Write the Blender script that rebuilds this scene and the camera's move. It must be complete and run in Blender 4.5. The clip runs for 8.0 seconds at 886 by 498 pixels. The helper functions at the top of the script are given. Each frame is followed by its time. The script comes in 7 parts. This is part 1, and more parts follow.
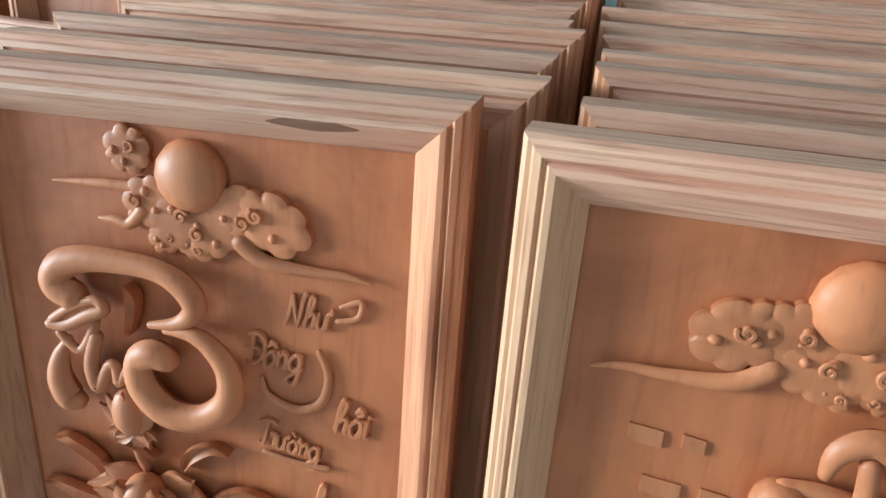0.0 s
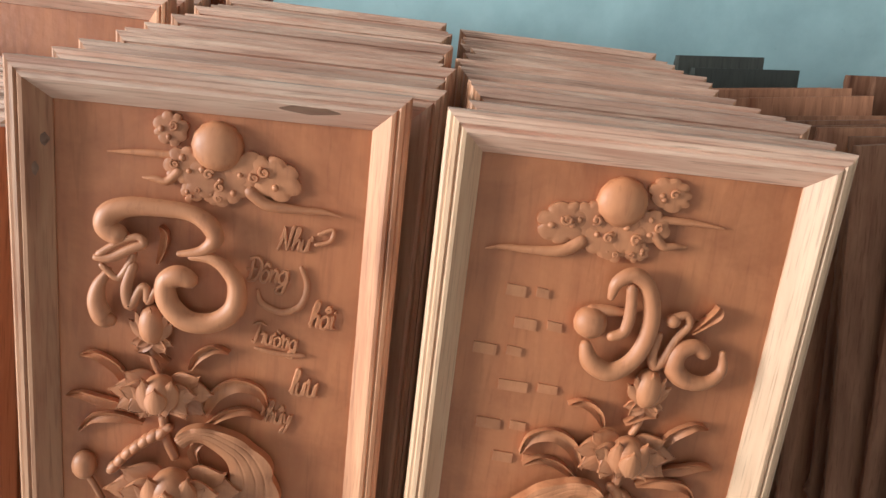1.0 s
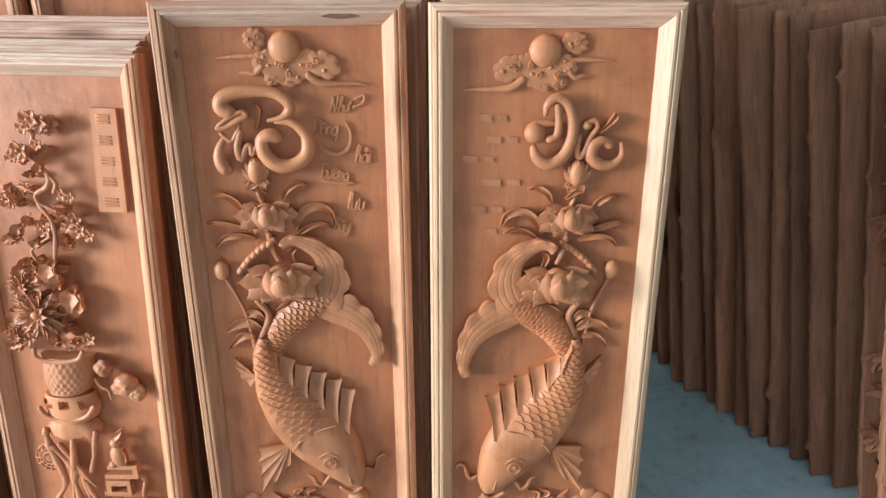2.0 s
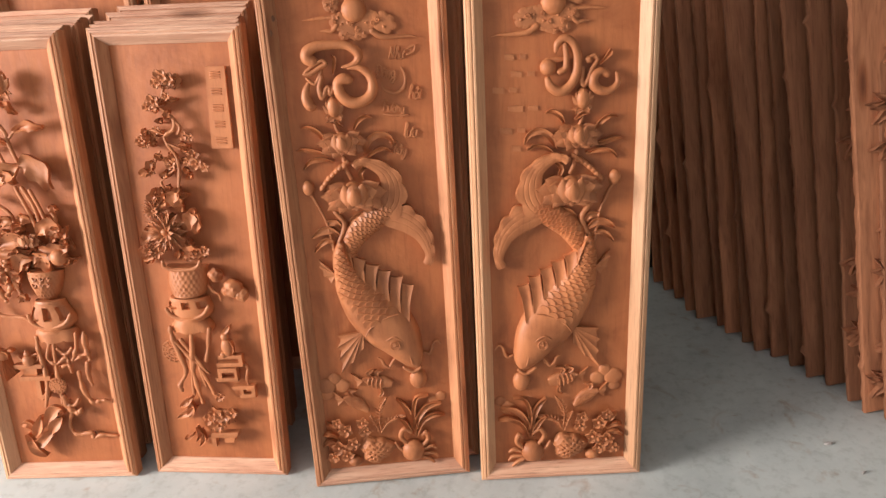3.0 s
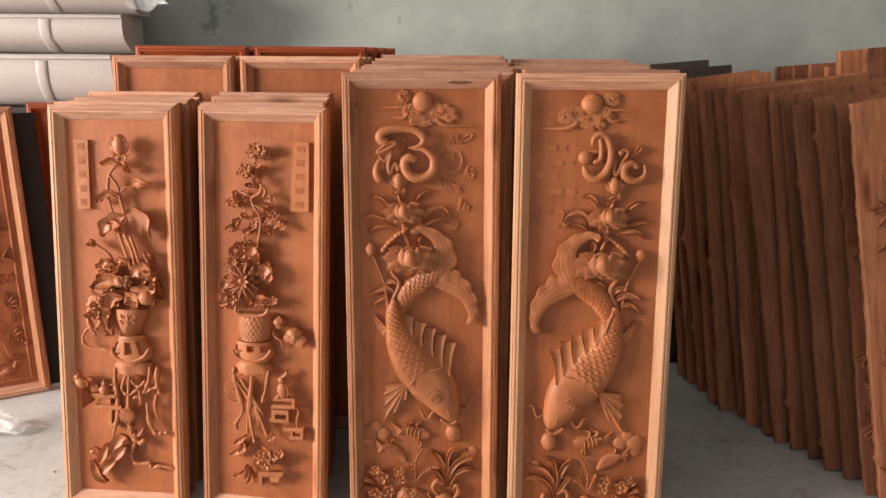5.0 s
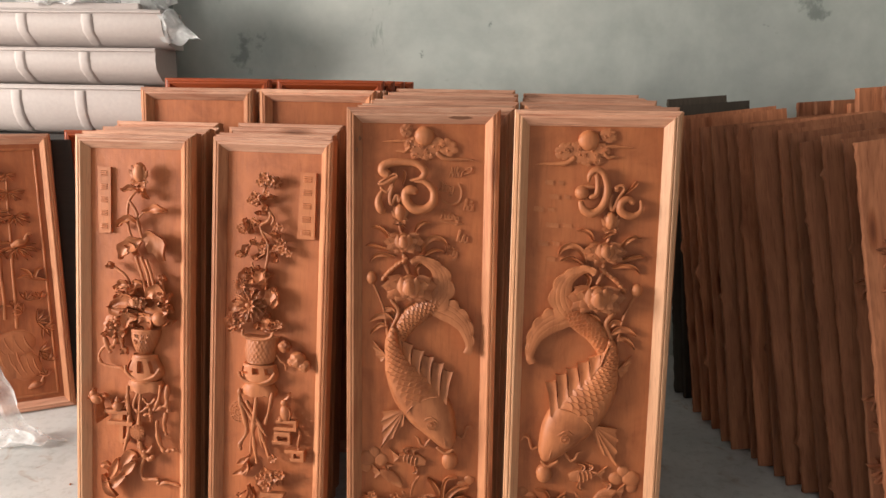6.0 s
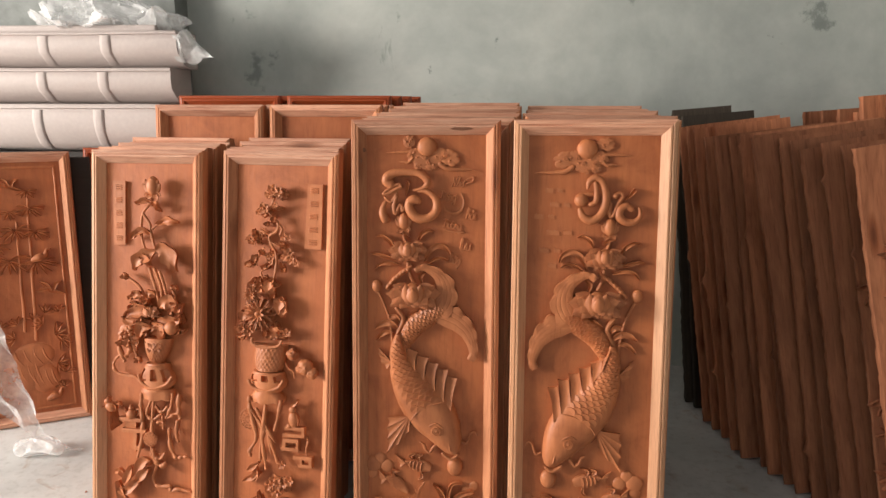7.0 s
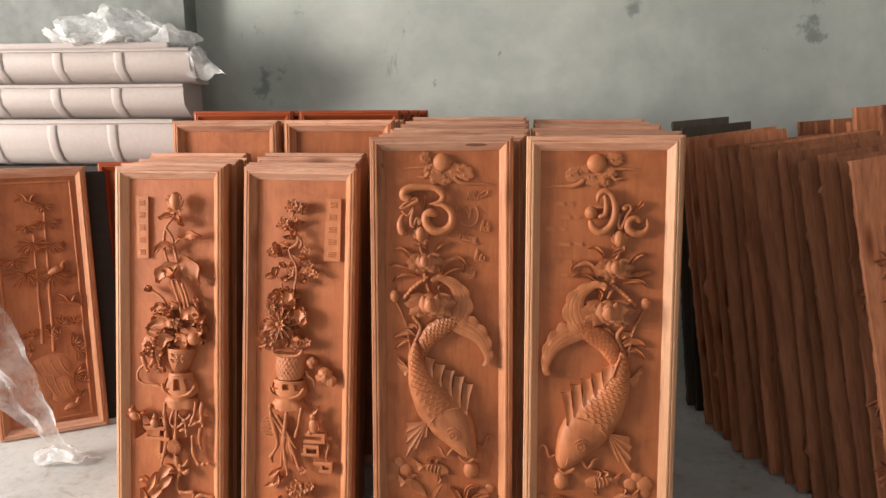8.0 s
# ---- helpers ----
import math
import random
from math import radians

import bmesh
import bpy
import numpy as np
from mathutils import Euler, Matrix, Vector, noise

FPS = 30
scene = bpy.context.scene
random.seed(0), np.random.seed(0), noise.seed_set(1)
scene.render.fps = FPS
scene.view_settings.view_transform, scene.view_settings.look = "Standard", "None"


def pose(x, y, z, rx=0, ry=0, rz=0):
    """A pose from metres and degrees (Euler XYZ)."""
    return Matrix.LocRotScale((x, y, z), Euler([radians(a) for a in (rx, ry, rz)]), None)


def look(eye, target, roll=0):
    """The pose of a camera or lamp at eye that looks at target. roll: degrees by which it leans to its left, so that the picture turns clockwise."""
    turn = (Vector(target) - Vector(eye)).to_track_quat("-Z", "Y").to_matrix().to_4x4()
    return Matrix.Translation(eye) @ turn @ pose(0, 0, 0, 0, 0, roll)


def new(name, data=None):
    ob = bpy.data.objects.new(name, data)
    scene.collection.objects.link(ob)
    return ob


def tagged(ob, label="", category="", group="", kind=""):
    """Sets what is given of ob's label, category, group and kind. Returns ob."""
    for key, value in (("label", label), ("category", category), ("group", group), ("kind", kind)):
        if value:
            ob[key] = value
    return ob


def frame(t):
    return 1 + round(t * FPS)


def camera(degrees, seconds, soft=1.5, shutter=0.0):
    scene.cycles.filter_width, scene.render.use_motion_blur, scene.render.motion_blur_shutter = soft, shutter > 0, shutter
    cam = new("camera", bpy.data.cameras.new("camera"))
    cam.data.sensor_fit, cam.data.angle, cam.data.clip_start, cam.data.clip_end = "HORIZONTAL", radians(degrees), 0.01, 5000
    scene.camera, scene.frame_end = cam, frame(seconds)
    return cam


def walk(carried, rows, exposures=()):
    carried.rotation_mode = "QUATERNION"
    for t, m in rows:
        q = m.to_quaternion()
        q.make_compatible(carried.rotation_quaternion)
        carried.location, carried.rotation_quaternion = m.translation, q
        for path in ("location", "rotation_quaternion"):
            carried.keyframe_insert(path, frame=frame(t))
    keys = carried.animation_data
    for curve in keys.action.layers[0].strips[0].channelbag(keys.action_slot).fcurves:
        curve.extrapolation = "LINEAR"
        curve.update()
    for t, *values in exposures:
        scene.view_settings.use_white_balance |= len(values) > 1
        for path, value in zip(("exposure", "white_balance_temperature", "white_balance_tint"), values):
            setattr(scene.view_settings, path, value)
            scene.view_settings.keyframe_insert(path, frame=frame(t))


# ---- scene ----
cam = camera(65.1, 8.0)
PATH = [
    (0, (0.479, -0.268, 1.410), (0.133, 1.477, 0.497), 3.1),
    (0.5, (0.355, -0.433, 1.421), (0.294, 1.380, 0.577), 5.3),
    (1, (0.397, -0.602, 1.404), (0.562, 1.268, 0.714), 7.3),
    (1.5, (0.441, -0.828, 1.422), (0.560, 0.982, 0.580), 4.2),
    (2, (0.357, -1.079, 1.403), (0.536, 0.728, 0.565), 0.6),
    (2.2, (0.325, -1.164, 1.406), (0.464, 0.622, 0.517), -1.2),
    (3.5, (0.291, -1.630, 1.307), (0.324, 0.220, 0.547), -2.3),
    (4, (0.130, -1.693, 1.295), (0.047, 0.164, 0.558), -0.9),
    (4.5, (0.139, -1.706, 1.300), (0.123, 0.193, 0.674), 0.5),
    (5, (0.257, -1.729, 1.319), (0.261, 0.203, 0.800), 0.4),
    (6.5, (0.388, -1.784, 1.341), (0.220, 0.163, 0.917), 0.7),
    (7, (0.417, -1.807, 1.324), (0.251, 0.146, 0.927), 0.1),
    (7.5, (0.427, -1.830, 1.327), (0.308, 0.125, 0.922), -0.5),
    (8, (0.357, -1.887, 1.357), (0.211, 0.071, 0.975), -0.3),
]
EXPOSURES = [(0.0, 0.32, 4600, -16), (0.5, 0.33, 3900, -24), (1.0, 0.30, 4850, -12), (1.4, 0.30, 5800, 0), (1.6, 0.30, 5800, 0), (2.0, 0.46, 4450, -19), (2.2, 0.45, 4800, -14), (3.3, 0.03, 6550, 11), (4.2, -0.10, 6650, 12), (5.0, -0.13, 6750, 13), (8.0, -0.13, 6700, 13)]
walk(cam, [(t, look(eye, target, roll)) for t, eye, target, roll in PATH], EXPOSURES)

# ---- world, sun and openings ----
world = bpy.data.worlds.new("sky")
scene.world = world
world.use_nodes = True
wn = world.node_tree.nodes
sky = wn.new("ShaderNodeTexSky")
sky.sky_type, sky.sun_disc, sky.sun_elevation, sky.sun_rotation = "NISHITA", False, radians(40), radians(230)
wn["Background"].inputs["Strength"].default_value = 0.05
world.node_tree.links.new(sky.outputs[0], wn["Background"].inputs["Color"])


def area(name, m, sx, sy, power, colour):
    d = bpy.data.lights.new(name, "AREA")
    d.shape, d.size, d.size_y, d.energy, d.color = "RECTANGLE", sx, sy, power, colour
    o = new(name, d)
    o.matrix_world = m
    return o


# daylight in the wide doorway of the left wall and the front opening
area("doorway_daylight", look((-5.30, -1.52, 1.80), (0.2, -0.15, 0.60)), 2.0, 1.7, 600, (1.0, 0.95, 0.88))
area("front_opening_daylight", look((0.9, -5.9, 1.9), (0.9, 0, 1.0)), 3.4, 1.6, 22, (1.0, 0.97, 0.93))
# added lamp in an unseen roof hole, brightens frame tops and floor
area("overhead_fill", pose(-1.6, -2.1, 3.38), 2.7, 1.4, 9, (0.95, 0.98, 1.0))


# ---- materials ----
WALL_Y = 1.74
def shader(name):
    m = bpy.data.materials.new(name)
    m.use_nodes = True
    t = m.node_tree
    return m, t, t.nodes["Principled BSDF"]


def node(t, kind, **inputs):
    n = t.nodes.new(kind)
    for k, v in inputs.items():
        n.inputs[k].default_value = v
    return n


def ramp(t, fac, stops):
    r = t.nodes.new("ShaderNodeValToRGB")
    while len(r.color_ramp.elements) < len(stops):
        r.color_ramp.elements.new(0.5)
    for e, (p, c) in zip(r.color_ramp.elements, stops):
        e.position, e.color = p, (*c, 1)
    t.links.new(fac, r.inputs[0])
    return r.outputs[0]


def mixed(t, fac, a, b, mode="MIX"):
    n = t.nodes.new("ShaderNodeMix")
    n.data_type, n.blend_type = "RGBA", mode
    for s, v in ((n.inputs[0], fac), (n.inputs[6], a), (n.inputs[7], b)):
        if isinstance(v, (int, float)):
            s.default_value = v
        elif isinstance(v, tuple):
            s.default_value = (*v, 1)
        else:
            t.links.new(v, s)
    return n.outputs[2]


def bumped(t, p, height, strength, distance):
    b = node(t, "ShaderNodeBump", Strength=strength, Distance=distance)
    t.links.new(height, b.inputs["Height"])
    t.links.new(b.outputs[0], p.inputs["Normal"])


def wood(name, light, dark, along="Z", rough=0.55, spread=0.35, fine=1.0, depth=1.0, knots=0.0, chisel=0.0):
    """Planed timber: streaks along one axis, broad figure, fine pores, tone by piece."""
    m, t, p = shader(name)
    co = t.nodes.new("ShaderNodeTexCoord")
    info = t.nodes.new("ShaderNodeObjectInfo")
    shift = t.nodes.new("ShaderNodeVectorMath")
    shift.operation = "MULTIPLY_ADD"
    comb = t.nodes.new("ShaderNodeCombineXYZ")
    for i in range(3):
        t.links.new(info.outputs["Random"], comb.inputs[i])
    t.links.new(comb.outputs[0], shift.inputs[0])
    shift.inputs[1].default_value = (7, 5, 9)
    t.links.new(co.outputs["Object"], shift.inputs[2])

    def streak(across, length, detail, distortion):
        mp = t.nodes.new("ShaderNodeMapping")
        mp.inputs["Scale"].default_value = tuple(length if a == along else across for a in "XYZ")
        t.links.new(shift.outputs[0], mp.inputs[0])
        n = node(t, "ShaderNodeTexNoise", Scale=1.0, Detail=detail, Roughness=0.6, Distortion=distortion)
        t.links.new(mp.outputs[0], n.inputs["Vector"])
        return n.outputs[0]

    broad = streak(13, 1.7, 5, 2.8)
    grain = streak(120 * fine, 5, 4, 0.4)
    pores = streak(420 * fine, 14, 2, 0.0)
    mid = tuple((a + b) / 2 for a, b in zip(light, dark))
    soft_dark = tuple(m - (m - d) * depth for m, d in zip(mid, dark))
    soft_light = tuple(m + (l - m) * depth for m, l in zip(mid, light))
    c1 = ramp(t, broad, [(0.3, dark), (0.5, mid), (0.7, light)])
    c2 = ramp(t, grain, [(0.3, soft_dark), (0.55, mid), (0.75, soft_light)])
    c = mixed(t, 0.45, c1, c2)
    pc = ramp(t, pores, [(0.32, (0.55, 0.47, 0.43)), (0.45, (1, 1, 1)), (1, (1, 1, 1))])
    c = mixed(t, 0.6 * depth, c, pc, "MULTIPLY")
    if knots:
        mp = t.nodes.new("ShaderNodeMapping")
        mp.inputs["Scale"].default_value = tuple(2.2 if a == along else 9.0 for a in "XYZ")
        t.links.new(shift.outputs[0], mp.inputs[0])
        vo = node(t, "ShaderNodeTexVoronoi", Scale=1.0, Randomness=1.0)
        t.links.new(mp.outputs[0], vo.inputs["Vector"])
        kc = ramp(t, vo.outputs["Distance"], [(0.04, (0.30, 0.20, 0.15)), (0.10, (0.62, 0.50, 0.42)), (0.17, (1, 1, 1))])
        c = mixed(t, knots, c, kc, "MULTIPLY")
    if chisel:
        n1 = node(t, "ShaderNodeTexNoise", Scale=7.0, Detail=5.0, Roughness=0.65, Distortion=0.6)
        t.links.new(shift.outputs[0], n1.inputs["Vector"])
        c = mixed(t, 1.0, c, ramp(t, n1.outputs[0], [(0.3, (0.74, 0.68, 0.64)), (0.5, (1, 1, 1)), (0.72, (1.12, 1.12, 1.1))]), "MULTIPLY")
    tone = ramp(t, info.outputs["Random"], [(0, (1 - spread, 1 - spread, 1 - spread)), (0.5, (1, 1, 1)), (1, (1 + spread * 0.5, 1 + spread * 0.4, 1 + spread * 0.3))])
    c = mixed(t, 1.0, c, tone, "MULTIPLY")
    t.links.new(c, p.inputs["Base Color"])
    r = ramp(t, grain, [(0, (rough - 0.1,) * 3), (1, (rough + 0.12,) * 3)])
    t.links.new(r, p.inputs["Roughness"])
    p.inputs["Specular IOR Level"].default_value = 0.35
    add = t.nodes.new("ShaderNodeMath")
    add.operation = "ADD"
    t.links.new(grain, add.inputs[0])
    t.links.new(pores, add.inputs[1])
    height = add.outputs[0]
    if chisel:
        n2 = node(t, "ShaderNodeTexNoise", Scale=48.0, Detail=2.0)
        t.links.new(shift.outputs[0], n2.inputs["Vector"])
        more = t.nodes.new("ShaderNodeMath")
        more.operation = "MULTIPLY_ADD"
        t.links.new(n2.outputs[0], more.inputs[0])
        more.inputs[1].default_value = chisel
        t.links.new(height, more.inputs[2])
        height = more.outputs[0]
    bumped(t, p, height, 0.22 * depth, 0.0012)
    return m


PANEL = wood("carved_wood", (0.46, 0.148, 0.053), (0.34, 0.096, 0.033), "Z", 0.52, 0.12, 0.35, 0.45, 0.0, 9.0)
CARVED = wood("sanded_carving_wood", (0.51, 0.182, 0.072), (0.38, 0.122, 0.047), "Z", 0.5, 0.12, 0.35, 0.5, 0.0, 5.0)
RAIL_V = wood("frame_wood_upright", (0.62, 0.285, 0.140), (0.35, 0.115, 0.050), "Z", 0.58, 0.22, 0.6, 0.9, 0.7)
# level rails paler than uprights: light from above is put into their colour
RAIL_H = wood("frame_wood_level_toplit", (0.80, 0.48, 0.33), (0.45, 0.175, 0.10), "X", 0.6, 0.2, 0.6, 1.0, 0.8)
PALE_V = wood("sapwood_upright", (0.66, 0.37, 0.215), (0.52, 0.245, 0.125), "Z", 0.5, 0.1)
STAIN_V = wood("stained_wood_upright", (0.42, 0.085, 0.022), (0.26, 0.045, 0.013), "Z", 0.4, 0.15)
STAIN_H = wood("stained_wood_level", (0.42, 0.085, 0.022), (0.26, 0.045, 0.013), "X", 0.4, 0.15)
SLAB = wood("rough_sawn_wood", (0.60, 0.242, 0.120), (0.25, 0.086, 0.041), "Z", 0.75, 0.42, 0.5, 0.85, 0.9)
# near black: shade behind the slabs is put into the boards' colour
SHADED_BOARD = wood("weathered_board_shaded", (0.085, 0.066, 0.050), (0.042, 0.033, 0.024), "Z", 0.8, 0.2)
KNOT = wood("dark_knot_wood", (0.30, 0.15, 0.09), (0.13, 0.055, 0.032), "X", 0.7, 0.1, 0.4, 1.2)
# wood colour lowered to near black to carry the shade under the bench
SHADEWOOD = wood("shade_dark_wood", (0.034, 0.025, 0.020), (0.016, 0.012, 0.010), "X", 0.7, 0.2)


def plaster():
    m, t, p = shader("painted_render")
    co = t.nodes.new("ShaderNodeTexCoord")
    n1 = node(t, "ShaderNodeTexNoise", Scale=1.1, Detail=6, Roughness=0.6, Distortion=0.4)
    n2 = node(t, "ShaderNodeTexNoise", Scale=7.0, Detail=8, Roughness=0.7)
    n3 = node(t, "ShaderNodeTexNoise", Scale=2.6, Detail=5, Roughness=0.72, Distortion=0.8)
    for n in (n1, n2, n3):
        t.links.new(co.outputs["Object"], n.inputs["Vector"])
    c = ramp(t, n1.outputs[0], [(0.32, (0.36, 0.39, 0.37)), (0.5, (0.46, 0.495, 0.465)), (0.68, (0.57, 0.595, 0.555))])
    c2 = ramp(t, n2.outputs[0], [(0.3, (0.86, 0.87, 0.87)), (0.6, (1, 1, 1))])
    c = mixed(t, 0.8, c, c2, "MULTIPLY")
    st = ramp(t, n3.outputs[0], [(0.645, (1, 1, 1)), (0.70, (0.62, 0.66, 0.64)), (0.78, (0.5, 0.54, 0.53))])
    c = mixed(t, 0.8, c, st, "MULTIPLY")
    for cx, cz, rad in ((-0.83, 1.53, 0.17), (1.02, 1.86, 0.10), (1.9, 1.72, 0.16)):
        d = t.nodes.new("ShaderNodeVectorMath")
        d.operation = "DISTANCE"
        t.links.new(co.outputs["Object"], d.inputs[0])
        d.inputs[1].default_value = (cx, WALL_Y, cz)
        near = node(t, "ShaderNodeMapRange")
        t.links.new(d.outputs["Value"], near.inputs[0])
        for k, v in ((1, 0.0), (2, rad), (3, 0.34), (4, 0.0)):
            near.inputs[k].default_value = v
        add = t.nodes.new("ShaderNodeMath")
        add.operation = "ADD"
        t.links.new(near.outputs[0], add.inputs[0])
        t.links.new(n2.outputs[0], add.inputs[1])
        c = mixed(t, 1.0, c, ramp(t, add.outputs[0], [(0.70, (1, 1, 1)), (0.80, (0.55, 0.58, 0.57))]), "MULTIPLY")
    t.links.new(c, p.inputs["Base Color"])
    p.inputs["Roughness"].default_value = 0.85
    bumped(t, p, n2.outputs[0], 0.25, 0.004)
    return m


def concrete():
    m, t, p = shader("cement_floor")
    co = t.nodes.new("ShaderNodeTexCoord")
    n1 = node(t, "ShaderNodeTexNoise", Scale=2.2, Detail=7, Roughness=0.65, Distortion=0.5)
    n2 = node(t, "ShaderNodeTexNoise", Scale=26, Detail=6, Roughness=0.7)
    n3 = node(t, "ShaderNodeTexNoise", Scale=9, Detail=4, Roughness=0.6, Distortion=1.2)
    for n in (n1, n2, n3):
        t.links.new(co.outputs["Object"], n.inputs["Vector"])
    c = ramp(t, n1.outputs[0], [(0.3, (0.41, 0.415, 0.405)), (0.5, (0.53, 0.53, 0.515)), (0.7, (0.62, 0.61, 0.59))])
    g = ramp(t, n2.outputs[0], [(0.32, (0.72, 0.71, 0.69)), (0.5, (1, 1, 1))])
    c = mixed(t, 0.7, c, g, "MULTIPLY")
    d = ramp(t, n3.outputs[0], [(0.60, (1, 1, 1)), (0.72, (0.80, 0.66, 0.58))])
    c = mixed(t, 0.8, c, d, "MULTIPLY")
    t.links.new(c, p.inputs["Base Color"])
    p.inputs["Roughness"].default_value = 0.8
    bumped(t, p, n2.outputs[0], 0.3, 0.003)
    return m


def plain(name, colour, rough=0.6, bump=0.0, scale=40, vary=0.12):
    m, t, p = shader(name)
    co = t.nodes.new("ShaderNodeTexCoord")
    n = node(t, "ShaderNodeTexNoise", Scale=scale, Detail=5, Roughness=0.65)
    t.links.new(co.outputs["Object"], n.inputs["Vector"])
    lo = tuple(v * (1 - vary) for v in colour)
    hi = tuple(min(1, v * (1 + vary)) for v in colour)
    t.links.new(ramp(t, n.outputs[0], [(0.3, lo), (0.7, hi)]), p.inputs["Base Color"])
    p.inputs["Roughness"].default_value = rough
    if bump:
        bumped(t, p, n.outputs[0], bump, 0.004)
    return m


WALL, FLOOR = plaster(), concrete()
DARK_RENDER = plain("dark_grey_render", (0.21, 0.225, 0.215), 0.88, 0.3, 9, 0.22)
ROOF = plain("roof_sheet", (0.35, 0.36, 0.37), 0.5)
FOAM = plain("white_foam", (0.40, 0.343, 0.322), 0.6, 0.15, 60, 0.05)


def film_plastic():
    m, t, p = shader("clear_film")
    p.inputs["Base Color"].default_value = (0.92, 0.93, 0.93, 1)
    p.inputs["Roughness"].default_value = 0.12
    p.inputs["IOR"].default_value = 1.45
    clear = t.nodes.new("ShaderNodeBsdfTransparent")
    n = node(t, "ShaderNodeTexNoise", Scale=9, Detail=4, Roughness=0.6)
    co = t.nodes.new("ShaderNodeTexCoord")
    t.links.new(co.outputs["Object"], n.inputs["Vector"])
    fac = ramp(t, n.outputs[0], [(0.35, (0.18, 0.18, 0.18)), (0.65, (0.60, 0.60, 0.60))])
    mx = t.nodes.new("ShaderNodeMixShader")
    t.links.new(fac, mx.inputs[0])
    t.links.new(clear.outputs[0], mx.inputs[1])
    t.links.new(p.outputs[0], mx.inputs[2])
    t.links.new(mx.outputs[0], t.nodes["Material Output"].inputs["Surface"])
    return m


FILM = film_plastic()


# ---- mesh helpers ----
def mesh_of(bm, name, material, smooth=False):
    me = bpy.data.meshes.new(name)
    bmesh.ops.recalc_face_normals(bm, faces=bm.faces)
    bm.to_mesh(me)
    bm.free()
    me.materials.append(material)
    if smooth:
        me.shade_smooth()
    return me


def part(name, bm, material, parent, label="", smooth=False):
    o = new(name, mesh_of(bm, name, material, smooth) if isinstance(bm, bmesh.types.BMesh) else bm)
    o.parent = parent
    if label:
        tagged(o, label)
    return o


def empty(name, m, label, category, group="", kind=""):
    o = new(name)
    o.empty_display_size = 0.05
    o.matrix_world = m
    return tagged(o, label, category, group, kind)


def box(bm, x0, x1, y0, y1, z0, z1, bevel=0.0):
    r = bmesh.ops.create_cube(bm, size=1, matrix=Matrix.Translation(((x0 + x1) / 2, (y0 + y1) / 2, (z0 + z1) / 2)) @ Matrix.Diagonal((x1 - x0, y1 - y0, z1 - z0, 1)))
    if bevel:
        es = list({e for v in r["verts"] for e in v.link_edges})
        bmesh.ops.bevel(bm, geom=es, offset=bevel, segments=2, affect="EDGES", profile=0.5)


# ---- structure ----
def structure(name, material, boxes, label, category):
    bm = bmesh.new()
    for b in boxes:
        box(bm, *b)
    o = new(name, mesh_of(bm, name, material))
    return tagged(o, label, category, kind="structure")


structure("floor", FLOOR, [(-4.7, 4.2, -6.2, 2.0, -0.12, 0.0)], "worn grey cement floor with reddish dust stains", "floor")
structure("wall_back", WALL, [(-4.7, 4.2, WALL_Y, WALL_Y + 0.2, 0.0, 3.4)], "patchy blue-green painted cement wall behind the panels", "wall")
structure("wall_pilaster", DARK_RENDER, [(-4.5, -1.18, WALL_Y - 0.14, WALL_Y, 0.0, 3.4)], "protruding wall pilaster, darker grey than the back wall", "wall")
structure("wall_left", WALL, [(-4.7, -4.5, -6.2, -3.2, 0, 3.4), (-4.7, -4.5, 0.3, WALL_Y, 0, 3.4), (-4.7, -4.5, -3.2, 0.3, 2.7, 3.4)], "painted side wall with a wide open doorway", "wall")
structure("wall_right", WALL, [(4.0, 4.2, -6.2, WALL_Y, 0, 3.4)], "painted cement side wall", "wall")
structure("wall_front", WALL, [(-4.5, 4.0, -6.2, -6.0, 0, 0.9), (-4.5, -1.2, -6.2, -6.0, 0.9, 3.4), (2.4, 4.0, -6.2, -6.0, 0.9, 3.4), (-1.2, 2.4, -6.2, -6.0, 2.7, 3.4)], "painted front wall with a wide opening", "wall")
structure("ceiling", ROOF, [(-4.7, 4.2, -6.2, -2.8, 3.4, 3.5), (-4.7, 4.2, -1.4, 2.0, 3.4, 3.5), (-4.7, -3.0, -2.8, -1.4, 3.4, 3.5), (0.0, 4.2, -2.8, -1.4, 3.4, 3.5)], "grey sheet roof with a hole added for the overhead lamp", "ceiling")
bm = bmesh.new()
bmesh.ops.create_grid(bm, x_segments=1, y_segments=1, size=400, matrix=Matrix.Translation((0, 0, -0.16)))
tagged(new("ground", mesh_of(bm, "ground", FLOOR)), "grey cement yard outside", "ground", kind="structure")


# ---- framed panels ----
# profile of the moulding: distance in from the outer edge, height over the front plane
MOULD = [(0.0, -0.040), (0.0, -0.007), (0.003, -0.004), (0.006, -0.004), (0.0075, -0.001), (0.012, 0.0), (0.0145, -0.0025), (0.017, 0.0005), (0.021, 0.0005), (0.041, -0.021), (0.041, -0.030)]
BED = -0.024     # carved ground of a panel under its front plane


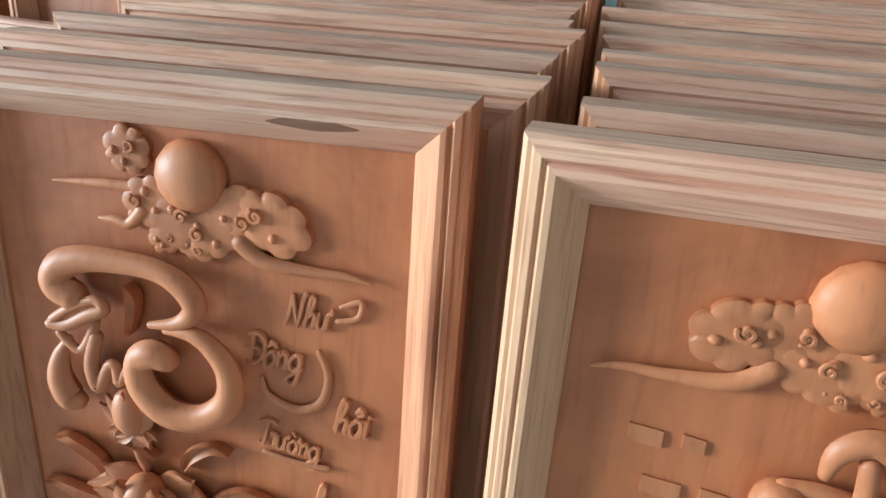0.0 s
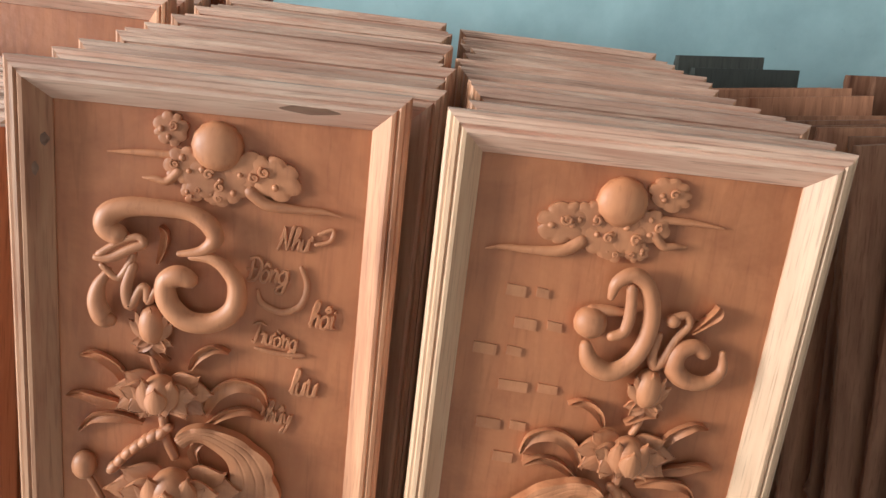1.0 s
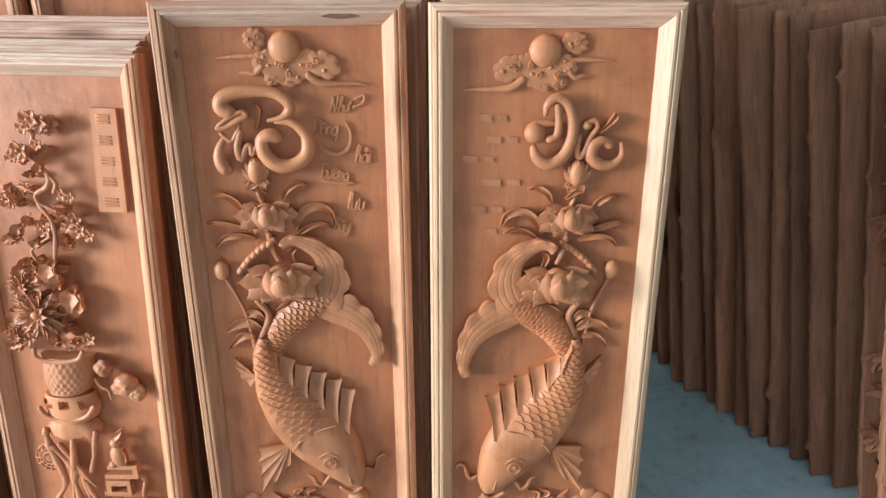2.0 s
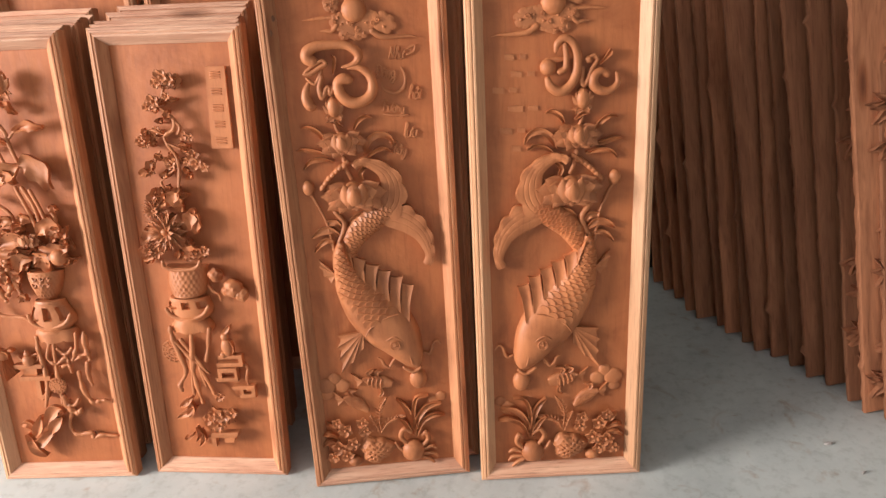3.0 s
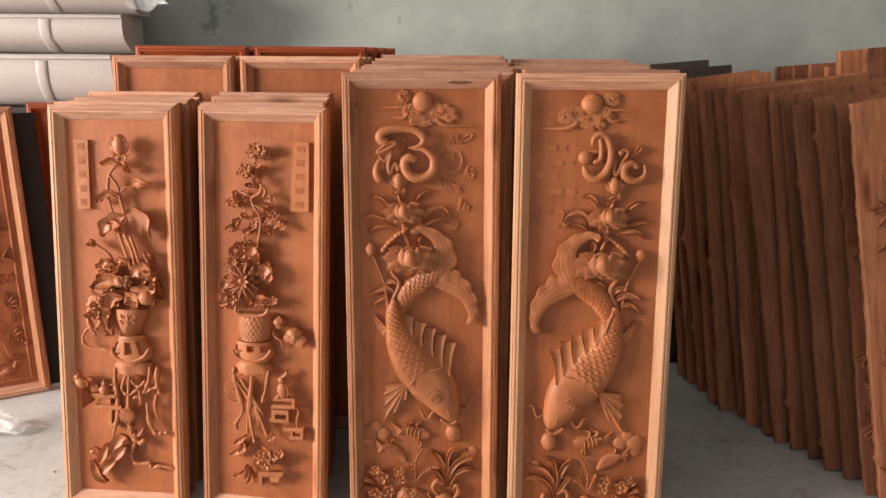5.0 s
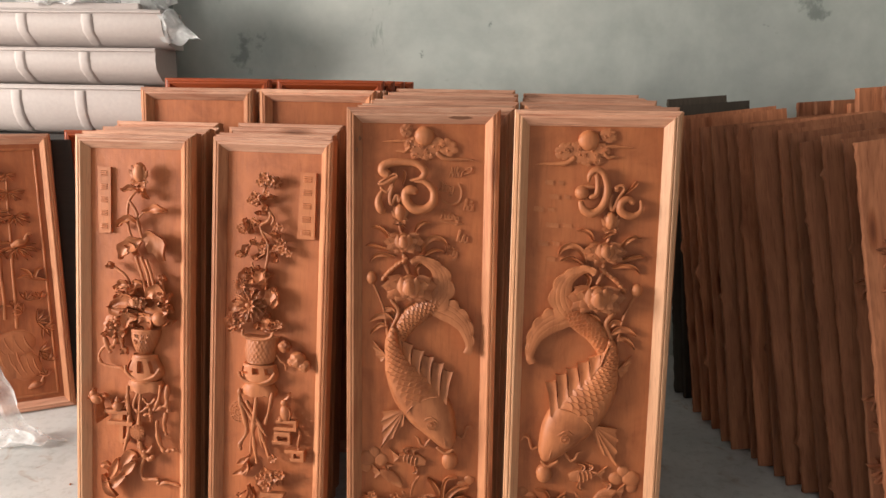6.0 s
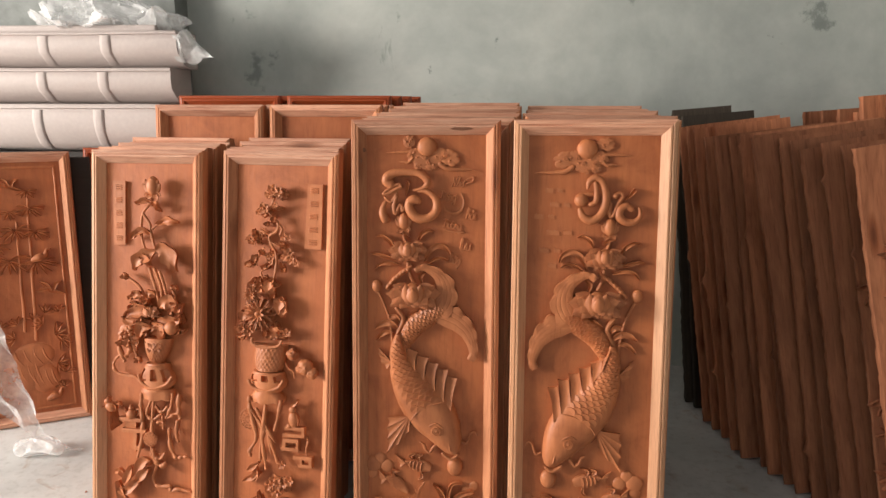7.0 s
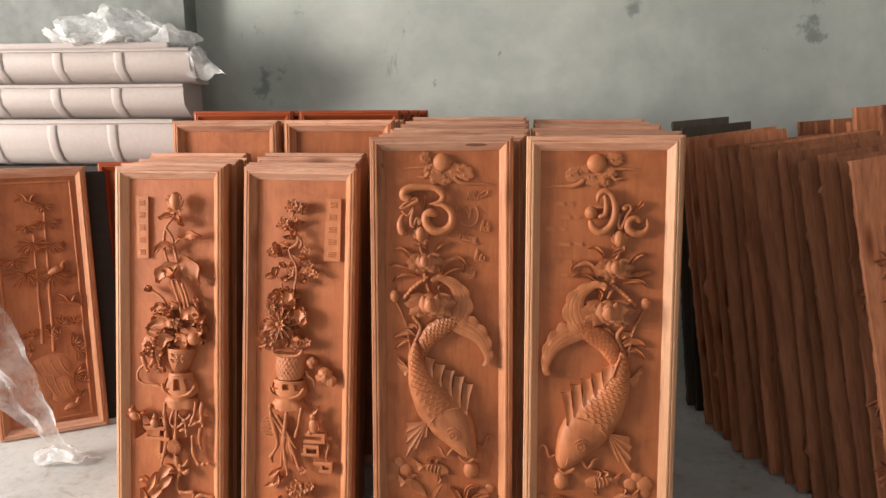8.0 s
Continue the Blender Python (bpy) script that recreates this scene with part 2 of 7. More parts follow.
def rail_mesh(w, h, side):
    """One mitred moulding of a frame w x h, front plane y = 0, outwards -y."""
    bm = bmesh.new()
    corner = {"bottom": ((0, 0), (w, 0)), "right": ((w, 0), (w, h)), "top": ((w, h), (0, h)), "left": ((0, h), (0, 0))}[side]
    inward = lambda p, s: (p[0] + s if p[0] == 0 else p[0] - s, p[1] + s if p[1] == 0 else p[1] - s)
    cols = []
    for p in corner:
        cols.append([bm.verts.new((inward(p, s)[0], -k, inward(p, s)[1])) for s, k in MOULD])
    for a in range(len(MOULD) - 1):
        bm.faces.new((cols[0][a], cols[1][a], cols[1][a + 1], cols[0][a + 1]))
    bm.faces.new((cols[0][0], cols[0][-1], cols[1][-1], cols[1][0]))
    for c in cols:
        bm.faces.new(c)
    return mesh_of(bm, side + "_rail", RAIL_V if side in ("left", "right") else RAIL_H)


def board_mesh(w, h):
    bm = bmesh.new()
    box(bm, 0.036, w - 0.036, -BED, -BED + 0.012, 0.036, h - 0.036)
    return mesh_of(bm, "board", PANEL)


MESHES = {}


def framed(m, w, h, label, group, stained=False, pale=()):
    """A framed panel: four mitred rails and the board. m puts its lower left front corner."""
    key = (w, h, stained)
    if key not in MESHES:
        ms = {s: rail_mesh(w, h, s) for s in ("bottom", "right", "top", "left")}
        ms["board"] = board_mesh(w, h)
        if stained:
            for s, me in ms.items():
                me.materials[0] = STAIN_V if s in ("left", "right", "board") else STAIN_H
        MESHES[key] = ms
    ms = MESHES[key]
    e = empty("framed_panel", m, label, "wood panel", group)
    for s in ("bottom", "right", "top", "left"):
        me = ms[s]
        if s in pale:
            me = me.copy()
            me.materials[0] = PALE_V
        part("rail", me, None, e)
    part("board", ms["board"], None, e)
    return e


def panel_pose(x, y, yaw, lean, tilt=0.0):
    return pose(x, y, 0.0045, -lean, tilt, yaw)


A_POSE = panel_pose(0.0, -0.004, 1.5, 6.4, -0.2)
B_POSE = panel_pose(0.449, -0.027, -2.5, 5.6, -0.35)
C_POSE = panel_pose(-0.463, 0.107, -8.1, 7.9, 0.1)
D_POSE = panel_pose(-0.893, 0.124, -4.3, 8.5, -0.1)
FISH = (0.420, 1.297)
VASE = (0.378, 1.205)
panel_a = framed(A_POSE, *FISH, "carved carp panel in an orange-brown wooden frame, leaning on a stack", "carved panels")
panel_b = framed(B_POSE, 0.430, 1.297, "carved carp panel with a pale sapwood edge, leaning on a stack", "carved panels", pale=("left", "right"))
panel_c = framed(C_POSE, *VASE, "narrow panel carved with a chrysanthemum vase, leaning on a stack", "carved panels")
panel_d = framed(D_POSE, *VASE, "narrow lotus vase panel with a pale frame, leaning on a stack", "carved panels", pale=("left",))
rng = random.Random(4)


def stack(x, y, count, step, dx, yaw, lean, w, h, rise, label, stained=False):
    for i in range(1, count + 1):
        framed(panel_pose(x + dx * i + rng.uniform(-0.012, 0.012), y + step * i, yaw + rng.uniform(-0.8, 0.8), lean - 0.12 * i), w, h + round(rise * i + rng.uniform(-0.007, 0.005), 3), label, "stacked panels", stained)


stack(0.016, 0.0, 11, 0.069, 0.002, 1.6, 6.2, 0.442, 1.298, 0.004, "framed wooden panel leaning in a tight stack")
stack(0.458, -0.022, 12, 0.072, 0.005, -1.5, 5.6, 0.428, 1.296, 0.003, "framed wooden panel leaning in a tight stack")
stack(-0.473, 0.107, 5, 0.070, -0.004, -7.5, 7.6, 0.378, 1.205, 0.004, "narrow framed panel leaning in a stack")
stack(-0.897, 0.124, 5, 0.070, -0.006, -4, 8.2, 0.378, 1.205, 0.004, "narrow framed panel leaning in a stack")
# taller unfilled frames behind, then stained ones
for i in range(3):
    framed(panel_pose(-0.875 + 0.01 * i, 0.60 + 0.07 * i, -1, 5.2), 0.415, 1.338, "tall plain framed panel behind the narrow stacks", "tall panels")
    framed(panel_pose(-0.436 + 0.01 * i, 0.59 + 0.07 * i, -1, 5.2), 0.415, 1.338, "tall plain framed panel behind the narrow stacks", "tall panels")
for i in range(4):
    framed(panel_pose(-0.90 + 0.03 * i, 0.86 + 0.08 * i, 0, 5.0), 0.42, 1.375, "red-stained framed panel near the wall", "stained panels", True)
    framed(panel_pose(-0.45 + 0.03 * i, 0.86 + 0.08 * i, 0, 5.0), 0.42, 1.375, "red-stained framed panel near the wall", "stained panels", True)
# turned panels at the left
panel_g = framed(panel_pose(-1.711, 0.684, 28.5, 6.9), 0.415, 1.149, "carved bamboo and crane panel leaning apart", "left panels")
panel_s = framed(panel_pose(-1.44, 1.065, 6, 5.0), 0.40, 1.15, "red-stained carved panel behind the bamboo one", "left panels", True)

# added near-black board, stands in for the shade in the gap behind panel_g
bm = bmesh.new()
box(bm, 0, 0.55, 0, 0.022, 0, 1.12, 0.003)
dark_board = new("dark_board", mesh_of(bm, "dark_board", SHADEWOOD))
dark_board.matrix_world = pose(-1.800, 0.721, 0.003, -6.5, 0, 28.5)
tagged(dark_board, "plain near-black board added for the deep shade behind the bamboo panel", "board")


# ---- unframed boards at the right ----
def slab_mesh(w, h, th, seed):
    """A sawn slab with a wavering, barky left edge."""
    r = random.Random(seed)
    bm = bmesh.new()
    n = 64
    rows = []
    ph = r.uniform(0, 9)
    for i in range(n + 1):
        z = h * i / n
        wob = 0.004 * noise.noise((seed * 3.1, z * 2.5, 0)) + 0.0012 * noise.noise((seed * 3.1, z * 21, 4))
        knot = 0.05 * max(0, noise.noise((seed * 1.7, z * 16, 8)) - 0.40)
        l = wob - knot
        bow = 0.002 * math.sin(z * 2.2 + ph)
        rows.append([bm.verts.new(c) for c in ((l + 0.004, bow, z), (l, bow + th * 0.3, z), (l + 0.006 * r.random(), bow + th, z), (w, bow + th, z), (w + wob, bow, z))])
    for a, b in zip(rows, rows[1:]):
        for k in range(5):
            bm.faces.new((a[k], a[(k + 1) % 5], b[(k + 1) % 5], b[k]))
    bm.faces.new(rows[0])
    bm.faces.new(rows[-1])
    return mesh_of(bm, "slab", SLAB)


def slab(x, y, yaw, lean, tilt, w, h, th, seed, label, group, material=None):
    me = slab_mesh(w, h, th, seed)
    if material:
        me.materials[0] = material
    o = new("sawn_slab", me)
    o.matrix_world = pose(x, y, 0.003, -lean, -tilt, yaw)
    return tagged(o, label, "board", group)


FEET = 14
slabs = []
for i in range(FEET):
    f = i / 11
    slabs.append(slab(1.342 + 0.285 * f + (0.03 if i == FEET - 1 else 0) + rng.uniform(-0.014, 0.014), 0.815 - 0.67 * f + rng.uniform(-0.012, 0.012), rng.uniform(-9, 2), 6.8 + rng.uniform(-0.9, 0.9), 8.0 + 1.4 * f + rng.uniform(-0.8, 0.8), rng.uniform(0.40, 0.46), 1.250 - 0.02 * f + rng.uniform(-0.016, 0.012), 0.019, i + 9, "rough reddish unframed board leaning in a row", "slabs"))


# ---- carving ----
# handwriting: strokes on a unit of the capitals' height, and how far each letter moves on
LOOP_O = [(0.17, 0.5), (0.0, 0.3), (0.06, 0.04), (0.21, 0.0), (0.32, 0.2), (0.26, 0.45), (0.13, 0.5)]
LEG_U = [(0.0, 0.5), (0.0, 0.15), (0.1, 0.0), (0.24, 0.1), (0.28, 0.5), (0.29, 0.08), (0.38, 0.04)]
HORN = [(0.28, 0.5), (0.39, 0.55), (0.38, 0.66)]
CURSIVE = {
    "N": ([[(0.0, 0.0), (0.08, 0.5), (0.08, 1.0)], [(0.08, 1.0), (0.22, 0.5), (0.38, 0.0)], [(0.38, 0.0), (0.42, 0.6), (0.46, 1.0), (0.55, 1.05)]], 0.56),
    "T": ([[(-0.05, 0.88), (0.2, 1.04), (0.55, 0.96)], [(0.26, 1.0), (0.23, 0.4), (0.18, 0.0), (0.06, 0.04)]], 0.42),
    "\u0110": ([[(0.1, 1.0), (0.11, 0.5), (0.1, 0.0)], [(-0.04, 0.94), (0.25, 1.0), (0.48, 0.7), (0.42, 0.2), (0.15, 0.0), (0.0, 0.06)], [(-0.1, 0.48), (0.28, 0.54)]], 0.52),
    "h": ([[(0.0, 0.1), (0.15, 0.6), (0.2, 0.95), (0.1, 0.98), (0.06, 0.6), (0.06, 0.0)], [(0.06, 0.28), (0.2, 0.48), (0.3, 0.38), (0.3, 0.05), (0.4, 0.05)]], 0.40),
    "n": ([[(0.0, 0.45), (0.04, 0.5), (0.05, 0.0)], [(0.05, 0.3), (0.17, 0.5), (0.28, 0.4), (0.28, 0.05), (0.38, 0.04)]], 0.38),
    "g": ([LOOP_O, [(0.32, 0.5), (0.32, 0.0), (0.26, -0.42), (0.06, -0.44), (0.02, -0.25), (0.32, 0.02), (0.4, 0.1)]], 0.40),
    "i": ([[(0.0, 0.45), (0.03, 0.5), (0.04, 0.08), (0.16, 0.04)], [(0.06, 0.66), (0.08, 0.70)]], 0.18),
    "l": ([[(0.0, 0.1), (0.15, 0.6), (0.18, 0.95), (0.09, 0.97), (0.07, 0.4), (0.1, 0.03), (0.22, 0.06)]], 0.22),
    "r": ([[(0.0, 0.45), (0.05, 0.52), (0.18, 0.46), (0.16, 0.05), (0.26, 0.04)]], 0.26),
    "u": ([LEG_U], 0.38),
    "y": ([[(0.0, 0.5), (0.05, 0.2), (0.15, 0.15), (0.28, 0.5), (0.24, 0.0), (0.12, -0.36), (0.0, -0.34), (0.1, -0.1)]], 0.34),
    "\u00f4": ([LOOP_O, [(0.05, 0.62), (0.17, 0.78), (0.3, 0.62)]], 0.36),
    "\u01b0": ([LEG_U, HORN], 0.42),
    "\u1edd": ([LOOP_O, HORN, [(0.06, 0.82), (0.2, 0.68)]], 0.40),
    "\u1ea3": ([LOOP_O, [(0.32, 0.5), (0.32, 0.06), (0.4, 0.04)], [(0.1, 0.72), (0.2, 0.86), (0.28, 0.76), (0.18, 0.64)]], 0.40),
    "\u1ee7": ([LEG_U, [(0.08, 0.68), (0.18, 0.84), (0.26, 0.74), (0.16, 0.62)]], 0.38),
}


class Carver:
    """Cuts shapes on a panel's bed: u to the right, v up, w out of the bed. One mesh for each call, or one for a whole kind in `joined`."""

    def __init__(self, panel, width, mirror=False, shift=(0, 0), skip=(), joined=(), material=None):
        self.panel, self.width, self.mirror, self.shift = panel, width, mirror, shift
        self.skip, self.joined, self.open_meshes, self.material = set(skip), set(joined), {}, material or CARVED

    def uv(self, p):
        u, v = p[0], p[1]
        if self.mirror:
            u = self.width - u
        return (u + self.shift[0], v + self.shift[1], *p[2:])

    def start(self, name):
        if name in self.joined:
            if name not in self.open_meshes:
                self.open_meshes[name] = bmesh.new()
            return self.open_meshes[name]
        return bmesh.new()

    def end(self, name, bm):
        if name not in self.joined:
            self.put(name, bm)

    def put(self, name, bm):
        me = mesh_of(bm, name, self.material, True)
        me.set_sharp_from_angle(angle=radians(48))
        part(name, me, None, self.panel)

    def close(self):
        for name, bm in self.open_meshes.items():
            self.put(name, bm)
        self.open_meshes = {}

    @staticmethod
    def at(u, v, w):
        return Vector((u, -BED - w, v))

    # basic surfaces
    @staticmethod
    def smooth_path(pts, k=5):
        """Catmull-Rom through the points."""
        out = []
        n = len(pts)
        for i in range(n - 1):
            p0, p1, p2, p3 = (pts[max(0, min(n - 1, i + d))] for d in (-1, 0, 1, 2))
            for j in range(k):
                t = j / k
                out.append(tuple(0.5 * (2 * b + (c - a) * t + (2 * a - 5 * b + 4 * c - d) * t * t + (3 * b - a - 3 * c + d) * t ** 3) for a, b, c, d in zip(p0, p1, p2, p3)))
        out.append(tuple(pts[-1]))
        return out

    @staticmethod
    def normals(path):
        res = []
        for i in range(len(path)):
            a, b = path[max(0, i - 1)], path[min(len(path) - 1, i + 1)]
            d = Vector((b[0] - a[0], b[1] - a[1]))
            d = d.normalized() if d.length > 1e-9 else Vector((0, 1))
            res.append((Vector((-d.y, d.x)), d))
        return res

    def skin(self, bm, rows, ring=False):
        for a, b in zip(rows, rows[1:]):
            n = len(a)
            for k in range(n if ring else n - 1):
                q = [a[k], a[(k + 1) % n], b[(k + 1) % n], b[k]]
                if len(set(q)) == 4:
                    bm.faces.new(q)

    def sheet(self, bm, fn, ns, nt, thick=0.006):
        """A solid sheet: fn(s, t) gives u, v, w of its top; it goes down by thick."""
        top = [[bm.verts.new(self.at(*fn(i / ns, j / nt))) for j in range(nt + 1)] for i in range(ns + 1)]
        low = [[bm.verts.new(v.co + Vector((0, thick, 0))) for v in r] for r in top]
        self.skin(bm, top)
        self.skin(bm, low)
        edge = [(i, 0) for i in range(ns)] + [(ns, j) for j in range(nt)] + [(i, nt) for i in range(ns, 0, -1)] + [(0, j) for j in range(nt, 0, -1)]
        for a, b in zip(edge, edge[1:] + edge[:1]):
            bm.faces.new((top[a[0]][a[1]], top[b[0]][b[1]], low[b[0]][b[1]], low[a[0]][a[1]]))

    def ball(self, bm, u, v, w, ru, rv, rw, rot=0, seg=14, rings=8):
        c, s = math.cos(radians(rot)), math.sin(radians(rot))
        rows = []
        for i in range(rings + 1):
            th = math.pi * i / rings
            row = []
            for j in range(seg):
                ph = 2 * math.pi * j / seg
                a, b, k = ru * math.sin(th) * math.cos(ph), rv * math.sin(th) * math.sin(ph), rw * math.cos(th)
                row.append(bm.verts.new(self.at(u + a * c - b * s, v + a * s + b * c, w + k)))
            rows.append(row)
        self.skin(bm, rows, True)
        bmesh.ops.remove_doubles(bm, verts=rows[0] + rows[-1], dist=1e-6)

    def rod(self, bm, pts, w, flat, seg=8):
        path = self.smooth_path(pts)
        nn = self.normals(path)
        ends = [(path[0], nn[0], -1)], [(path[-1], nn[-1], 1)]
        rings = []
        for (p, (n, d), sg) in ends[0]:
            for k in (0.25, 0.7):
                r = p[2] * k
                o = p[2] * math.sqrt(1 - k * k) * 0.8
                rings.append((p[0] - d.x * o, p[1] - d.y * o, r, n))
        rings += [(p[0], p[1], p[2], n) for p, (n, d) in zip(path, nn)]
        for (p, (n, d), sg) in ends[1]:
            for k in (0.7, 0.25):
                r = p[2] * k
                o = p[2] * math.sqrt(1 - k * k) * 0.8
                rings.append((p[0] + d.x * o, p[1] + d.y * o, r, n))
        rows = []
        for u, v, r, n in rings:
            r = max(r, 0.0004)
            rows.append([bm.verts.new(self.at(u + n.x * r * math.cos(q), v + n.y * r * math.cos(q), w + r * flat * math.sin(q))) for q in (2 * math.pi * k / seg for k in range(seg))])
        self.skin(bm, rows, True)
        bm.faces.new(rows[0])
        bm.faces.new(rows[-1])

    # shapes
    def tube(self, name, pts, w, flat):
        if name in self.skip:
            return
        bm = self.start(name)
        k = {"calligraphy_stroke": 0.82, "branch": 0.7, "table_leg": 0.72, "cloud_tail": 0.75}.get(name, 1.0)
        run = [(u, v, r * k) for u, v, r in (self.uv(p) for p in pts)]
        if name in ("table_leg", "branch", "vine"):
            run = [(u, v, r * (1 + 0.28 * math.sin(i * 1.9 + u * 900))) for i, (u, v, r) in enumerate(self.smooth_path(run, 3))]
        self.rod(bm, run, w, flat)
        self.end(name, bm)

    def blob(self, name, u, v, w, ru, rv, rw, rot):
        if name in self.skip:
            return
        u, v = self.uv((u, v))
        bm = self.start(name)
        self.ball(bm, u, v, w, ru, rv, rw, -rot if self.mirror else rot)
        self.end(name, bm)

    def blade(self, name, pts, w, lift, veins=0, toothed=0.0):
        """A leaf along a path of half widths, with a raised fold and upturned rims."""
        if name in self.skip:
            return
        path = self.smooth_path([self.uv(p) for p in pts], 4)
        nn = self.normals(path)
        ns = len(path) - 1
        wav = (pts[0][0] * 991) % 6.28

        def fn(s, t):
            i = min(ns, round(s * ns))
            (u, v, r), (n, d) = path[i], nn[i]
            x = 2 * t - 1
            r = max(0.0006, r * (0.95 if toothed or lift > 0.0095 else 0.66)) * (1 + toothed * math.sin(i * 2.4))
            h = w + lift * (0.55 * x * x + 0.5 * math.sin(math.pi * s)) - 0.25 * lift * (1 - abs(x)) + 0.15 * lift * math.sin(9 * s + wav)
            if name == "lotus_leaf":
                h += 0.0045 * math.sin(11 * s + 4 * x + wav) * abs(x) + 0.002 * math.sin(23 * s + wav) * x * x
                r *= 1 + 0.16 * math.sin(17 * s + 5 * wav)
            if veins:
                h += 0.0009 * math.sin(veins * s * 6.28 + 3 * abs(x))
            return u + n.x * r * x, v + n.y * r * x, h
        bm = self.start(name)
        self.sheet(bm, fn, ns, 6, min(w + lift * 0.3, 0.012))
        self.end(name, bm)

    def leaf5(self, name, pts, w):
        self.blade(name, pts, w, 0.010, 3, 0.28)

    def frond(self, name, pts, w):
        """A feathered frond: a midrib with short leaflets."""
        path = self.smooth_path([self.uv(p) for p in pts], 4)
        nn = self.normals(path)
        bm = self.start(name)
        self.rod(bm, [(p[0], p[1], 0.0016) for p in path[::3] + path[-1:]], w + 0.002, 1)
        for p, (n, d) in list(zip(path, nn))[1:]:
            for sg in (-1, 1):
                q = Vector((p[0], p[1])) + (n * sg * 0.9 + d * 0.7) * p[2]
                m = (Vector((p[0], p[1])) + q) / 2
                self.rod(bm, [(p[0], p[1], 0.0014), (m.x, m.y, 0.0022), (q.x, q.y, 0.0008)], w, 0.8, 6)
        self.end(name, bm)

    def cloud(self, name, u, v, r, w):
        """A plate with an uneven scalloped rim, a little dished, with a curl and small bosses on it."""
        u, v = self.uv((u, v))
        q = random.Random(int(u * 1e4) + int(v * 1e4))
        bm = self.start(name)
        if name == "fruit":
            rows = []
            for i in range(13):
                th = math.pi * i / 12
                rows.append([])
                for j in range(24):
                    ph = 2 * math.pi * j / 24
                    p = Vector((math.sin(th) * math.cos(ph), math.sin(th) * math.sin(ph), math.cos(th)))
                    k = r * (0.86 + 0.24 * noise.noise(p * 2.3 + Vector((u * 90, v * 90, 0))))
                    rows[-1].append(bm.verts.new(self.at(u + k * p.x, v + k * p.y, w + k * 0.8 * p.z)))
            self.skin(bm, rows, True)
            bmesh.ops.remove_doubles(bm, verts=rows[0] + rows[-1], dist=1e-6)
            self.end(name, bm)
            return
        cuts = [0.0]
        while cuts[-1] < 6.28:
            cuts.append(cuts[-1] + q.uniform(0.6, 1.25))
        cuts = [c * 2 * math.pi / cuts[-1] for c in cuts]
        a0, long, turn = q.uniform(0, 6.28), q.uniform(1.0, 1.35), q.uniform(-0.5, 0.5)
        sizes = [q.uniform(0.12, 0.3) for _ in cuts]

        def fn(s, t):
            a = 2 * math.pi * t
            k = max(i for i, c in enumerate(cuts) if c <= a + 1e-6) % (len(cuts) - 1)
            f = (a - cuts[k]) / (cuts[k + 1] - cuts[k])
            bump = math.sqrt(max(0.0, 1 - (2 * f - 1) ** 2))
            rad = r * s * (0.82 + sizes[k] * bump * s)
            h = w + r * (0.16 + 0.05 * s ** 5 * bump + 0.05 * (1 - s)) - r * 0.10 * max(0, s - 0.85) / 0.15
            x, y = rad * long * math.cos(a + a0), rad * math.sin(a + a0)
            return u + x * math.cos(turn) - y * math.sin(turn), v + x * math.sin(turn) + y * math.cos(turn), h
        rows = [[bm.verts.new(self.at(*fn(i / 6, j / 60))) for j in range(60)] for i in range(7)]
        rows.append([bm.verts.new(Vector((x.co.x, -BED + 0.001, x.co.z))) for x in rows[-1]])
        self.skin(bm, rows, True)
        cx, cy = u + q.choice((-0.42, 0.4, 0.2)) * r, v + q.uniform(-0.4, 0.3) * r
        self.rod(bm, [(cx + r * 0.26 * (1 - k / 16) * math.cos(a0 + k * 0.6), cy + r * 0.26 * (1 - k / 16) * math.sin(a0 + k * 0.6), r * 0.085) for k in range(12)], w + r * 0.30, 1.0, 6)
        self.ball(bm, cx, cy, w + r * 0.16, r * 0.2, r * 0.2, r * 0.2, 0, 10, 6)
        for k in range(2):
            an = q.uniform(0, 6.28)
            self.ball(bm, u + 0.5 * r * math.cos(an), v + 0.45 * r * math.sin(an), w + r * 0.14, r * q.uniform(0.16, 0.26), r * q.uniform(0.16, 0.26), r * 0.2, 0, 10, 6)
        if name == "foliage_knot":
            for k in range(7):
                an, d = q.uniform(0, 6.28), q.uniform(0.3, 0.75) * r
                self.ball(bm, u + d * math.cos(an), v + d * math.sin(an), w + r * 0.25, r * q.uniform(0.2, 0.36), r * q.uniform(0.2, 0.36), r * 0.3, 0, 10, 6)
        self.end(name, bm)

    def petal_into(self, bm, u, v, w, ang, length, half, lift, cup, tip=0.5):
        c, s_ = math.cos(ang), math.sin(ang)
        wide = half > 0.009

        def fn(s, t):
            x = 2 * t - 1
            r = max(0.06 * half, half * math.sin(math.pi * min(1, 0.16 + 0.84 * s)) ** tip)
            l = length * s * (1 - 0.10 * x * x * s)
            h = w + lift * s - 0.35 * lift * s ** 3 + cup * x * x * math.sin(math.pi * s) + (0.0005 * math.sin(14 * x) if wide else 0)
            return u + c * l - s_ * r * x, v + s_ * l + c * r * x, h
        self.sheet(bm, fn, 10 if wide else 6, 10 if wide else 4, 0.0035)

    def petal(self, parent, *args):
        bm = bmesh.new()
        self.petal_into(bm, *args)
        me = mesh_of(bm, "petal", self.material, True)
        me.set_sharp_from_angle(angle=radians(48))
        part("petal", me, None, parent)

    def core(self, name, *args):
        bm = bmesh.new()
        self.ball(bm, *args)
        return part(name, mesh_of(bm, name, self.material, True), None, self.panel)

    def lotus(self, name, u, v, r, w, seed):
        """An open lotus: wide ridged outer petals, an upright ring, and a closed heart of overlapping petals."""
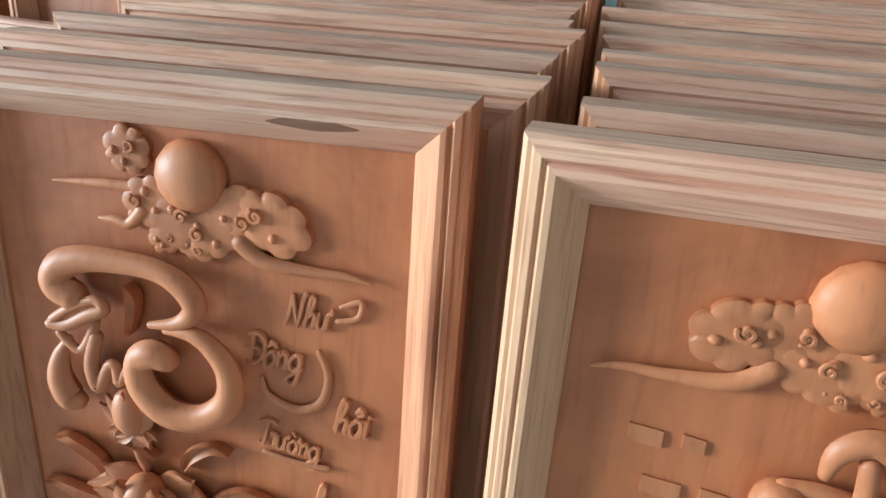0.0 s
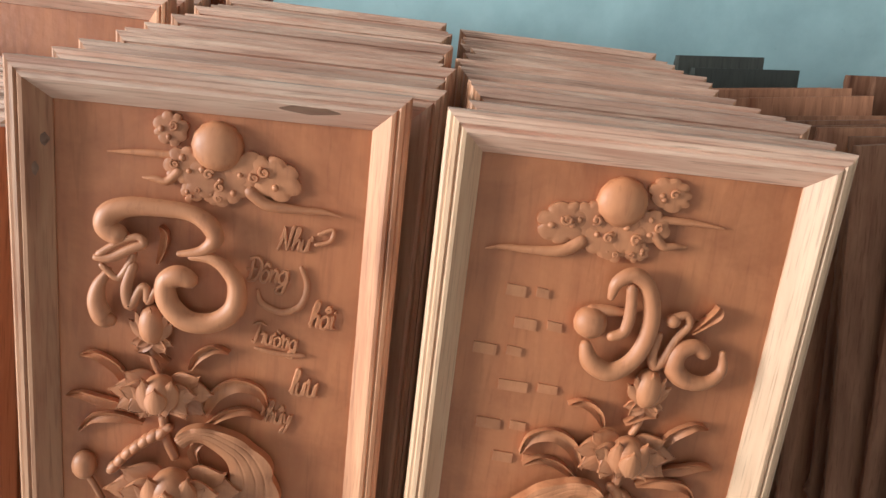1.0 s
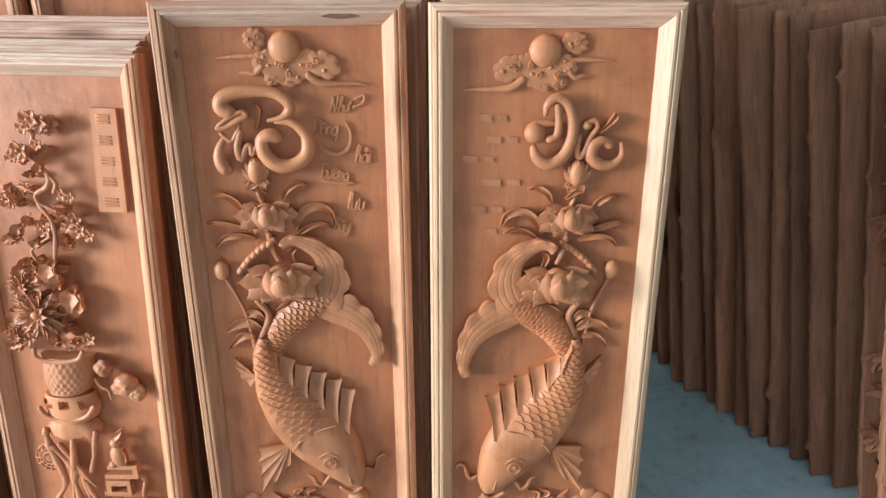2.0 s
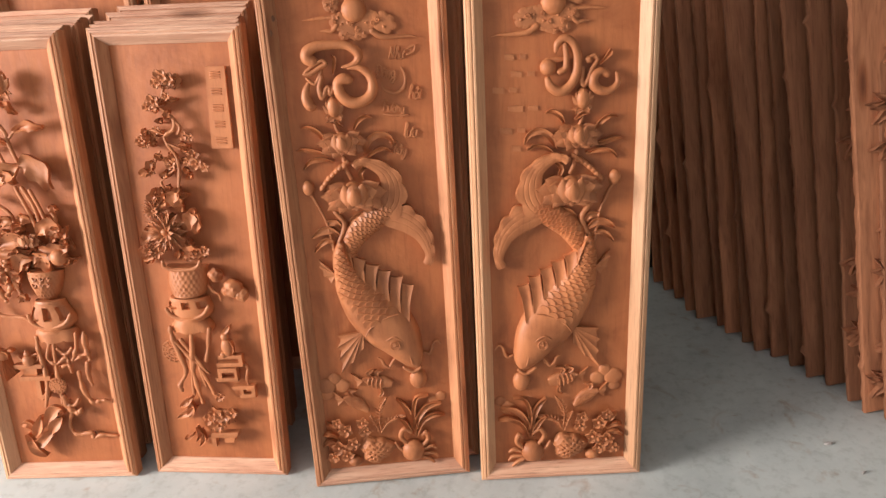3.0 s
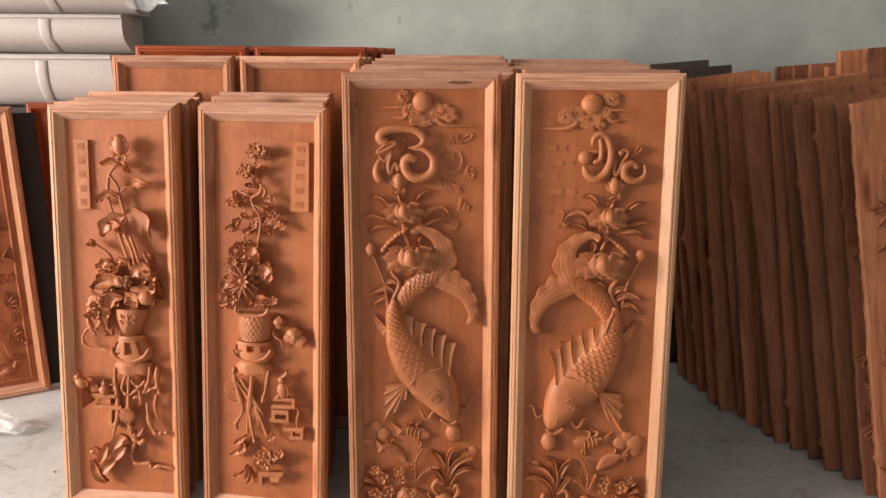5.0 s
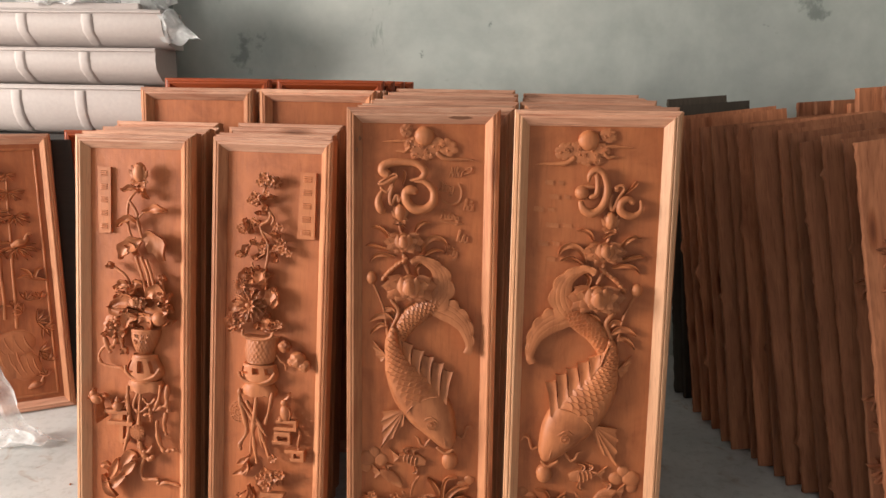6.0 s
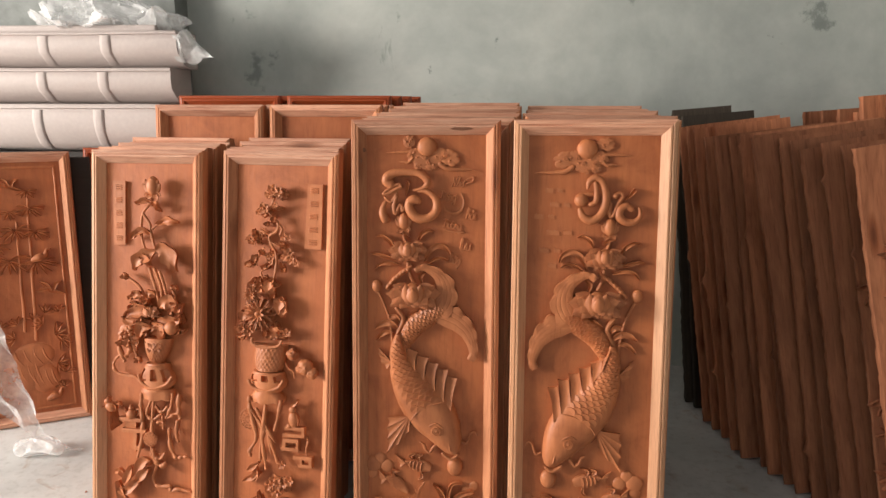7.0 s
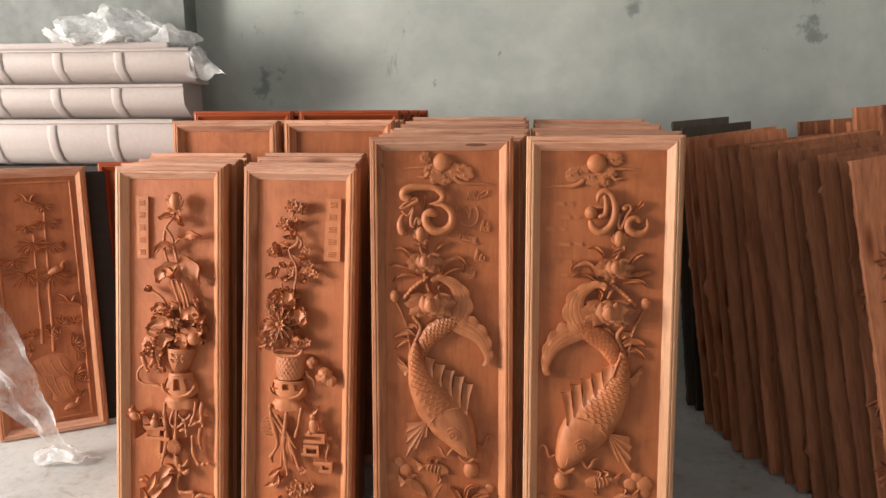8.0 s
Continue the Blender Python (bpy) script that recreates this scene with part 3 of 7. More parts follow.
        u, v = self.uv((u, v))
        q = random.Random(seed)
        o = self.core(name, u, v + 0.10 * r, w + r * 0.10, r * 0.36, r * 0.38, r * 0.34)
        for a, l in ((-90, 0.62), (-58, 0.78), (-122, 0.78), (-28, 0.95), (208, 0.95), (4, 0.98), (176, 0.98), (34, 0.86), (146, 0.86)):
            a = radians(a + q.uniform(-5, 5))
            self.petal(o, u + 0.24 * r * math.cos(a), v - 0.06 * r, w - 0.003, a, r * l * 0.95, r * 0.33, r * 0.08, -r * 0.10, 0.75)
        for a, l in ((-70, 0.50), (-110, 0.50), (-35, 0.62), (215, 0.62), (15, 0.66), (165, 0.66)):
            a = radians(a + q.uniform(-5, 5))
            self.petal(o, u + 0.20 * r * math.cos(a), v - 0.02 * r, w + r * 0.14, a, r * l, r * 0.27, r * 0.20, -r * 0.06, 0.75)
        for x, a, l, h in ((-0.30, 118, 0.62, 0.22), (0.30, 62, 0.62, 0.22), (-0.16, 102, 0.80, 0.34), (0.16, 78, 0.80, 0.34), (0.0, 90, 0.62, 0.50)):
            self.petal(o, u + x * r, v - 0.30 * r, w + r * h, radians(a), r * l, r * 0.25, r * 0.04, -r * 0.12, 0.9)

    def lotus_bud(self, name, u, v, r, w):
        u, v = self.uv((u, v))
        o = self.core(name, u, v, w, r * 0.55, r * 0.85, r * 0.5)
        for a, l, d in ((90, 1.15, 0), (68, 1.05, 0.25), (112, 1.05, -0.25), (48, 0.9, 0.3), (132, 0.9, -0.3)):
            self.petal(o, u + d * r * 0.5, v - 0.55 * r, w + r * 0.36 - abs(d) * r * 0.5, radians(a), r * l * 1.15, r * 0.28, r * 0.05, -r * 0.10, 0.8)
        for a in (200, 340, 230, 310):
            self.petal(o, u, v - 0.55 * r, w, radians(a), r * 0.85, r * 0.24, r * 0.15, r * 0.12)

    def blossom(self, name, u, v, r, w):
        """A five-petalled flower round a small button."""
        u, v = self.uv((u, v))
        q = random.Random(int(u * 1e4) * 3 + int(v * 1e4))
        bm = self.start(name)
        a0 = q.uniform(0, 6.28)
        for k in range(5):
            self.petal_into(bm, u, v, w, a0 + 2 * math.pi * k / 5, r, r * 0.42, r * q.uniform(0.15, 0.45), r * 0.22)
        self.ball(bm, u, v, w + r * 0.12, r * 0.24, r * 0.24, r * 0.3, 0, 8, 5)
        self.end(name, bm)

    def chrysanthemum(self, name, u, v, r, w):
        u, v = self.uv((u, v))
        o = self.core(name, u, v, w + r * 0.14, r * 0.2, r * 0.2, r * 0.2, 0, 8, 5)
        for ring, (n, l, h) in enumerate(((14, 1.0, 0.10), (12, 0.78, 0.24), (9, 0.52, 0.40))):
            for k in range(n):
                self.petal(o, u, v, w + 0.003 * ring, 2 * math.pi * (k + 0.5 * ring) / n, r * l, r * 0.11, r * h, r * 0.08)

    def fin_ribbon(self, name, pts, w, lift, outer):
        """A tail lobe: smooth, a few cut creases, wavy along its outer edge."""
        path = self.smooth_path([self.uv(p) for p in pts], 9)
        nn = self.normals(path)
        ns = len(path) - 1
        outer = -outer if self.mirror else outer

        def fn(s, t):
            i = min(ns, round(s * ns))
            (u, v, r), (n, d) = path[i], nn[i]
            x = 2 * t - 1
            side = x * outer
            wave = abs(math.sin(s * 19))
            scal = 1 + (0.42 * wave - 0.1) * max(0, side) ** 4 * (1 - 0.75 * s)
            h = w + lift * (1 - 0.35 * x * x) + lift * 0.8 * s + 0.004 * max(0, side) ** 2 * wave
            for k in (-0.4, 0.1, 0.5):
                h -= 0.0010 * math.exp(-((side - k - 0.3 * s) / 0.035) ** 2) * (1 - 0.6 * s)
            return u + n.x * r * x * scal, v + n.y * r * x * scal, h
        bm = self.start(name)
        self.sheet(bm, fn, ns, 40, 0.014)
        self.end(name, bm)

    def fish_body(self, name, pts, height, scaled=0.71):
        """A domed body along its spine, tail first; scales on back and flank lie along the dome, the belly is smooth."""
        path = self.smooth_path([self.uv(p) for p in pts], 8)
        nn = self.normals(path)
        ns = len(path) - 1
        big = height > 0.02
        back = -1 if self.mirror else 1

        def fn(s, t):
            x = 2 * t - 1
            f = max(0.0, min(ns - 1e-6, s * ns))
            i = int(f)
            f -= i
            u, v, r = (a + (b - a) * f for a, b in zip(path[i], path[i + 1]))
            n = nn[i][0].lerp(nn[i + 1][0], f)
            dome = max(0.0, 1 - abs(x) ** 2.3) ** 0.6
            k = 0.45 + 0.55 * min(1, r / 0.05) if big else 1
            return u + n.x * r * x, v + n.y * r * x, 0.004 + (height - 0.004) * dome * k
        bm = self.start(name)
        self.sheet(bm, fn, ns, 18, 0.004)
        run = [0.0]
        for a, b in zip(path, path[1:]):
            run.append(run[-1] + math.dist(a[:2], b[:2]))

        def along(l):
            i = max(k for k in range(ns) if run[k] <= max(0, l))
            return (i + (max(0, l) - run[i]) / (run[i + 1] - run[i])) / ns
        step, pitch = (0.0125, 0.0255) if big else (0.0050, 0.0085)
        rim = 0.0040 if big else 0.0018
        l, k = 0.004, 0
        while l < run[-1] * scaled:
            s = along(l)
            r = path[min(ns, round(s * ns))][2]
            slim = 0.62 + 0.38 * min(1, max(0, (r - 0.034) / 0.03)) if big else 1
            p = pitch * slim
            for j in range(-6, 7):
                a = (j + 0.5 * (k % 2)) * p
                if not -0.86 < a / r < 0.86 or (big and r > 0.05 and back * a / r < -0.48):
                    continue
                grid = []
                for ring in (0.0, 0.55, 0.93, 1.0):
                    row = []
                    for q in range(9):
                        an = radians(-112 + 224 * q / 8)
                        da, dl = 0.56 * p * ring * math.sin(an), -0.62 * p * ring * math.cos(an)
                        x = max(-0.97, min(0.97, (a + da) / r))
                        u, v, hh = fn(along(l + 0.5 * p + dl), (x + 1) / 2)
                        lift = (-0.0004 + rim * ring * max(0.0, math.cos(an * 0.8)) - (0.0003 if ring < 0.9 else 0)) if ring < 0.99 else -0.003
                        row.append(bm.verts.new(self.at(u, v, hh + lift)))
                    grid.append(row)
                self.skin(bm, grid)
            l += step * slim
            k += 1
        self.end(name, bm)

    def dorsal(self, name, base, tips, w):
        """A row of overlapping curved blades, each proud of the next along its hind edge."""
        base, tips = [Vector(self.uv(p)[:2]) for p in base], [Vector(self.uv(p)[:2]) for p in tips]
        bm = self.start(name)
        for k in range(len(base) - 1):
            b0, b1, t0, t1 = base[k], base[k + 1], tips[k], tips[k + 1]
            side = (b1 - b0)

            def fn(s, t):
                e = s * (0.80 + 0.20 * t ** 1.6)
                p = b0.lerp(b1, t).lerp(t0.lerp(t1, t), e) - side * 0.16 * math.sin(math.pi * s) * t
                return p.x, p.y, w + 0.006 * max(0.0, 1 - k / 3) + 0.016 * (1 - s) ** 1.5 + 0.0035 * t - 0.003 * math.sin(math.pi * t)
            self.sheet(bm, fn, 8, 7, 0.018)
        self.end(name, bm)

    def fan(self, name, pts, w, amp):
        """A fin: a few rays spread from the first point to the rest, scalloped between them."""
        pts = [Vector(self.uv(p)[:2]) for p in pts]
        c, rim = pts[0], pts[1:]
        n = len(rim) - 1

        def fn(s, t):
            i = min(n - 1, int(t * n))
            f = t * n - i
            e = rim[i].lerp(rim[i + 1], f)
            p = c.lerp(e, 0.08 + (0.92 - 0.09 * math.sin(math.pi * f)) * s)
            return p.x, p.y, w + amp * (1 - s) + amp * 0.75 * (f - 0.6 * math.sin(math.pi * f)) * s
        bm = self.start(name)
        self.sheet(bm, fn, 6, n * 8, 0.008)
        self.end(name, bm)

    def eye(self, name, u, v, r, w):
        u, v = self.uv((u, v))
        bm = self.start(name)
        for k, rr in ((1.0, 0.16), (0.62, 0.10)):
            self.rod(bm, [(u + r * k * math.cos(a), v + r * k * math.sin(a), r * rr) for a in (radians(x) for x in range(0, 361, 40))], w - 0.004 + 0.0012 * (1 - k), 1.0, 6)
        self.ball(bm, u, v, w - 0.0062, r * 0.6, r * 0.6, r * 0.36, 0, 10, 6)
        self.ball(bm, u + r * 0.1, v, w - 0.004, r * 0.22, r * 0.22, r * 0.22, 0, 8, 5)
        self.end(name, bm)

    def rock(self, name, u, v, r, w):
        u, v = self.uv((u, v))
        bm = self.start(name)
        rows = []
        for i in range(15):
            s = i / 14
            row = []
            for j in range(48):
                a = 2 * math.pi * j / 48
                x, y = s * math.cos(a), s * math.sin(a)
                lob = 1 + 0.12 * math.sin(3 * a + 1) + 0.06 * math.sin(7 * a)
                cell = math.sin(x * 17) * math.sin(y * 17)
                h = w + r * 0.55 * math.sqrt(max(0, 1 - s * s)) - (0.0042 if cell > 0.45 and s < 0.9 else 0)
                row.append(bm.verts.new(self.at(u + r * x * lob, v + r * y * lob * 0.85, h)))
            rows.append(row)
        self.skin(bm, rows, True)
        self.end(name, bm)

    def shell_fan(self, name, u, v, r, w):
        u, v = self.uv((u, v))
        bm = self.start(name)
        for k in range(5):
            a = radians(20 + 35 * k)
            self.rod(bm, [(u, v - r * 0.4, 0.0016), (u + r * 0.6 * math.cos(a), v - 0.3 * r + r * 0.8 * math.sin(a), 0.0034)], w + 0.004, 1, 6)
        self.end(name, bm)

    def word(self, name, u, v, size, text, slant):
        """A handwritten word in raised, rounded strokes."""
        if name in self.skip:
            return
        u, v = self.uv((u, v))
        bm = bmesh.new()
        x, k = 0.0, math.tan(radians(slant))
        for ch in text:
            strokes, width = CURSIVE[ch]
            for st in strokes:
                pts = [(u + size * (x + a + 0.18 * b), v + size * (b + k * (x + a)), size * (0.088 if 0 < i < len(st) - 1 else 0.062)) for i, (a, b) in enumerate(st)]
                self.rod(bm, pts, 0.0022, 1.1, 6)
            x += width
        self.put(name, bm)

    def plaque(self, name, quad, h, marks):
        """A raised strip with sunken illegible marks, shown as bars."""
        q = [Vector(self.uv(p)) for p in quad]
        bm = self.start(name)
        self.sheet(bm, lambda s, t: (*(q[0].lerp(q[1], t).lerp(q[3].lerp(q[2], t), s)), h), 1, 1, h + 0.001)
        self.end(name, bm)
        for k in range(marks):
            s = (k + 0.5) / marks
            bm = bmesh.new()
            for ds in (-0.16, 0.0, 0.16):
                a, b = q[0].lerp(q[3], s + ds / marks), q[1].lerp(q[2], s + ds / marks)
                self.rod(bm, [(*a.lerp(b, 0.25), 0.0028), (*a.lerp(b, 0.72), 0.0022)], h, 1.0, 6)
            self.put("mark", bm)

    def slab_box(self, name, quad, h):
        q = [Vector(self.uv(p)) for p in quad]
        bm = self.start(name)
        self.sheet(bm, lambda s, t: (*(q[0].lerp(q[1], t).lerp(q[3].lerp(q[2], t), s)), h + 0.001 * math.sin(3 * s)), 2, 2, 0.018)
        self.end(name, bm)

    def vase(self, name, pts, depth):
        """Half of a turned vessel standing out of the bed; pots have cut ornament, bowls a sunken opening."""
        path = self.smooth_path([self.uv(p) for p in pts], 9)
        bm = self.start(name)
        n, last = 48, len(path) - 1
        rows = []
        for i, (u, v, r) in enumerate(path):
            row = []
            s = i / last
            for j in range(n + 1):
                a = math.pi * j / n
                x = -math.cos(a)
                cut = 0.0
                if name == "pot":
                    inside = 0.1 < s < 0.9
                    cut = 0.0016 * (abs(math.sin(j * 0.75 + i * 0.45)) ** 4 + abs(math.sin(j * 0.75 - i * 0.45)) ** 4) if inside else 0.0022
                    flower = math.hypot(x / 0.42, (s - 0.48) / 0.36)
                    cut += 0.003 * max(0, 1 - flower) * (0.6 + 0.4 * math.cos(5 * math.atan2(s - 0.48, x)))
                if name == "stand_bowl":
                    cut = -0.014 if 0.22 < s < 0.5 and (abs(x) > 0.5 or abs(x) < 0.14) and abs(x) < 0.9 else 0.0
                    cut += 0.003 if 0.86 > s > 0.80 or s < 0.1 else 0.0
                if name == "table_top":
                    cut = 0.003 * math.cos(5 * a) * s
                row.append(bm.verts.new(self.at(u + r * x, v - (0.006 * s * abs(math.sin(3 * a)) if name == "table_top" else 0), 0.003 + (depth * min(1, r / 0.04) + cut) * math.sin(a) ** 0.8)))
            rows.append(row)
        self.skin(bm, rows)
        for r in (rows[0], rows[-1]):
            bm.faces.new(r)
        self.end(name, bm)

    def round_weave(self, name, u, v, r, w):
        u, v = self.uv((u, v))
        bm = self.start(name)
        for k in (1.0, 0.72, 0.45):
            self.rod(bm, [(u + r * k * math.cos(radians(x)), v + r * k * math.sin(radians(x)), 0.0026) for x in range(0, 361, 30)], w + 0.006 * (1 - k), 1, 6)
        for k in range(6):
            a = math.pi * k / 6
            self.rod(bm, [(u - r * math.cos(a), v - r * math.sin(a), 0.002), (u, v, 0.002), (u + r * math.cos(a), v + r * math.sin(a), 0.002)], w + 0.003, 1, 6)
        self.end(name, bm)


def carve_carp(c):
    c.blob("moon", 0.2131, 1.2216, 0.004, 0.0285, 0.0285, 0.0157, 0)
    c.cloud("cloud", 0.1633, 1.2357, 0.0183, 0.004)
    c.cloud("cloud", 0.1769, 1.1981, 0.0187, 0.004)
    c.cloud("cloud", 0.2016, 1.1862, 0.0214, 0.004)
    c.cloud("cloud", 0.2264, 1.18, 0.0203, 0.004)
    c.cloud("cloud", 0.2463, 1.1991, 0.0201, 0.004)
    c.cloud("cloud", 0.2745, 1.1926, 0.0229, 0.004)
    c.cloud("cloud", 0.1883, 1.1703, 0.0126, 0.004)
    c.cloud("cloud", 0.2143, 1.168, 0.0127, 0.004)
    c.tube("cloud_tail", [(0.2502, 1.1756, 0.0102), (0.2695, 1.1622, 0.009), (0.3076, 1.1594, 0.0058), (0.3331, 1.1596, 0.0039), (0.3526, 1.1559, 0.0013)], 0.006, 0.7)
    c.tube("cloud_tail", [(0.1727, 1.1914, 0.0075), (0.1606, 1.1788, 0.0063), (0.1485, 1.1803, 0.005), (0.1351, 1.1805, 0.0019)], 0.006, 0.7)
    c.tube("cloud_tail", [(0.1817, 1.208, 0.0056), (0.1575, 1.2077, 0.0056), (0.1334, 1.2075, 0.0049), (0.0975, 1.2055, 0.0012)], 0.004, 0.7)
    c.tube("calligraphy_stroke", [(0.1134, 1.115, 0.0153), (0.0994, 1.1238, 0.0159), (0.1027, 1.1391, 0.0158), (0.1241, 1.1487, 0.0139), (0.1577, 1.1502, 0.012), (0.1886, 1.1475, 0.0115), (0.2087, 1.136, 0.0129), (0.2154, 1.1199, 0.0117), (0.2018, 1.1054, 0.0078), (0.1767, 1.1001, 0.0039)], 0.016, 0.9)
    c.tube("calligraphy_stroke", [(0.1893, 1.097, 0.0039), (0.2114, 1.0974, 0.0079), (0.2288, 1.0872, 0.0106), (0.2409, 1.0675, 0.0127), (0.2385, 1.0393, 0.0149), (0.2162, 1.0215, 0.0149), (0.1872, 1.0216, 0.0162), (0.1665, 1.0411, 0.016), (0.1632, 1.0651, 0.0145), (0.177, 1.0743, 0.0158), (0.1897, 1.0705, 0.0132)], 0.016, 0.9)
    c.tube("calligraphy_stroke", [(0.1019, 1.0754, 0.0039), (0.0905, 1.0562, 0.0092), (0.0877, 1.0354, 0.0132), (0.0949, 1.0186, 0.0146), (0.1025, 1.0156, 0.0107)], 0.014, 0.9)
    c.tube("calligraphy_stroke", [(0.0898, 1.0899, 0.0052), (0.1052, 1.0904, 0.0065), (0.1269, 1.1028, 0.0071), (0.1405, 1.1093, 0.0064), (0.1331, 1.1166, 0.0051), (0.1115, 1.1069, 0.0051), (0.0929, 1.0935, 0.0051)], 0.02, 0.9)
    c.tube("calligraphy_stroke", [(0.0945, 1.0802, 0.0045), (0.1111, 1.0666, 0.0052), (0.1237, 1.0825, 0.0058), (0.1281, 1.0963, 0.0058)], 0.016, 0.9)
    c.tube("calligraphy_stroke", [(0.1281, 1.0828, 0.0072), (0.1204, 1.055, 0.0079), (0.1253, 1.0347, 0.008), (0.1361, 1.0562, 0.0059), (0.1424, 1.0567, 0.0059), (0.1443, 1.0416, 0.006), (0.1531, 1.0561, 0.0053)], 0.016, 0.9)
    c.blade("calligraphy_stroke", [(0.153, 1.0847, 0.002), (0.158, 1.102, 0.0058), (0.1604, 1.1202, 0.0058), (0.1541, 1.1283, 0.0013)], 0.01, 0.006)
    c.word("carved_word", 0.283, 1.1112, 0.0264, 'Như', 0)
    c.word("carved_word", 0.2498, 1.0716, 0.028, 'Đông', 0)
    c.word("carved_word", 0.3232, 1.0204, 0.0304, 'hải', -4)
    c.word("carved_word", 0.2574, 0.9972, 0.0235, 'Trường', -9)
    c.word("carved_word", 0.3055, 0.9323, 0.0315, 'lưu', -4)
    c.word("carved_word", 0.2662, 0.8965, 0.0274, 'Thủy', -10)
    c.tube("word_flourish", [(0.311, 1.0914, 0.0027), (0.3186, 1.0698, 0.0034), (0.3121, 1.0447, 0.0041), (0.2908, 1.0353, 0.0041), (0.2675, 1.045, 0.0034), (0.2624, 1.06, 0.002)], 0.003, 0.6)
    c.tube("word_flourish", [(0.3282, 1.1324, 0.002), (0.344, 1.139, 0.0026), (0.3416, 1.1253, 0.0026), (0.3257, 1.12, 0.0026)], 0.003, 0.6)
    c.tube("word_flourish", [(0.263, 0.9888, 0.0021), (0.2897, 0.9833, 0.0028), (0.3199, 0.9824, 0.0028)], 0.003, 0.6)
    c.lotus_bud("lotus_bud", 0.1478, 1.0126, 0.0296, 0.01)
    c.lotus("lotus_flower", 0.1595, 0.9309, 0.0517, 0.016, 1)
    c.lotus("lotus_flower", 0.1769, 0.8068, 0.0693, 0.024, 2)
    c.tube("stem", [(0.1457, 0.9874, 0.0043), (0.1481, 0.966, 0.0043), (0.154, 0.9513, 0.0043)], 0.006, 1.0)
    c.tube("stem", [(0.1592, 0.8933, 0.0058), (0.164, 0.8638, 0.0058), (0.1738, 0.8411, 0.0059)], 0.006, 1.0)
    c.tube("stem", [(0.1262, 0.7623, 0.0059), (0.1456, 0.7307, 0.0075), (0.1321, 0.6934, 0.006), (0.1173, 0.6605, 0.0046)], 0.006, 1.0)
    c.tube("stem", [(0.0694, 0.8155, 0.0037), (0.0843, 0.7877, 0.0037), (0.1022, 0.7413, 0.0037), (0.1091, 0.7027, 0.0038), (0.1146, 0.6638, 0.0046)], 0.006, 1.0)
    c.blob("seed_pod", 0.0689, 0.8259, 0.008, 0.0146, 0.019, 0.0117, 0)
    c.blade("leaf", [(0.1229, 0.9246, 0.0029), (0.1069, 0.9543, 0.0086), (0.0841, 0.97, 0.0071), (0.0652, 0.9669, 0.0014)], 0.006, 0.007)
    c.blade("leaf", [(0.1239, 0.9029, 0.0029), (0.0986, 0.9103, 0.0086), (0.0705, 0.9179, 0.0072), (0.0502, 0.9163, 0.0014)], 0.006, 0.007)
    c.blade("leaf", [(0.1367, 0.8846, 0.0029), (0.1056, 0.8925, 0.0087), (0.0792, 0.8884, 0.0072), (0.063, 0.8705, 0.0015)], 0.006, 0.007)
    c.blade("leaf", [(0.1889, 0.9563, 0.0029), (0.199, 0.9756, 0.0085), (0.217, 0.9858, 0.0071), (0.2339, 0.9819, 0.0014)], 0.006, 0.007)
    c.blade("leaf", [(0.2074, 0.8975, 0.0043), (0.2213, 0.9284, 0.0115), (0.2455, 0.9427, 0.0115), (0.2708, 0.9339, 0.0086), (0.281, 0.913, 0.0014)], 0.006, 0.007)
    c.blade("leaf", [(0.2094, 0.8857, 0.0029), (0.2325, 0.9031, 0.0072), (0.2575, 0.9088, 0.0058), (0.2757, 0.8989, 0.0015)], 0.006, 0.007)
    c.blade("leaf", [(0.2047, 0.8243, 0.0029), (0.1951, 0.8515, 0.0088), (0.2081, 0.8683, 0.0058)], 0.006, 0.007)
    c.blade("leaf", [(0.1327, 0.701, 0.0045), (0.1104, 0.7179, 0.0135), (0.085, 0.7151, 0.012), (0.0644, 0.7012, 0.003)], 0.006, 0.007)
    c.blade("leaf", [(0.1374, 0.7206, 0.0045), (0.1239, 0.7367, 0.012), (0.1015, 0.7337, 0.009)], 0.006, 0.007)
    c.blade("leaf", [(0.1996, 0.7573, 0.003), (0.2244, 0.7932, 0.0074), (0.2368, 0.8221, 0.0015)], 0.006, 0.007)
    c.blade("leaf", [(0.1652, 0.9649, 0.0029), (0.1449, 0.9789, 0.0071), (0.1277, 0.9786, 0.0014)], 0.006, 0.007)
    c.blade("leaf", [(0.1196, 0.6866, 0.003), (0.0978, 0.6927, 0.0106), (0.0772, 0.6788, 0.0076), (0.0669, 0.6641, 0.0015)], 0.006, 0.007)
    c.blade("leaf", [(0.1563, 0.7345, 0.003), (0.1782, 0.7482, 0.0105), (0.1996, 0.7573, 0.003)], 0.006, 0.007)
    c.blob("grain", 0.1591, 0.8744, 0.009, 0.0116, 0.007, 0.0093, 50)
    c.blob("grain", 0.1485, 0.8692, 0.009, 0.0116, 0.007, 0.0093, 50)
    c.blob("grain", 0.1392, 0.8625, 0.009, 0.0116, 0.007, 0.0093, 50)
    c.blob("grain", 0.1298, 0.8543, 0.009, 0.0117, 0.007, 0.0094, 50)
    c.blob("grain", 0.1203, 0.8461, 0.009, 0.0117, 0.007, 0.0094, 50)
    c.blob("grain", 0.1121, 0.8364, 0.009, 0.0117, 0.007, 0.0094, 50)
    c.blob("grain", 0.104, 0.8266, 0.009, 0.0117, 0.007, 0.0094, 50)
    c.tube("grain_ear", [(0.1685, 0.8825, 0.0058), (0.1345, 0.8584, 0.0058), (0.0989, 0.8195, 0.0029)], 0.01, 1.0)
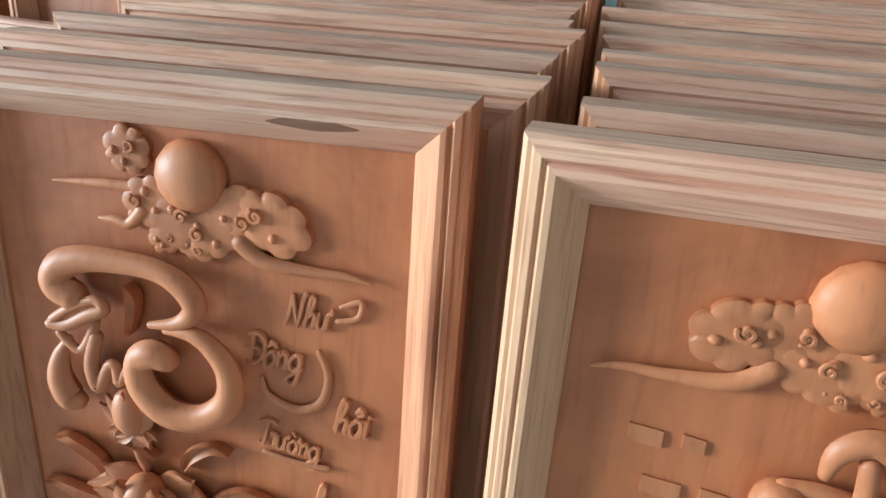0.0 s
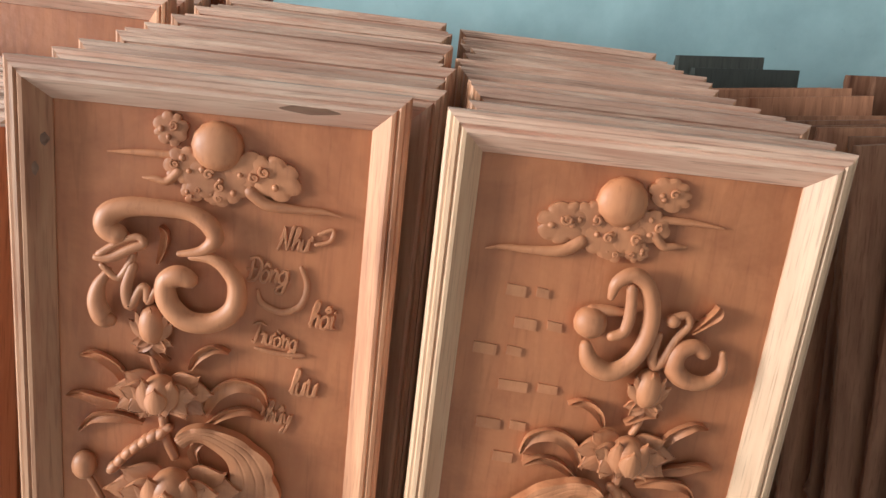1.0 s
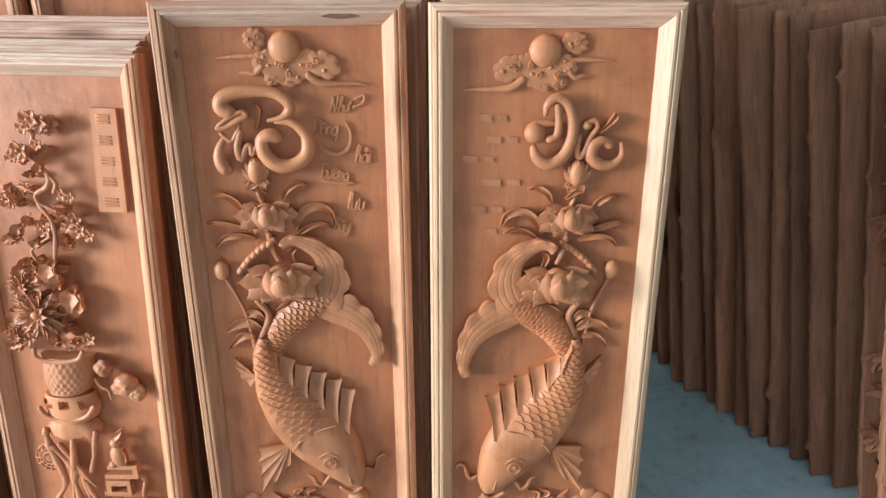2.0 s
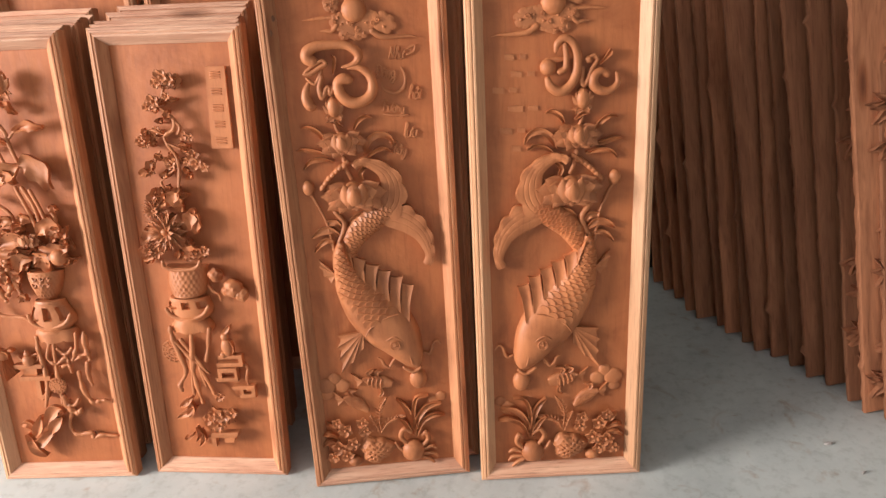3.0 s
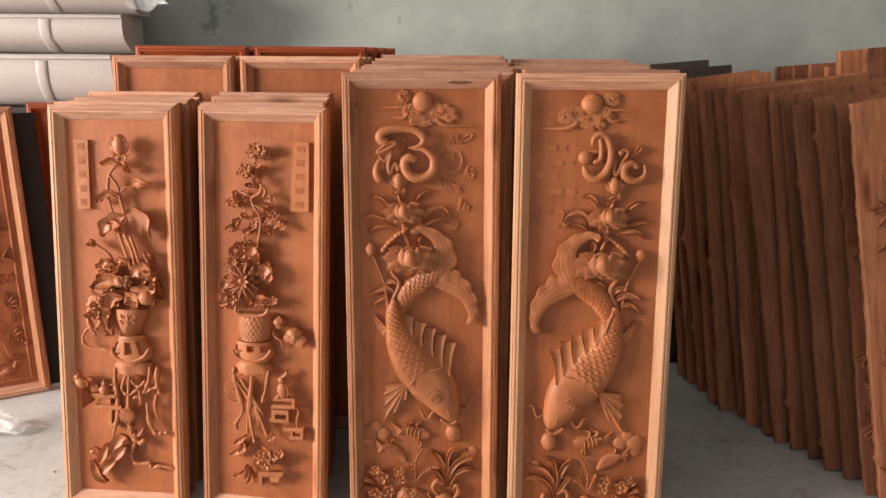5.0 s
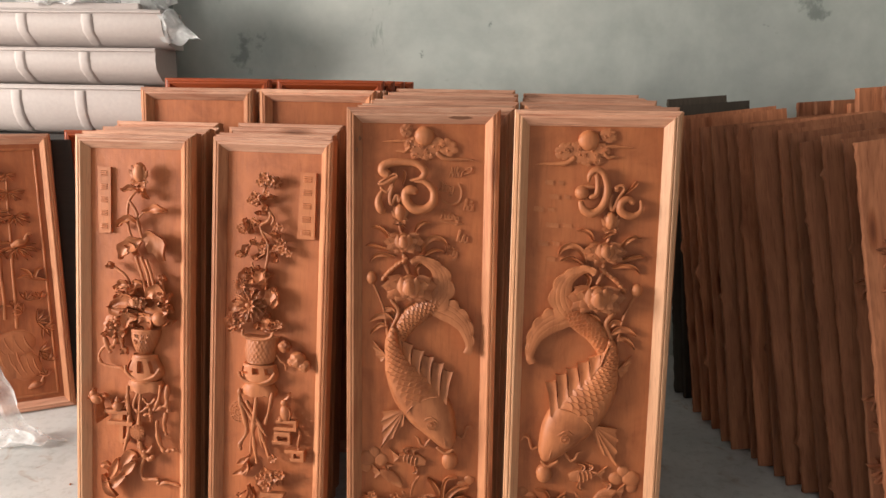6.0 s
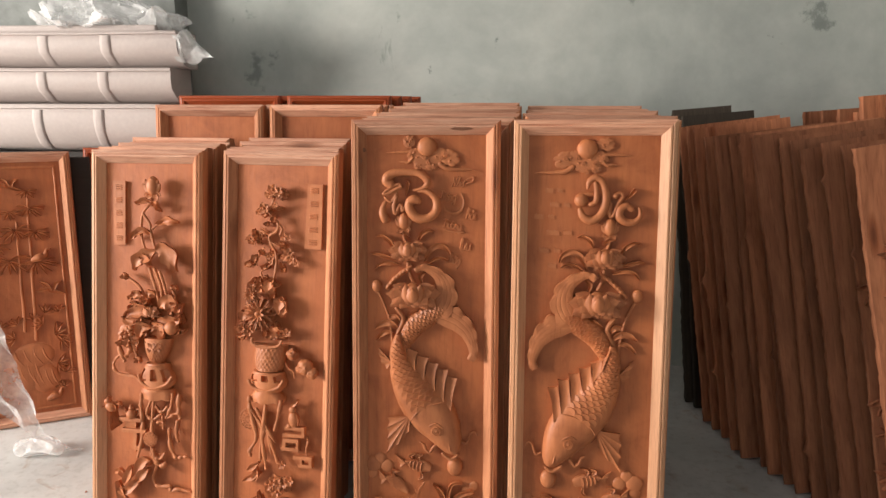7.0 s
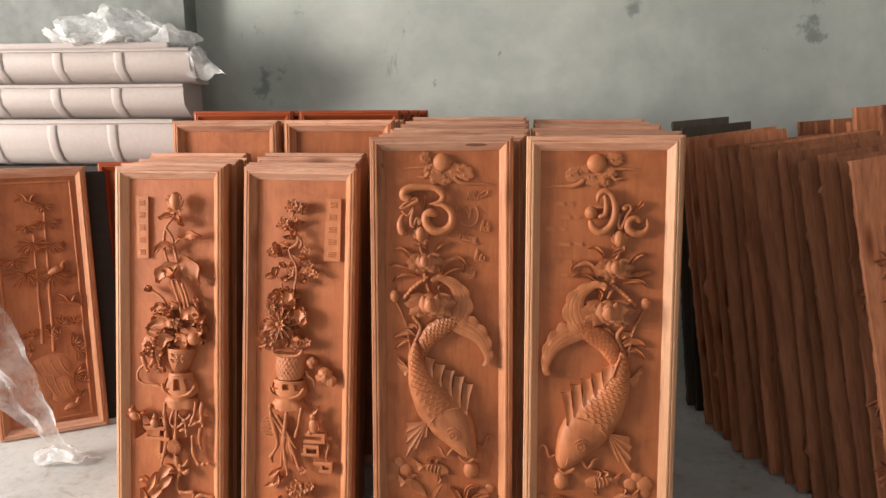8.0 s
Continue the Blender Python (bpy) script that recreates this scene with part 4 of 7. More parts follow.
    c.fin_ribbon("carved_carp", [(0.2424, 0.7500, 0.022), (0.2640, 0.7800, 0.0290), (0.2680, 0.8209, 0.0260), (0.2520, 0.8560, 0.0180), (0.2184, 0.8780, 0.0115), (0.1960, 0.8800, 0.0090), (0.1830, 0.8700, 0.0085)], 0.010, 0.010, -1)
    c.fin_ribbon("carved_carp", [(0.2480, 0.7480, 0.026), (0.2760, 0.7400, 0.0310), (0.3042, 0.7240, 0.0280), (0.3300, 0.6977, 0.0220), (0.3440, 0.6640, 0.0155), (0.3480, 0.6350, 0.0110), (0.3400, 0.6160, 0.0100)], 0.008, 0.010, 1)
    c.fish_body("carved_carp", [(0.2640, 0.7640, 0.020), (0.2380, 0.7500, 0.028), (0.2050, 0.7300, 0.031), (0.1760, 0.7060, 0.029), (0.1570, 0.6760, 0.024), (0.1480, 0.6480, 0.016)], 0.026, 0.95)
    c.fish_body("carved_carp", [(0.1330, 0.6860, 0.010), (0.1310, 0.6560, 0.021), (0.1350, 0.6230, 0.030), (0.1540, 0.5645, 0.048), (0.1860, 0.5100, 0.064), (0.2230, 0.4600, 0.0685), (0.2540, 0.4190, 0.0590), (0.2780, 0.3760, 0.0410), (0.2920, 0.3500, 0.0270), (0.2990, 0.3380, 0.0130)], 0.036, 0.56)
    c.dorsal("carved_carp", [(0.1400, 0.6700), (0.1593, 0.6177), (0.1836, 0.5818), (0.2089, 0.5549), (0.2403, 0.5258), (0.2658, 0.4920), (0.2858, 0.4664)], [(0.1330, 0.7010), (0.1580, 0.6560), (0.1890, 0.6360), (0.2200, 0.6190), (0.2480, 0.6020), (0.2770, 0.5850), (0.3030, 0.5600)], 0.008)
    c.fan("carved_carp", [(0.1667, 0.4476), (0.1011, 0.4378), (0.0967, 0.4051), (0.0985, 0.3715), (0.0979, 0.3277), (0.1351, 0.3619), (0.163, 0.3999)], 0.012, 0.006)
    c.fan("carved_carp", [(0.1125, 0.6045), (0.0741, 0.6449), (0.0738, 0.6262), (0.082, 0.6005), (0.0986, 0.5834)], 0.01, 0.005)
    c.eye("carved_carp", 0.2442, 0.4100, 0.0120, 0.0425)
    c.eye("carved_carp", 0.2952, 0.3995, 0.0072, 0.024)
    c.tube("carved_carp", [(0.1720, 0.4400, 0.0016), (0.1830, 0.4580, 0.0022), (0.2030, 0.4740, 0.0024), (0.2310, 0.4870, 0.0024), (0.2600, 0.4940, 0.0016)], 0.0340, 1.0)
    c.blob("carved_carp", 0.2815, 0.3553, 0.0245, 0.0049, 0.0049, 0.0024, 0)
    c.blob("carved_carp", 0.3017, 0.352, 0.018, 0.0039, 0.0039, 0.0019, 0)
    c.tube("carved_carp", [(0.2240, 0.4240, 0.0019), (0.2420, 0.4330, 0.0034), (0.2630, 0.4200, 0.0022)], 0.0350, 1.0)
    c.tube("carved_carp", [(0.2698, 0.4181, 0.0024), (0.2772, 0.3859, 0.0032), (0.2844, 0.3517, 0.0024)], 0.03, 1.0)
    c.tube("carved_carp", [(0.1963, 0.3671, 0.0019), (0.2067, 0.3596, 0.004), (0.2119, 0.3456, 0.0041), (0.2239, 0.3379, 0.0041), (0.2327, 0.3507, 0.0041), (0.2411, 0.3602, 0.0032), (0.2353, 0.3438, 0.0016)], 0.01, 1.0)
    c.tube("carved_carp", [(0.3169, 0.371, 0.0032), (0.3307, 0.3649, 0.0041), (0.3376, 0.3761, 0.004), (0.3432, 0.3941, 0.0035), (0.3545, 0.3999, 0.0029), (0.3618, 0.3893, 0.0016)], 0.006, 1.0)
    c.tube("carved_carp", [(0.2616, 0.3383, 0.0041), (0.2858, 0.3228, 0.0057), (0.3054, 0.3348, 0.0041)], 0.02, 1.0)
    c.blob("pearl", 0.2968, 0.2945, 0.004, 0.023, 0.0287, 0.0161, 0)
    c.fish_body("small_fish", [(0.1494, 0.3065, 0.0033), (0.1802, 0.2972, 0.0164), (0.205, 0.2917, 0.0181), (0.2267, 0.2865, 0.0099)], 0.01)
    c.fish_body("small_fish", [(0.0949, 0.256, 0.0049), (0.1163, 0.2473, 0.0165), (0.1372, 0.2316, 0.0166), (0.158, 0.2125, 0.0067)], 0.01)
    c.fan("small_fish", [(0.1523, 0.3029), (0.1227, 0.3257), (0.1307, 0.308), (0.1353, 0.2871)], 0.006, 0.004)
    c.fan("small_fish", [(0.0979, 0.254), (0.0717, 0.2786), (0.0758, 0.2541), (0.0806, 0.2364)], 0.006, 0.004)
    c.tube("small_fish", [(0.1684, 0.3084, 0.002), (0.1647, 0.3001, 0.0025), (0.1653, 0.2881, 0.0016)], 0.0105, 1.0)
    c.tube("small_fish", [(0.1795, 0.3092, 0.002), (0.1755, 0.2975, 0.0025), (0.1759, 0.2821, 0.0016)], 0.0105, 1.0)
    c.tube("small_fish", [(0.1903, 0.3066, 0.002), (0.1862, 0.2932, 0.0025), (0.1866, 0.2778, 0.0016)], 0.0105, 1.0)
    c.tube("small_fish", [(0.2011, 0.304, 0.002), (0.197, 0.2907, 0.0025), (0.1976, 0.2769, 0.0016)], 0.0105, 1.0)
    c.blade("small_fish", [(0.1749, 0.3113, 0.0033), (0.1665, 0.3239, 0.0081), (0.1827, 0.331, 0.0016)], 0.006, 0.004)
    c.blade("small_fish", [(0.1934, 0.3063, 0.0033), (0.1884, 0.3238, 0.0082), (0.2076, 0.329, 0.0016)], 0.006, 0.004)
    c.blade("small_fish", [(0.1975, 0.2751, 0.0033), (0.1996, 0.2612, 0.0066), (0.1895, 0.2516, 0.0017)], 0.006, 0.004)
    c.blade("small_fish", [(0.1206, 0.2608, 0.0033), (0.1154, 0.275, 0.0082), (0.1345, 0.2769, 0.0016)], 0.006, 0.004)
    c.blob("water_swirl", 0.0573, 0.2935, 0.001, 0.0245, 0.0245, 0.0069, 0)
    c.blob("water_swirl", 0.0778, 0.3123, 0.001, 0.0179, 0.0179, 0.005, 0)
    c.blob("water_swirl", 0.0978, 0.2902, 0.001, 0.0196, 0.0196, 0.0055, 0)
    c.blob("water_swirl", 0.055, 0.2679, 0.001, 0.0164, 0.0164, 0.0046, 0)
    c.blob("water_swirl", 0.3336, 0.2153, 0.001, 0.0201, 0.0201, 0.0056, 0)
    c.blob("water_swirl", 0.3538, 0.2346, 0.001, 0.015, 0.015, 0.0042, 0)
    c.blade("water_leaf", [(0.2772, 0.128, 0.0051), (0.2867, 0.1788, 0.0101), (0.3142, 0.2117, 0.0117), (0.3531, 0.2207, 0.0033)], 0.01, 0.008)
    c.blade("water_leaf", [(0.2804, 0.1277, 0.0051), (0.299, 0.1689, 0.0084), (0.3321, 0.1873, 0.0084), (0.3607, 0.1814, 0.0017)], 0.01, 0.008)
    c.blade("water_leaf", [(0.2742, 0.1318, 0.0051), (0.2707, 0.1801, 0.0101), (0.2542, 0.2219, 0.01), (0.2331, 0.2411, 0.0017)], 0.01, 0.008)
    c.blade("water_leaf", [(0.271, 0.1321, 0.0051), (0.254, 0.1692, 0.0084), (0.2328, 0.1886, 0.0017)], 0.01, 0.008)
    c.blade("water_leaf", [(0.2839, 0.131, 0.0051), (0.2761, 0.1885, 0.0084), (0.2872, 0.2401, 0.0066), (0.3194, 0.2461, 0.0017)], 0.01, 0.008)
    c.blade("water_leaf", [(0.0736, 0.1561, 0.0034), (0.0598, 0.1803, 0.0084), (0.0445, 0.1869, 0.0017)], 0.01, 0.008)
    c.blade("water_leaf", [(0.0726, 0.1438, 0.0034), (0.0498, 0.1582, 0.0084), (0.0318, 0.1526, 0.0017)], 0.01, 0.008)
    c.blade("water_leaf", [(0.071, 0.1261, 0.0034), (0.046, 0.1336, 0.0084), (0.0253, 0.1175, 0.0017)], 0.01, 0.008)
    c.frond("fern", [(0.1885, 0.1499, 0.0034), (0.1854, 0.1961, 0.01), (0.194, 0.2269, 0.01), (0.2081, 0.2466, 0.0017)], 0.01)
    c.frond("fern", [(0.1882, 0.1463, 0.0034), (0.2096, 0.1765, 0.0101), (0.239, 0.1846, 0.0101), (0.2553, 0.1902, 0.0017)], 0.01)
    c.frond("fern", [(0.1848, 0.1431, 0.0034), (0.1714, 0.1797, 0.0101), (0.1632, 0.198, 0.0033)], 0.01)
    c.blossom("blossom", 0.0936, 0.1651, 0.0218, 0.014)
    c.blossom("blossom", 0.1397, 0.1824, 0.0184, 0.014)
    c.blossom("blossom", 0.1441, 0.1572, 0.0185, 0.014)
    c.blossom("blossom", 0.0731, 0.1133, 0.0237, 0.014)
    c.blossom("blossom", 0.1093, 0.1228, 0.022, 0.014)
    c.blossom("blossom", 0.0547, 0.0861, 0.0187, 0.014)
    c.blossom("blossom", 0.0919, 0.0883, 0.0204, 0.014)
    c.blossom("blossom", 0.0732, 0.188, 0.0167, 0.014)
    c.rock("pitted_rock", 0.1715, 0.094, 0.046, 0.004)
    c.blob("shell", 0.1112, 0.0667, 0.01, 0.0188, 0.015, 0.015, 0)
    c.shell_fan("shell", 0.1112, 0.0667, 0.0223, 0.012)
    c.blob("crab", 0.2696, 0.0819, 0.006, 0.0326, 0.0326, 0.0261, 0)
    c.tube("crab_claw", [(0.2548, 0.1048, 0.0051), (0.2386, 0.1295, 0.0068), (0.2497, 0.1518, 0.0068), (0.2682, 0.1395, 0.0051)], 0.012, 1.0)
    c.tube("crab_claw", [(0.2946, 0.0942, 0.0051), (0.312, 0.1143, 0.0068), (0.3068, 0.1362, 0.0068), (0.2965, 0.1264, 0.0034)], 0.012, 1.0)
    c.tube("crab_claw", [(0.2973, 0.0831, 0.0051), (0.3205, 0.0919, 0.0051), (0.3331, 0.0836, 0.0034)], 0.012, 1.0)
    c.tube("crab_claw", [(0.2965, 0.0704, 0.0052), (0.3226, 0.07, 0.0052), (0.335, 0.058, 0.0034)], 0.012, 1.0)
    c.tube("crab_claw", [(0.2483, 0.0801, 0.0051), (0.233, 0.0941, 0.0051), (0.223, 0.113, 0.0034)], 0.012, 1.0)
    c.tube("crab_claw", [(0.2928, 0.0617, 0.0052), (0.3118, 0.0527, 0.0052), (0.3242, 0.0407, 0.0035)], 0.012, 1.0)


def carve_virtue(c):
    c.tube("calligraphy_stroke", [(0.215, 1.1109, 0.0054), (0.2188, 1.1283, 0.0094), (0.2344, 1.1385, 0.0114), (0.2524, 1.1278, 0.0115), (0.2633, 1.0976, 0.0123), (0.2615, 1.0622, 0.0125), (0.2482, 1.036, 0.0126), (0.2269, 1.0234, 0.0141), (0.2046, 1.034, 0.0133), (0.1961, 1.0533, 0.0083)], 0.016, 0.9)
    c.blob("calligraphy_stroke", 0.1988, 1.0782, 0.01, 0.0192, 0.0192, 0.0154, 0)
    c.tube("calligraphy_stroke", [(0.1966, 1.092, 0.0082), (0.2165, 1.0937, 0.0082), (0.2356, 1.0932, 0.0055)], 0.01, 0.8)
    c.tube("calligraphy_stroke", [(0.2354, 1.125, 0.0074), (0.2386, 1.099, 0.0082), (0.2361, 1.0743, 0.0083), (0.2224, 1.0668, 0.0076)], 0.018, 0.9)
    c.tube("calligraphy_stroke", [(0.2761, 1.0726, 0.0063), (0.2735, 1.0488, 0.007), (0.2789, 1.0348, 0.0071), (0.2881, 1.0449, 0.007), (0.2961, 1.0686, 0.0056), (0.3076, 1.0873, 0.0056), (0.3027, 1.0988, 0.0055), (0.291, 1.095, 0.0062)], 0.014, 0.9)
    c.blob("calligraphy_stroke", 0.2891, 1.0907, 0.014, 0.0083, 0.0083, 0.0075, 0)
    c.tube("calligraphy_stroke", [(0.3319, 1.0557, 0.0099), (0.3193, 1.0633, 0.0112), (0.3029, 1.0548, 0.0134), (0.3012, 1.0344, 0.0142), (0.3177, 1.0211, 0.0129), (0.3402, 1.0213, 0.0101), (0.3553, 1.0372, 0.0079), (0.3522, 1.0588, 0.005)], 0.014, 0.9)
    c.blade("calligraphy_stroke", [(0.3121, 1.0784, 0.0028), (0.3262, 1.0909, 0.0049), (0.3362, 1.103, 0.0076), (0.3402, 1.1104, 0.0035)], 0.01, 0.008)
    for u0, v0, u1 in ((0.102, 1.104, 0.150), (0.116, 1.066, 0.170), (0.074, 1.032, 0.129), (0.108, 0.989, 0.177), (0.089, 0.939, 0.147), (0.114, 0.897, 0.164)):
        cut = u0 + 0.58 * (u1 - u0)
        for a, b, h in ((u0, cut - 0.006, 0.0065), (cut + 0.006, u1, 0.0055)):
            c.slab_box("word_bar", [(a, v0 + h), (b, v0 + h - 0.002), (b, v0 - h - 0.002), (a, v0 - h)], 0.0018)


def carve_lotus_vase(c):
    c.plaque("plaque", [(0.0592, 1.1206), (0.1019, 1.1195), (0.1022, 0.919), (0.0627, 0.9167)], 0.01, 5)
    c.lotus_bud("lotus_bud", 0.2099, 1.105, 0.0366, 0.03)
    c.tube("stem", [(0.2059, 1.08, 0.0046), (0.2005, 1.0564, 0.0046), (0.1725, 1.0212, 0.0047), (0.1659, 0.9714, 0.0047), (0.1708, 0.9331, 0.0039), (0.1819, 0.9021, 0.004)], 0.024, 1.0)
    c.tube("stem", [(0.172, 1.0182, 0.0047), (0.1955, 0.986, 0.0047), (0.2002, 0.9555, 0.0047), (0.2146, 0.9045, 0.0047)], 0.024, 1.0)
    c.tube("stem", [(0.2042, 0.9706, 0.0039), (0.2193, 0.9855, 0.0031), (0.2373, 0.9986, 0.0047)], 0.024, 1.0)
    c.tube("stem", [(0.1942, 0.8473, 0.0048), (0.2132, 0.7919, 0.0048), (0.2271, 0.7438, 0.0049)], 0.024, 1.0)
    c.tube("stem", [(0.2104, 0.8471, 0.0048), (0.2307, 0.7995, 0.0048), (0.2401, 0.7436, 0.0049)], 0.024, 1.0)
    c.tube("stem", [(0.2286, 0.8389, 0.0048), (0.2457, 0.7914, 0.0048), (0.2544, 0.7514, 0.0049)], 0.024, 1.0)
    c.tube("stem", [(0.1265, 0.8122, 0.0049), (0.156, 0.7927, 0.0049), (0.1718, 0.7686, 0.0049), (0.1753, 0.7284, 0.0049)], 0.024, 1.0)
    c.tube("stem", [(0.2668, 0.7911, 0.0032), (0.2796, 0.7671, 0.0048), (0.2793, 0.7431, 0.0032)], 0.024, 1.0)
    c.tube("stem", [(0.164, 0.7607, 0.0049), (0.1641, 0.7204, 0.0049), (0.1755, 0.6878, 0.005)], 0.024, 1.0)
    c.blade("lotus_leaf", [(0.2005, 1.0564, 0.0031), (0.1804, 1.0599, 0.0092), (0.1584, 1.0514, 0.0062), (0.1526, 1.0456, 0.0015)], 0.026, 0.012)
    c.blade("lotus_leaf", [(0.2005, 1.0564, 0.0031), (0.2169, 1.0501, 0.0092), (0.2272, 1.0349, 0.0062), (0.2321, 1.0258, 0.0015)], 0.026, 0.012)
    c.blade("lotus_leaf", [(0.2002, 0.9555, 0.0031), (0.1763, 0.9666, 0.011), (0.1505, 0.9565, 0.0094), (0.1311, 0.9369, 0.0016)], 0.026, 0.012)
    c.blade("lotus_leaf", [(0.2193, 0.9855, 0.0031), (0.2532, 0.9983, 0.014), (0.2812, 0.9947, 0.0093), (0.2918, 0.9914, 0.0015)], 0.026, 0.012)
    c.blade("lotus_leaf", [(0.2146, 0.9045, 0.0047), (0.188, 0.8896, 0.0223), (0.1559, 0.8715, 0.0192), (0.1442, 0.8403, 0.0048)], 0.026, 0.012)
    c.blade("lotus_leaf", [(0.2162, 0.9045, 0.0047), (0.2419, 0.904, 0.0284), (0.27, 0.8772, 0.0254), (0.2835, 0.838, 0.0064)], 0.026, 0.012)
    c.blade("lotus_leaf", [(0.1954, 0.8552, 0.0048), (0.183, 0.8788, 0.0143), (0.1633, 0.8869, 0.0048)], 0.026, 0.012)
    c.blade("lotus_leaf", [(0.1232, 0.8122, 0.0032), (0.1117, 0.8219, 0.0113), (0.103, 0.8284, 0.0032)], 0.026, 0.012)
    c.blade("lotus_leaf", [(0.1755, 0.7605, 0.0033), (0.1547, 0.764, 0.0147), (0.1339, 0.7579, 0.0049)], 0.026, 0.012)
    c.blade("lotus_leaf", [(0.1817, 0.7684, 0.0033), (0.2013, 0.7682, 0.0146), (0.2164, 0.76, 0.0049)], 0.026, 0.012)
    c.blade("lotus_leaf", [(0.2279, 0.7277, 0.0049), (0.25, 0.7435, 0.0228), (0.2707, 0.74, 0.0228), (0.2922, 0.7189, 0.0065)], 0.026, 0.012)
    c.blade("lotus_leaf", [(0.2065, 0.6956, 0.0049), (0.1766, 0.7154, 0.0197), (0.1384, 0.7045, 0.0165), (0.1059, 0.6886, 0.0033)], 0.026, 0.012)
    c.blade("lotus_leaf", [(0.1875, 0.6795, 0.005), (0.1515, 0.6832, 0.0165), (0.1178, 0.6803, 0.01), (0.1034, 0.6935, 0.0017)], 0.026, 0.012)
    c.blade("lotus_leaf", [(0.2217, 0.6873, 0.0049), (0.2502, 0.6789, 0.023), (0.284, 0.685, 0.0164), (0.3018, 0.6945, 0.0033)], 0.026, 0.012)
    c.blade("lotus_leaf", [(0.2027, 0.6712, 0.005), (0.2258, 0.6595, 0.0232), (0.2424, 0.6265, 0.0066)], 0.026, 0.012)
    c.blade("lotus_leaf", [(0.2015, 0.663, 0.005), (0.1711, 0.6601, 0.0199), (0.1592, 0.6272, 0.005)], 0.026, 0.012)
    c.blade("lotus_leaf", [(0.2828, 0.7109, 0.0033), (0.2978, 0.7236, 0.0098), (0.3054, 0.7428, 0.0032)], 0.026, 0.012)
    c.blade("lotus_leaf", [(0.1657, 0.7464, 0.0033), (0.1739, 0.7365, 0.0071), (0.1822, 0.7266, 0.0016)], 0.016, 0.01)
    c.blade("lotus_leaf", [(0.2847, 0.7809, 0.0032), (0.2786, 0.7899, 0.0094), (0.2724, 0.799, 0.0016)], 0.021, 0.01)
    c.blade("lotus_leaf", [(0.1616, 0.7528, 0.0033), (0.1693, 0.7474, 0.0067), (0.1771, 0.742, 0.0016)], 0.017, 0.01)
    c.blade("lotus_leaf", [(0.1929, 0.749, 0.0033), (0.1853, 0.7429, 0.0082), (0.1777, 0.7368, 0.0016)], 0.03, 0.01)
    c.blade("lotus_leaf", [(0.1441, 0.7632, 0.0033), (0.1328, 0.754, 0.0088), (0.1215, 0.7448, 0.0016)], 0.024, 0.01)
    c.blade("lotus_leaf", [(0.208, 0.7609, 0.0033), (0.2196, 0.7681, 0.0074), (0.2313, 0.7753, 0.0016)], 0.013, 0.01)
    c.blade("lotus_leaf", [(0.2896, 0.7116, 0.0033), (0.293, 0.6968, 0.0103), (0.2964, 0.6819, 0.0016)], 0.025, 0.01)
    c.blade("lotus_leaf", [(0.2798, 0.7248, 0.0033), (0.2685, 0.713, 0.0074), (0.2572, 0.7013, 0.0016)], 0.026, 0.01)
    c.blade("lotus_leaf", [(0.134, 0.7003, 0.0033), (0.1316, 0.7155, 0.0121), (0.1293, 0.7306, 0.0016)], 0.021, 0.01)
    c.blade("lotus_leaf", [(0.1578, 0.735, 0.0033), (0.1459, 0.7373, 0.007), (0.134, 0.7397, 0.0016)], 0.028, 0.01)
    c.blade("lotus_leaf", [(0.2083, 0.6988, 0.0033), (0.2087, 0.6888, 0.0067), (0.2091, 0.6789, 0.0016)], 0.018, 0.01)
    c.blade("lotus_leaf", [(0.1675, 0.7172, 0.0033), (0.155, 0.707, 0.0125), (0.1425, 0.6967, 0.0017)], 0.015, 0.01)
    c.blade("lotus_leaf", [(0.1936, 0.7335, 0.0033), (0.1873, 0.7472, 0.0078), (0.181, 0.7608, 0.0016)], 0.026, 0.01)
    c.blade("lotus_leaf", [(0.1777, 0.7436, 0.0033), (0.1804, 0.7543, 0.0076), (0.183, 0.7649, 0.0016)], 0.02, 0.01)
    c.blade("lotus_leaf", [(0.1613, 0.7182, 0.0033), (0.1496, 0.7145, 0.0105), (0.138, 0.7108, 0.0016)], 0.017, 0.01)
    c.blade("lotus_leaf", [(0.1399, 0.7394, 0.0033), (0.1485, 0.7317, 0.0089), (0.1571, 0.724, 0.0016)], 0.027, 0.01)
    c.blade("lotus_leaf", [(0.2078, 0.6983, 0.0033), (0.2167, 0.6993, 0.0067), (0.2255, 0.7003, 0.0016)], 0.015, 0.01)
    c.blade("lotus_leaf", [(0.1877, 0.7073, 0.0033), (0.1889, 0.7182, 0.0129), (0.1901, 0.7291, 0.0016)], 0.012, 0.01)
    c.blade("lotus_leaf", [(0.2723, 0.7297, 0.0033), (0.2792, 0.7355, 0.0128), (0.286, 0.7413, 0.0016)], 0.026, 0.01)
    c.blade("lotus_leaf", [(0.2967, 0.7056, 0.0033), (0.3018, 0.6912, 0.0094), (0.3068, 0.6768, 0.0016)], 0.014, 0.01)
    c.blade("lotus_leaf", [(0.2268, 0.6589, 0.0033), (0.2172, 0.6573, 0.0074), (0.2075, 0.6558, 0.0017)], 0.022, 0.01)
    c.blade("lotus_leaf", [(0.1985, 0.6804, 0.0033), (0.1844, 0.6753, 0.0113), (0.1703, 0.6701, 0.0017)], 0.02, 0.01)
    c.blade("lotus_leaf", [(0.1842, 0.6671, 0.0033), (0.1842, 0.6574, 0.0096), (0.1842, 0.6477, 0.0017)], 0.014, 0.01)
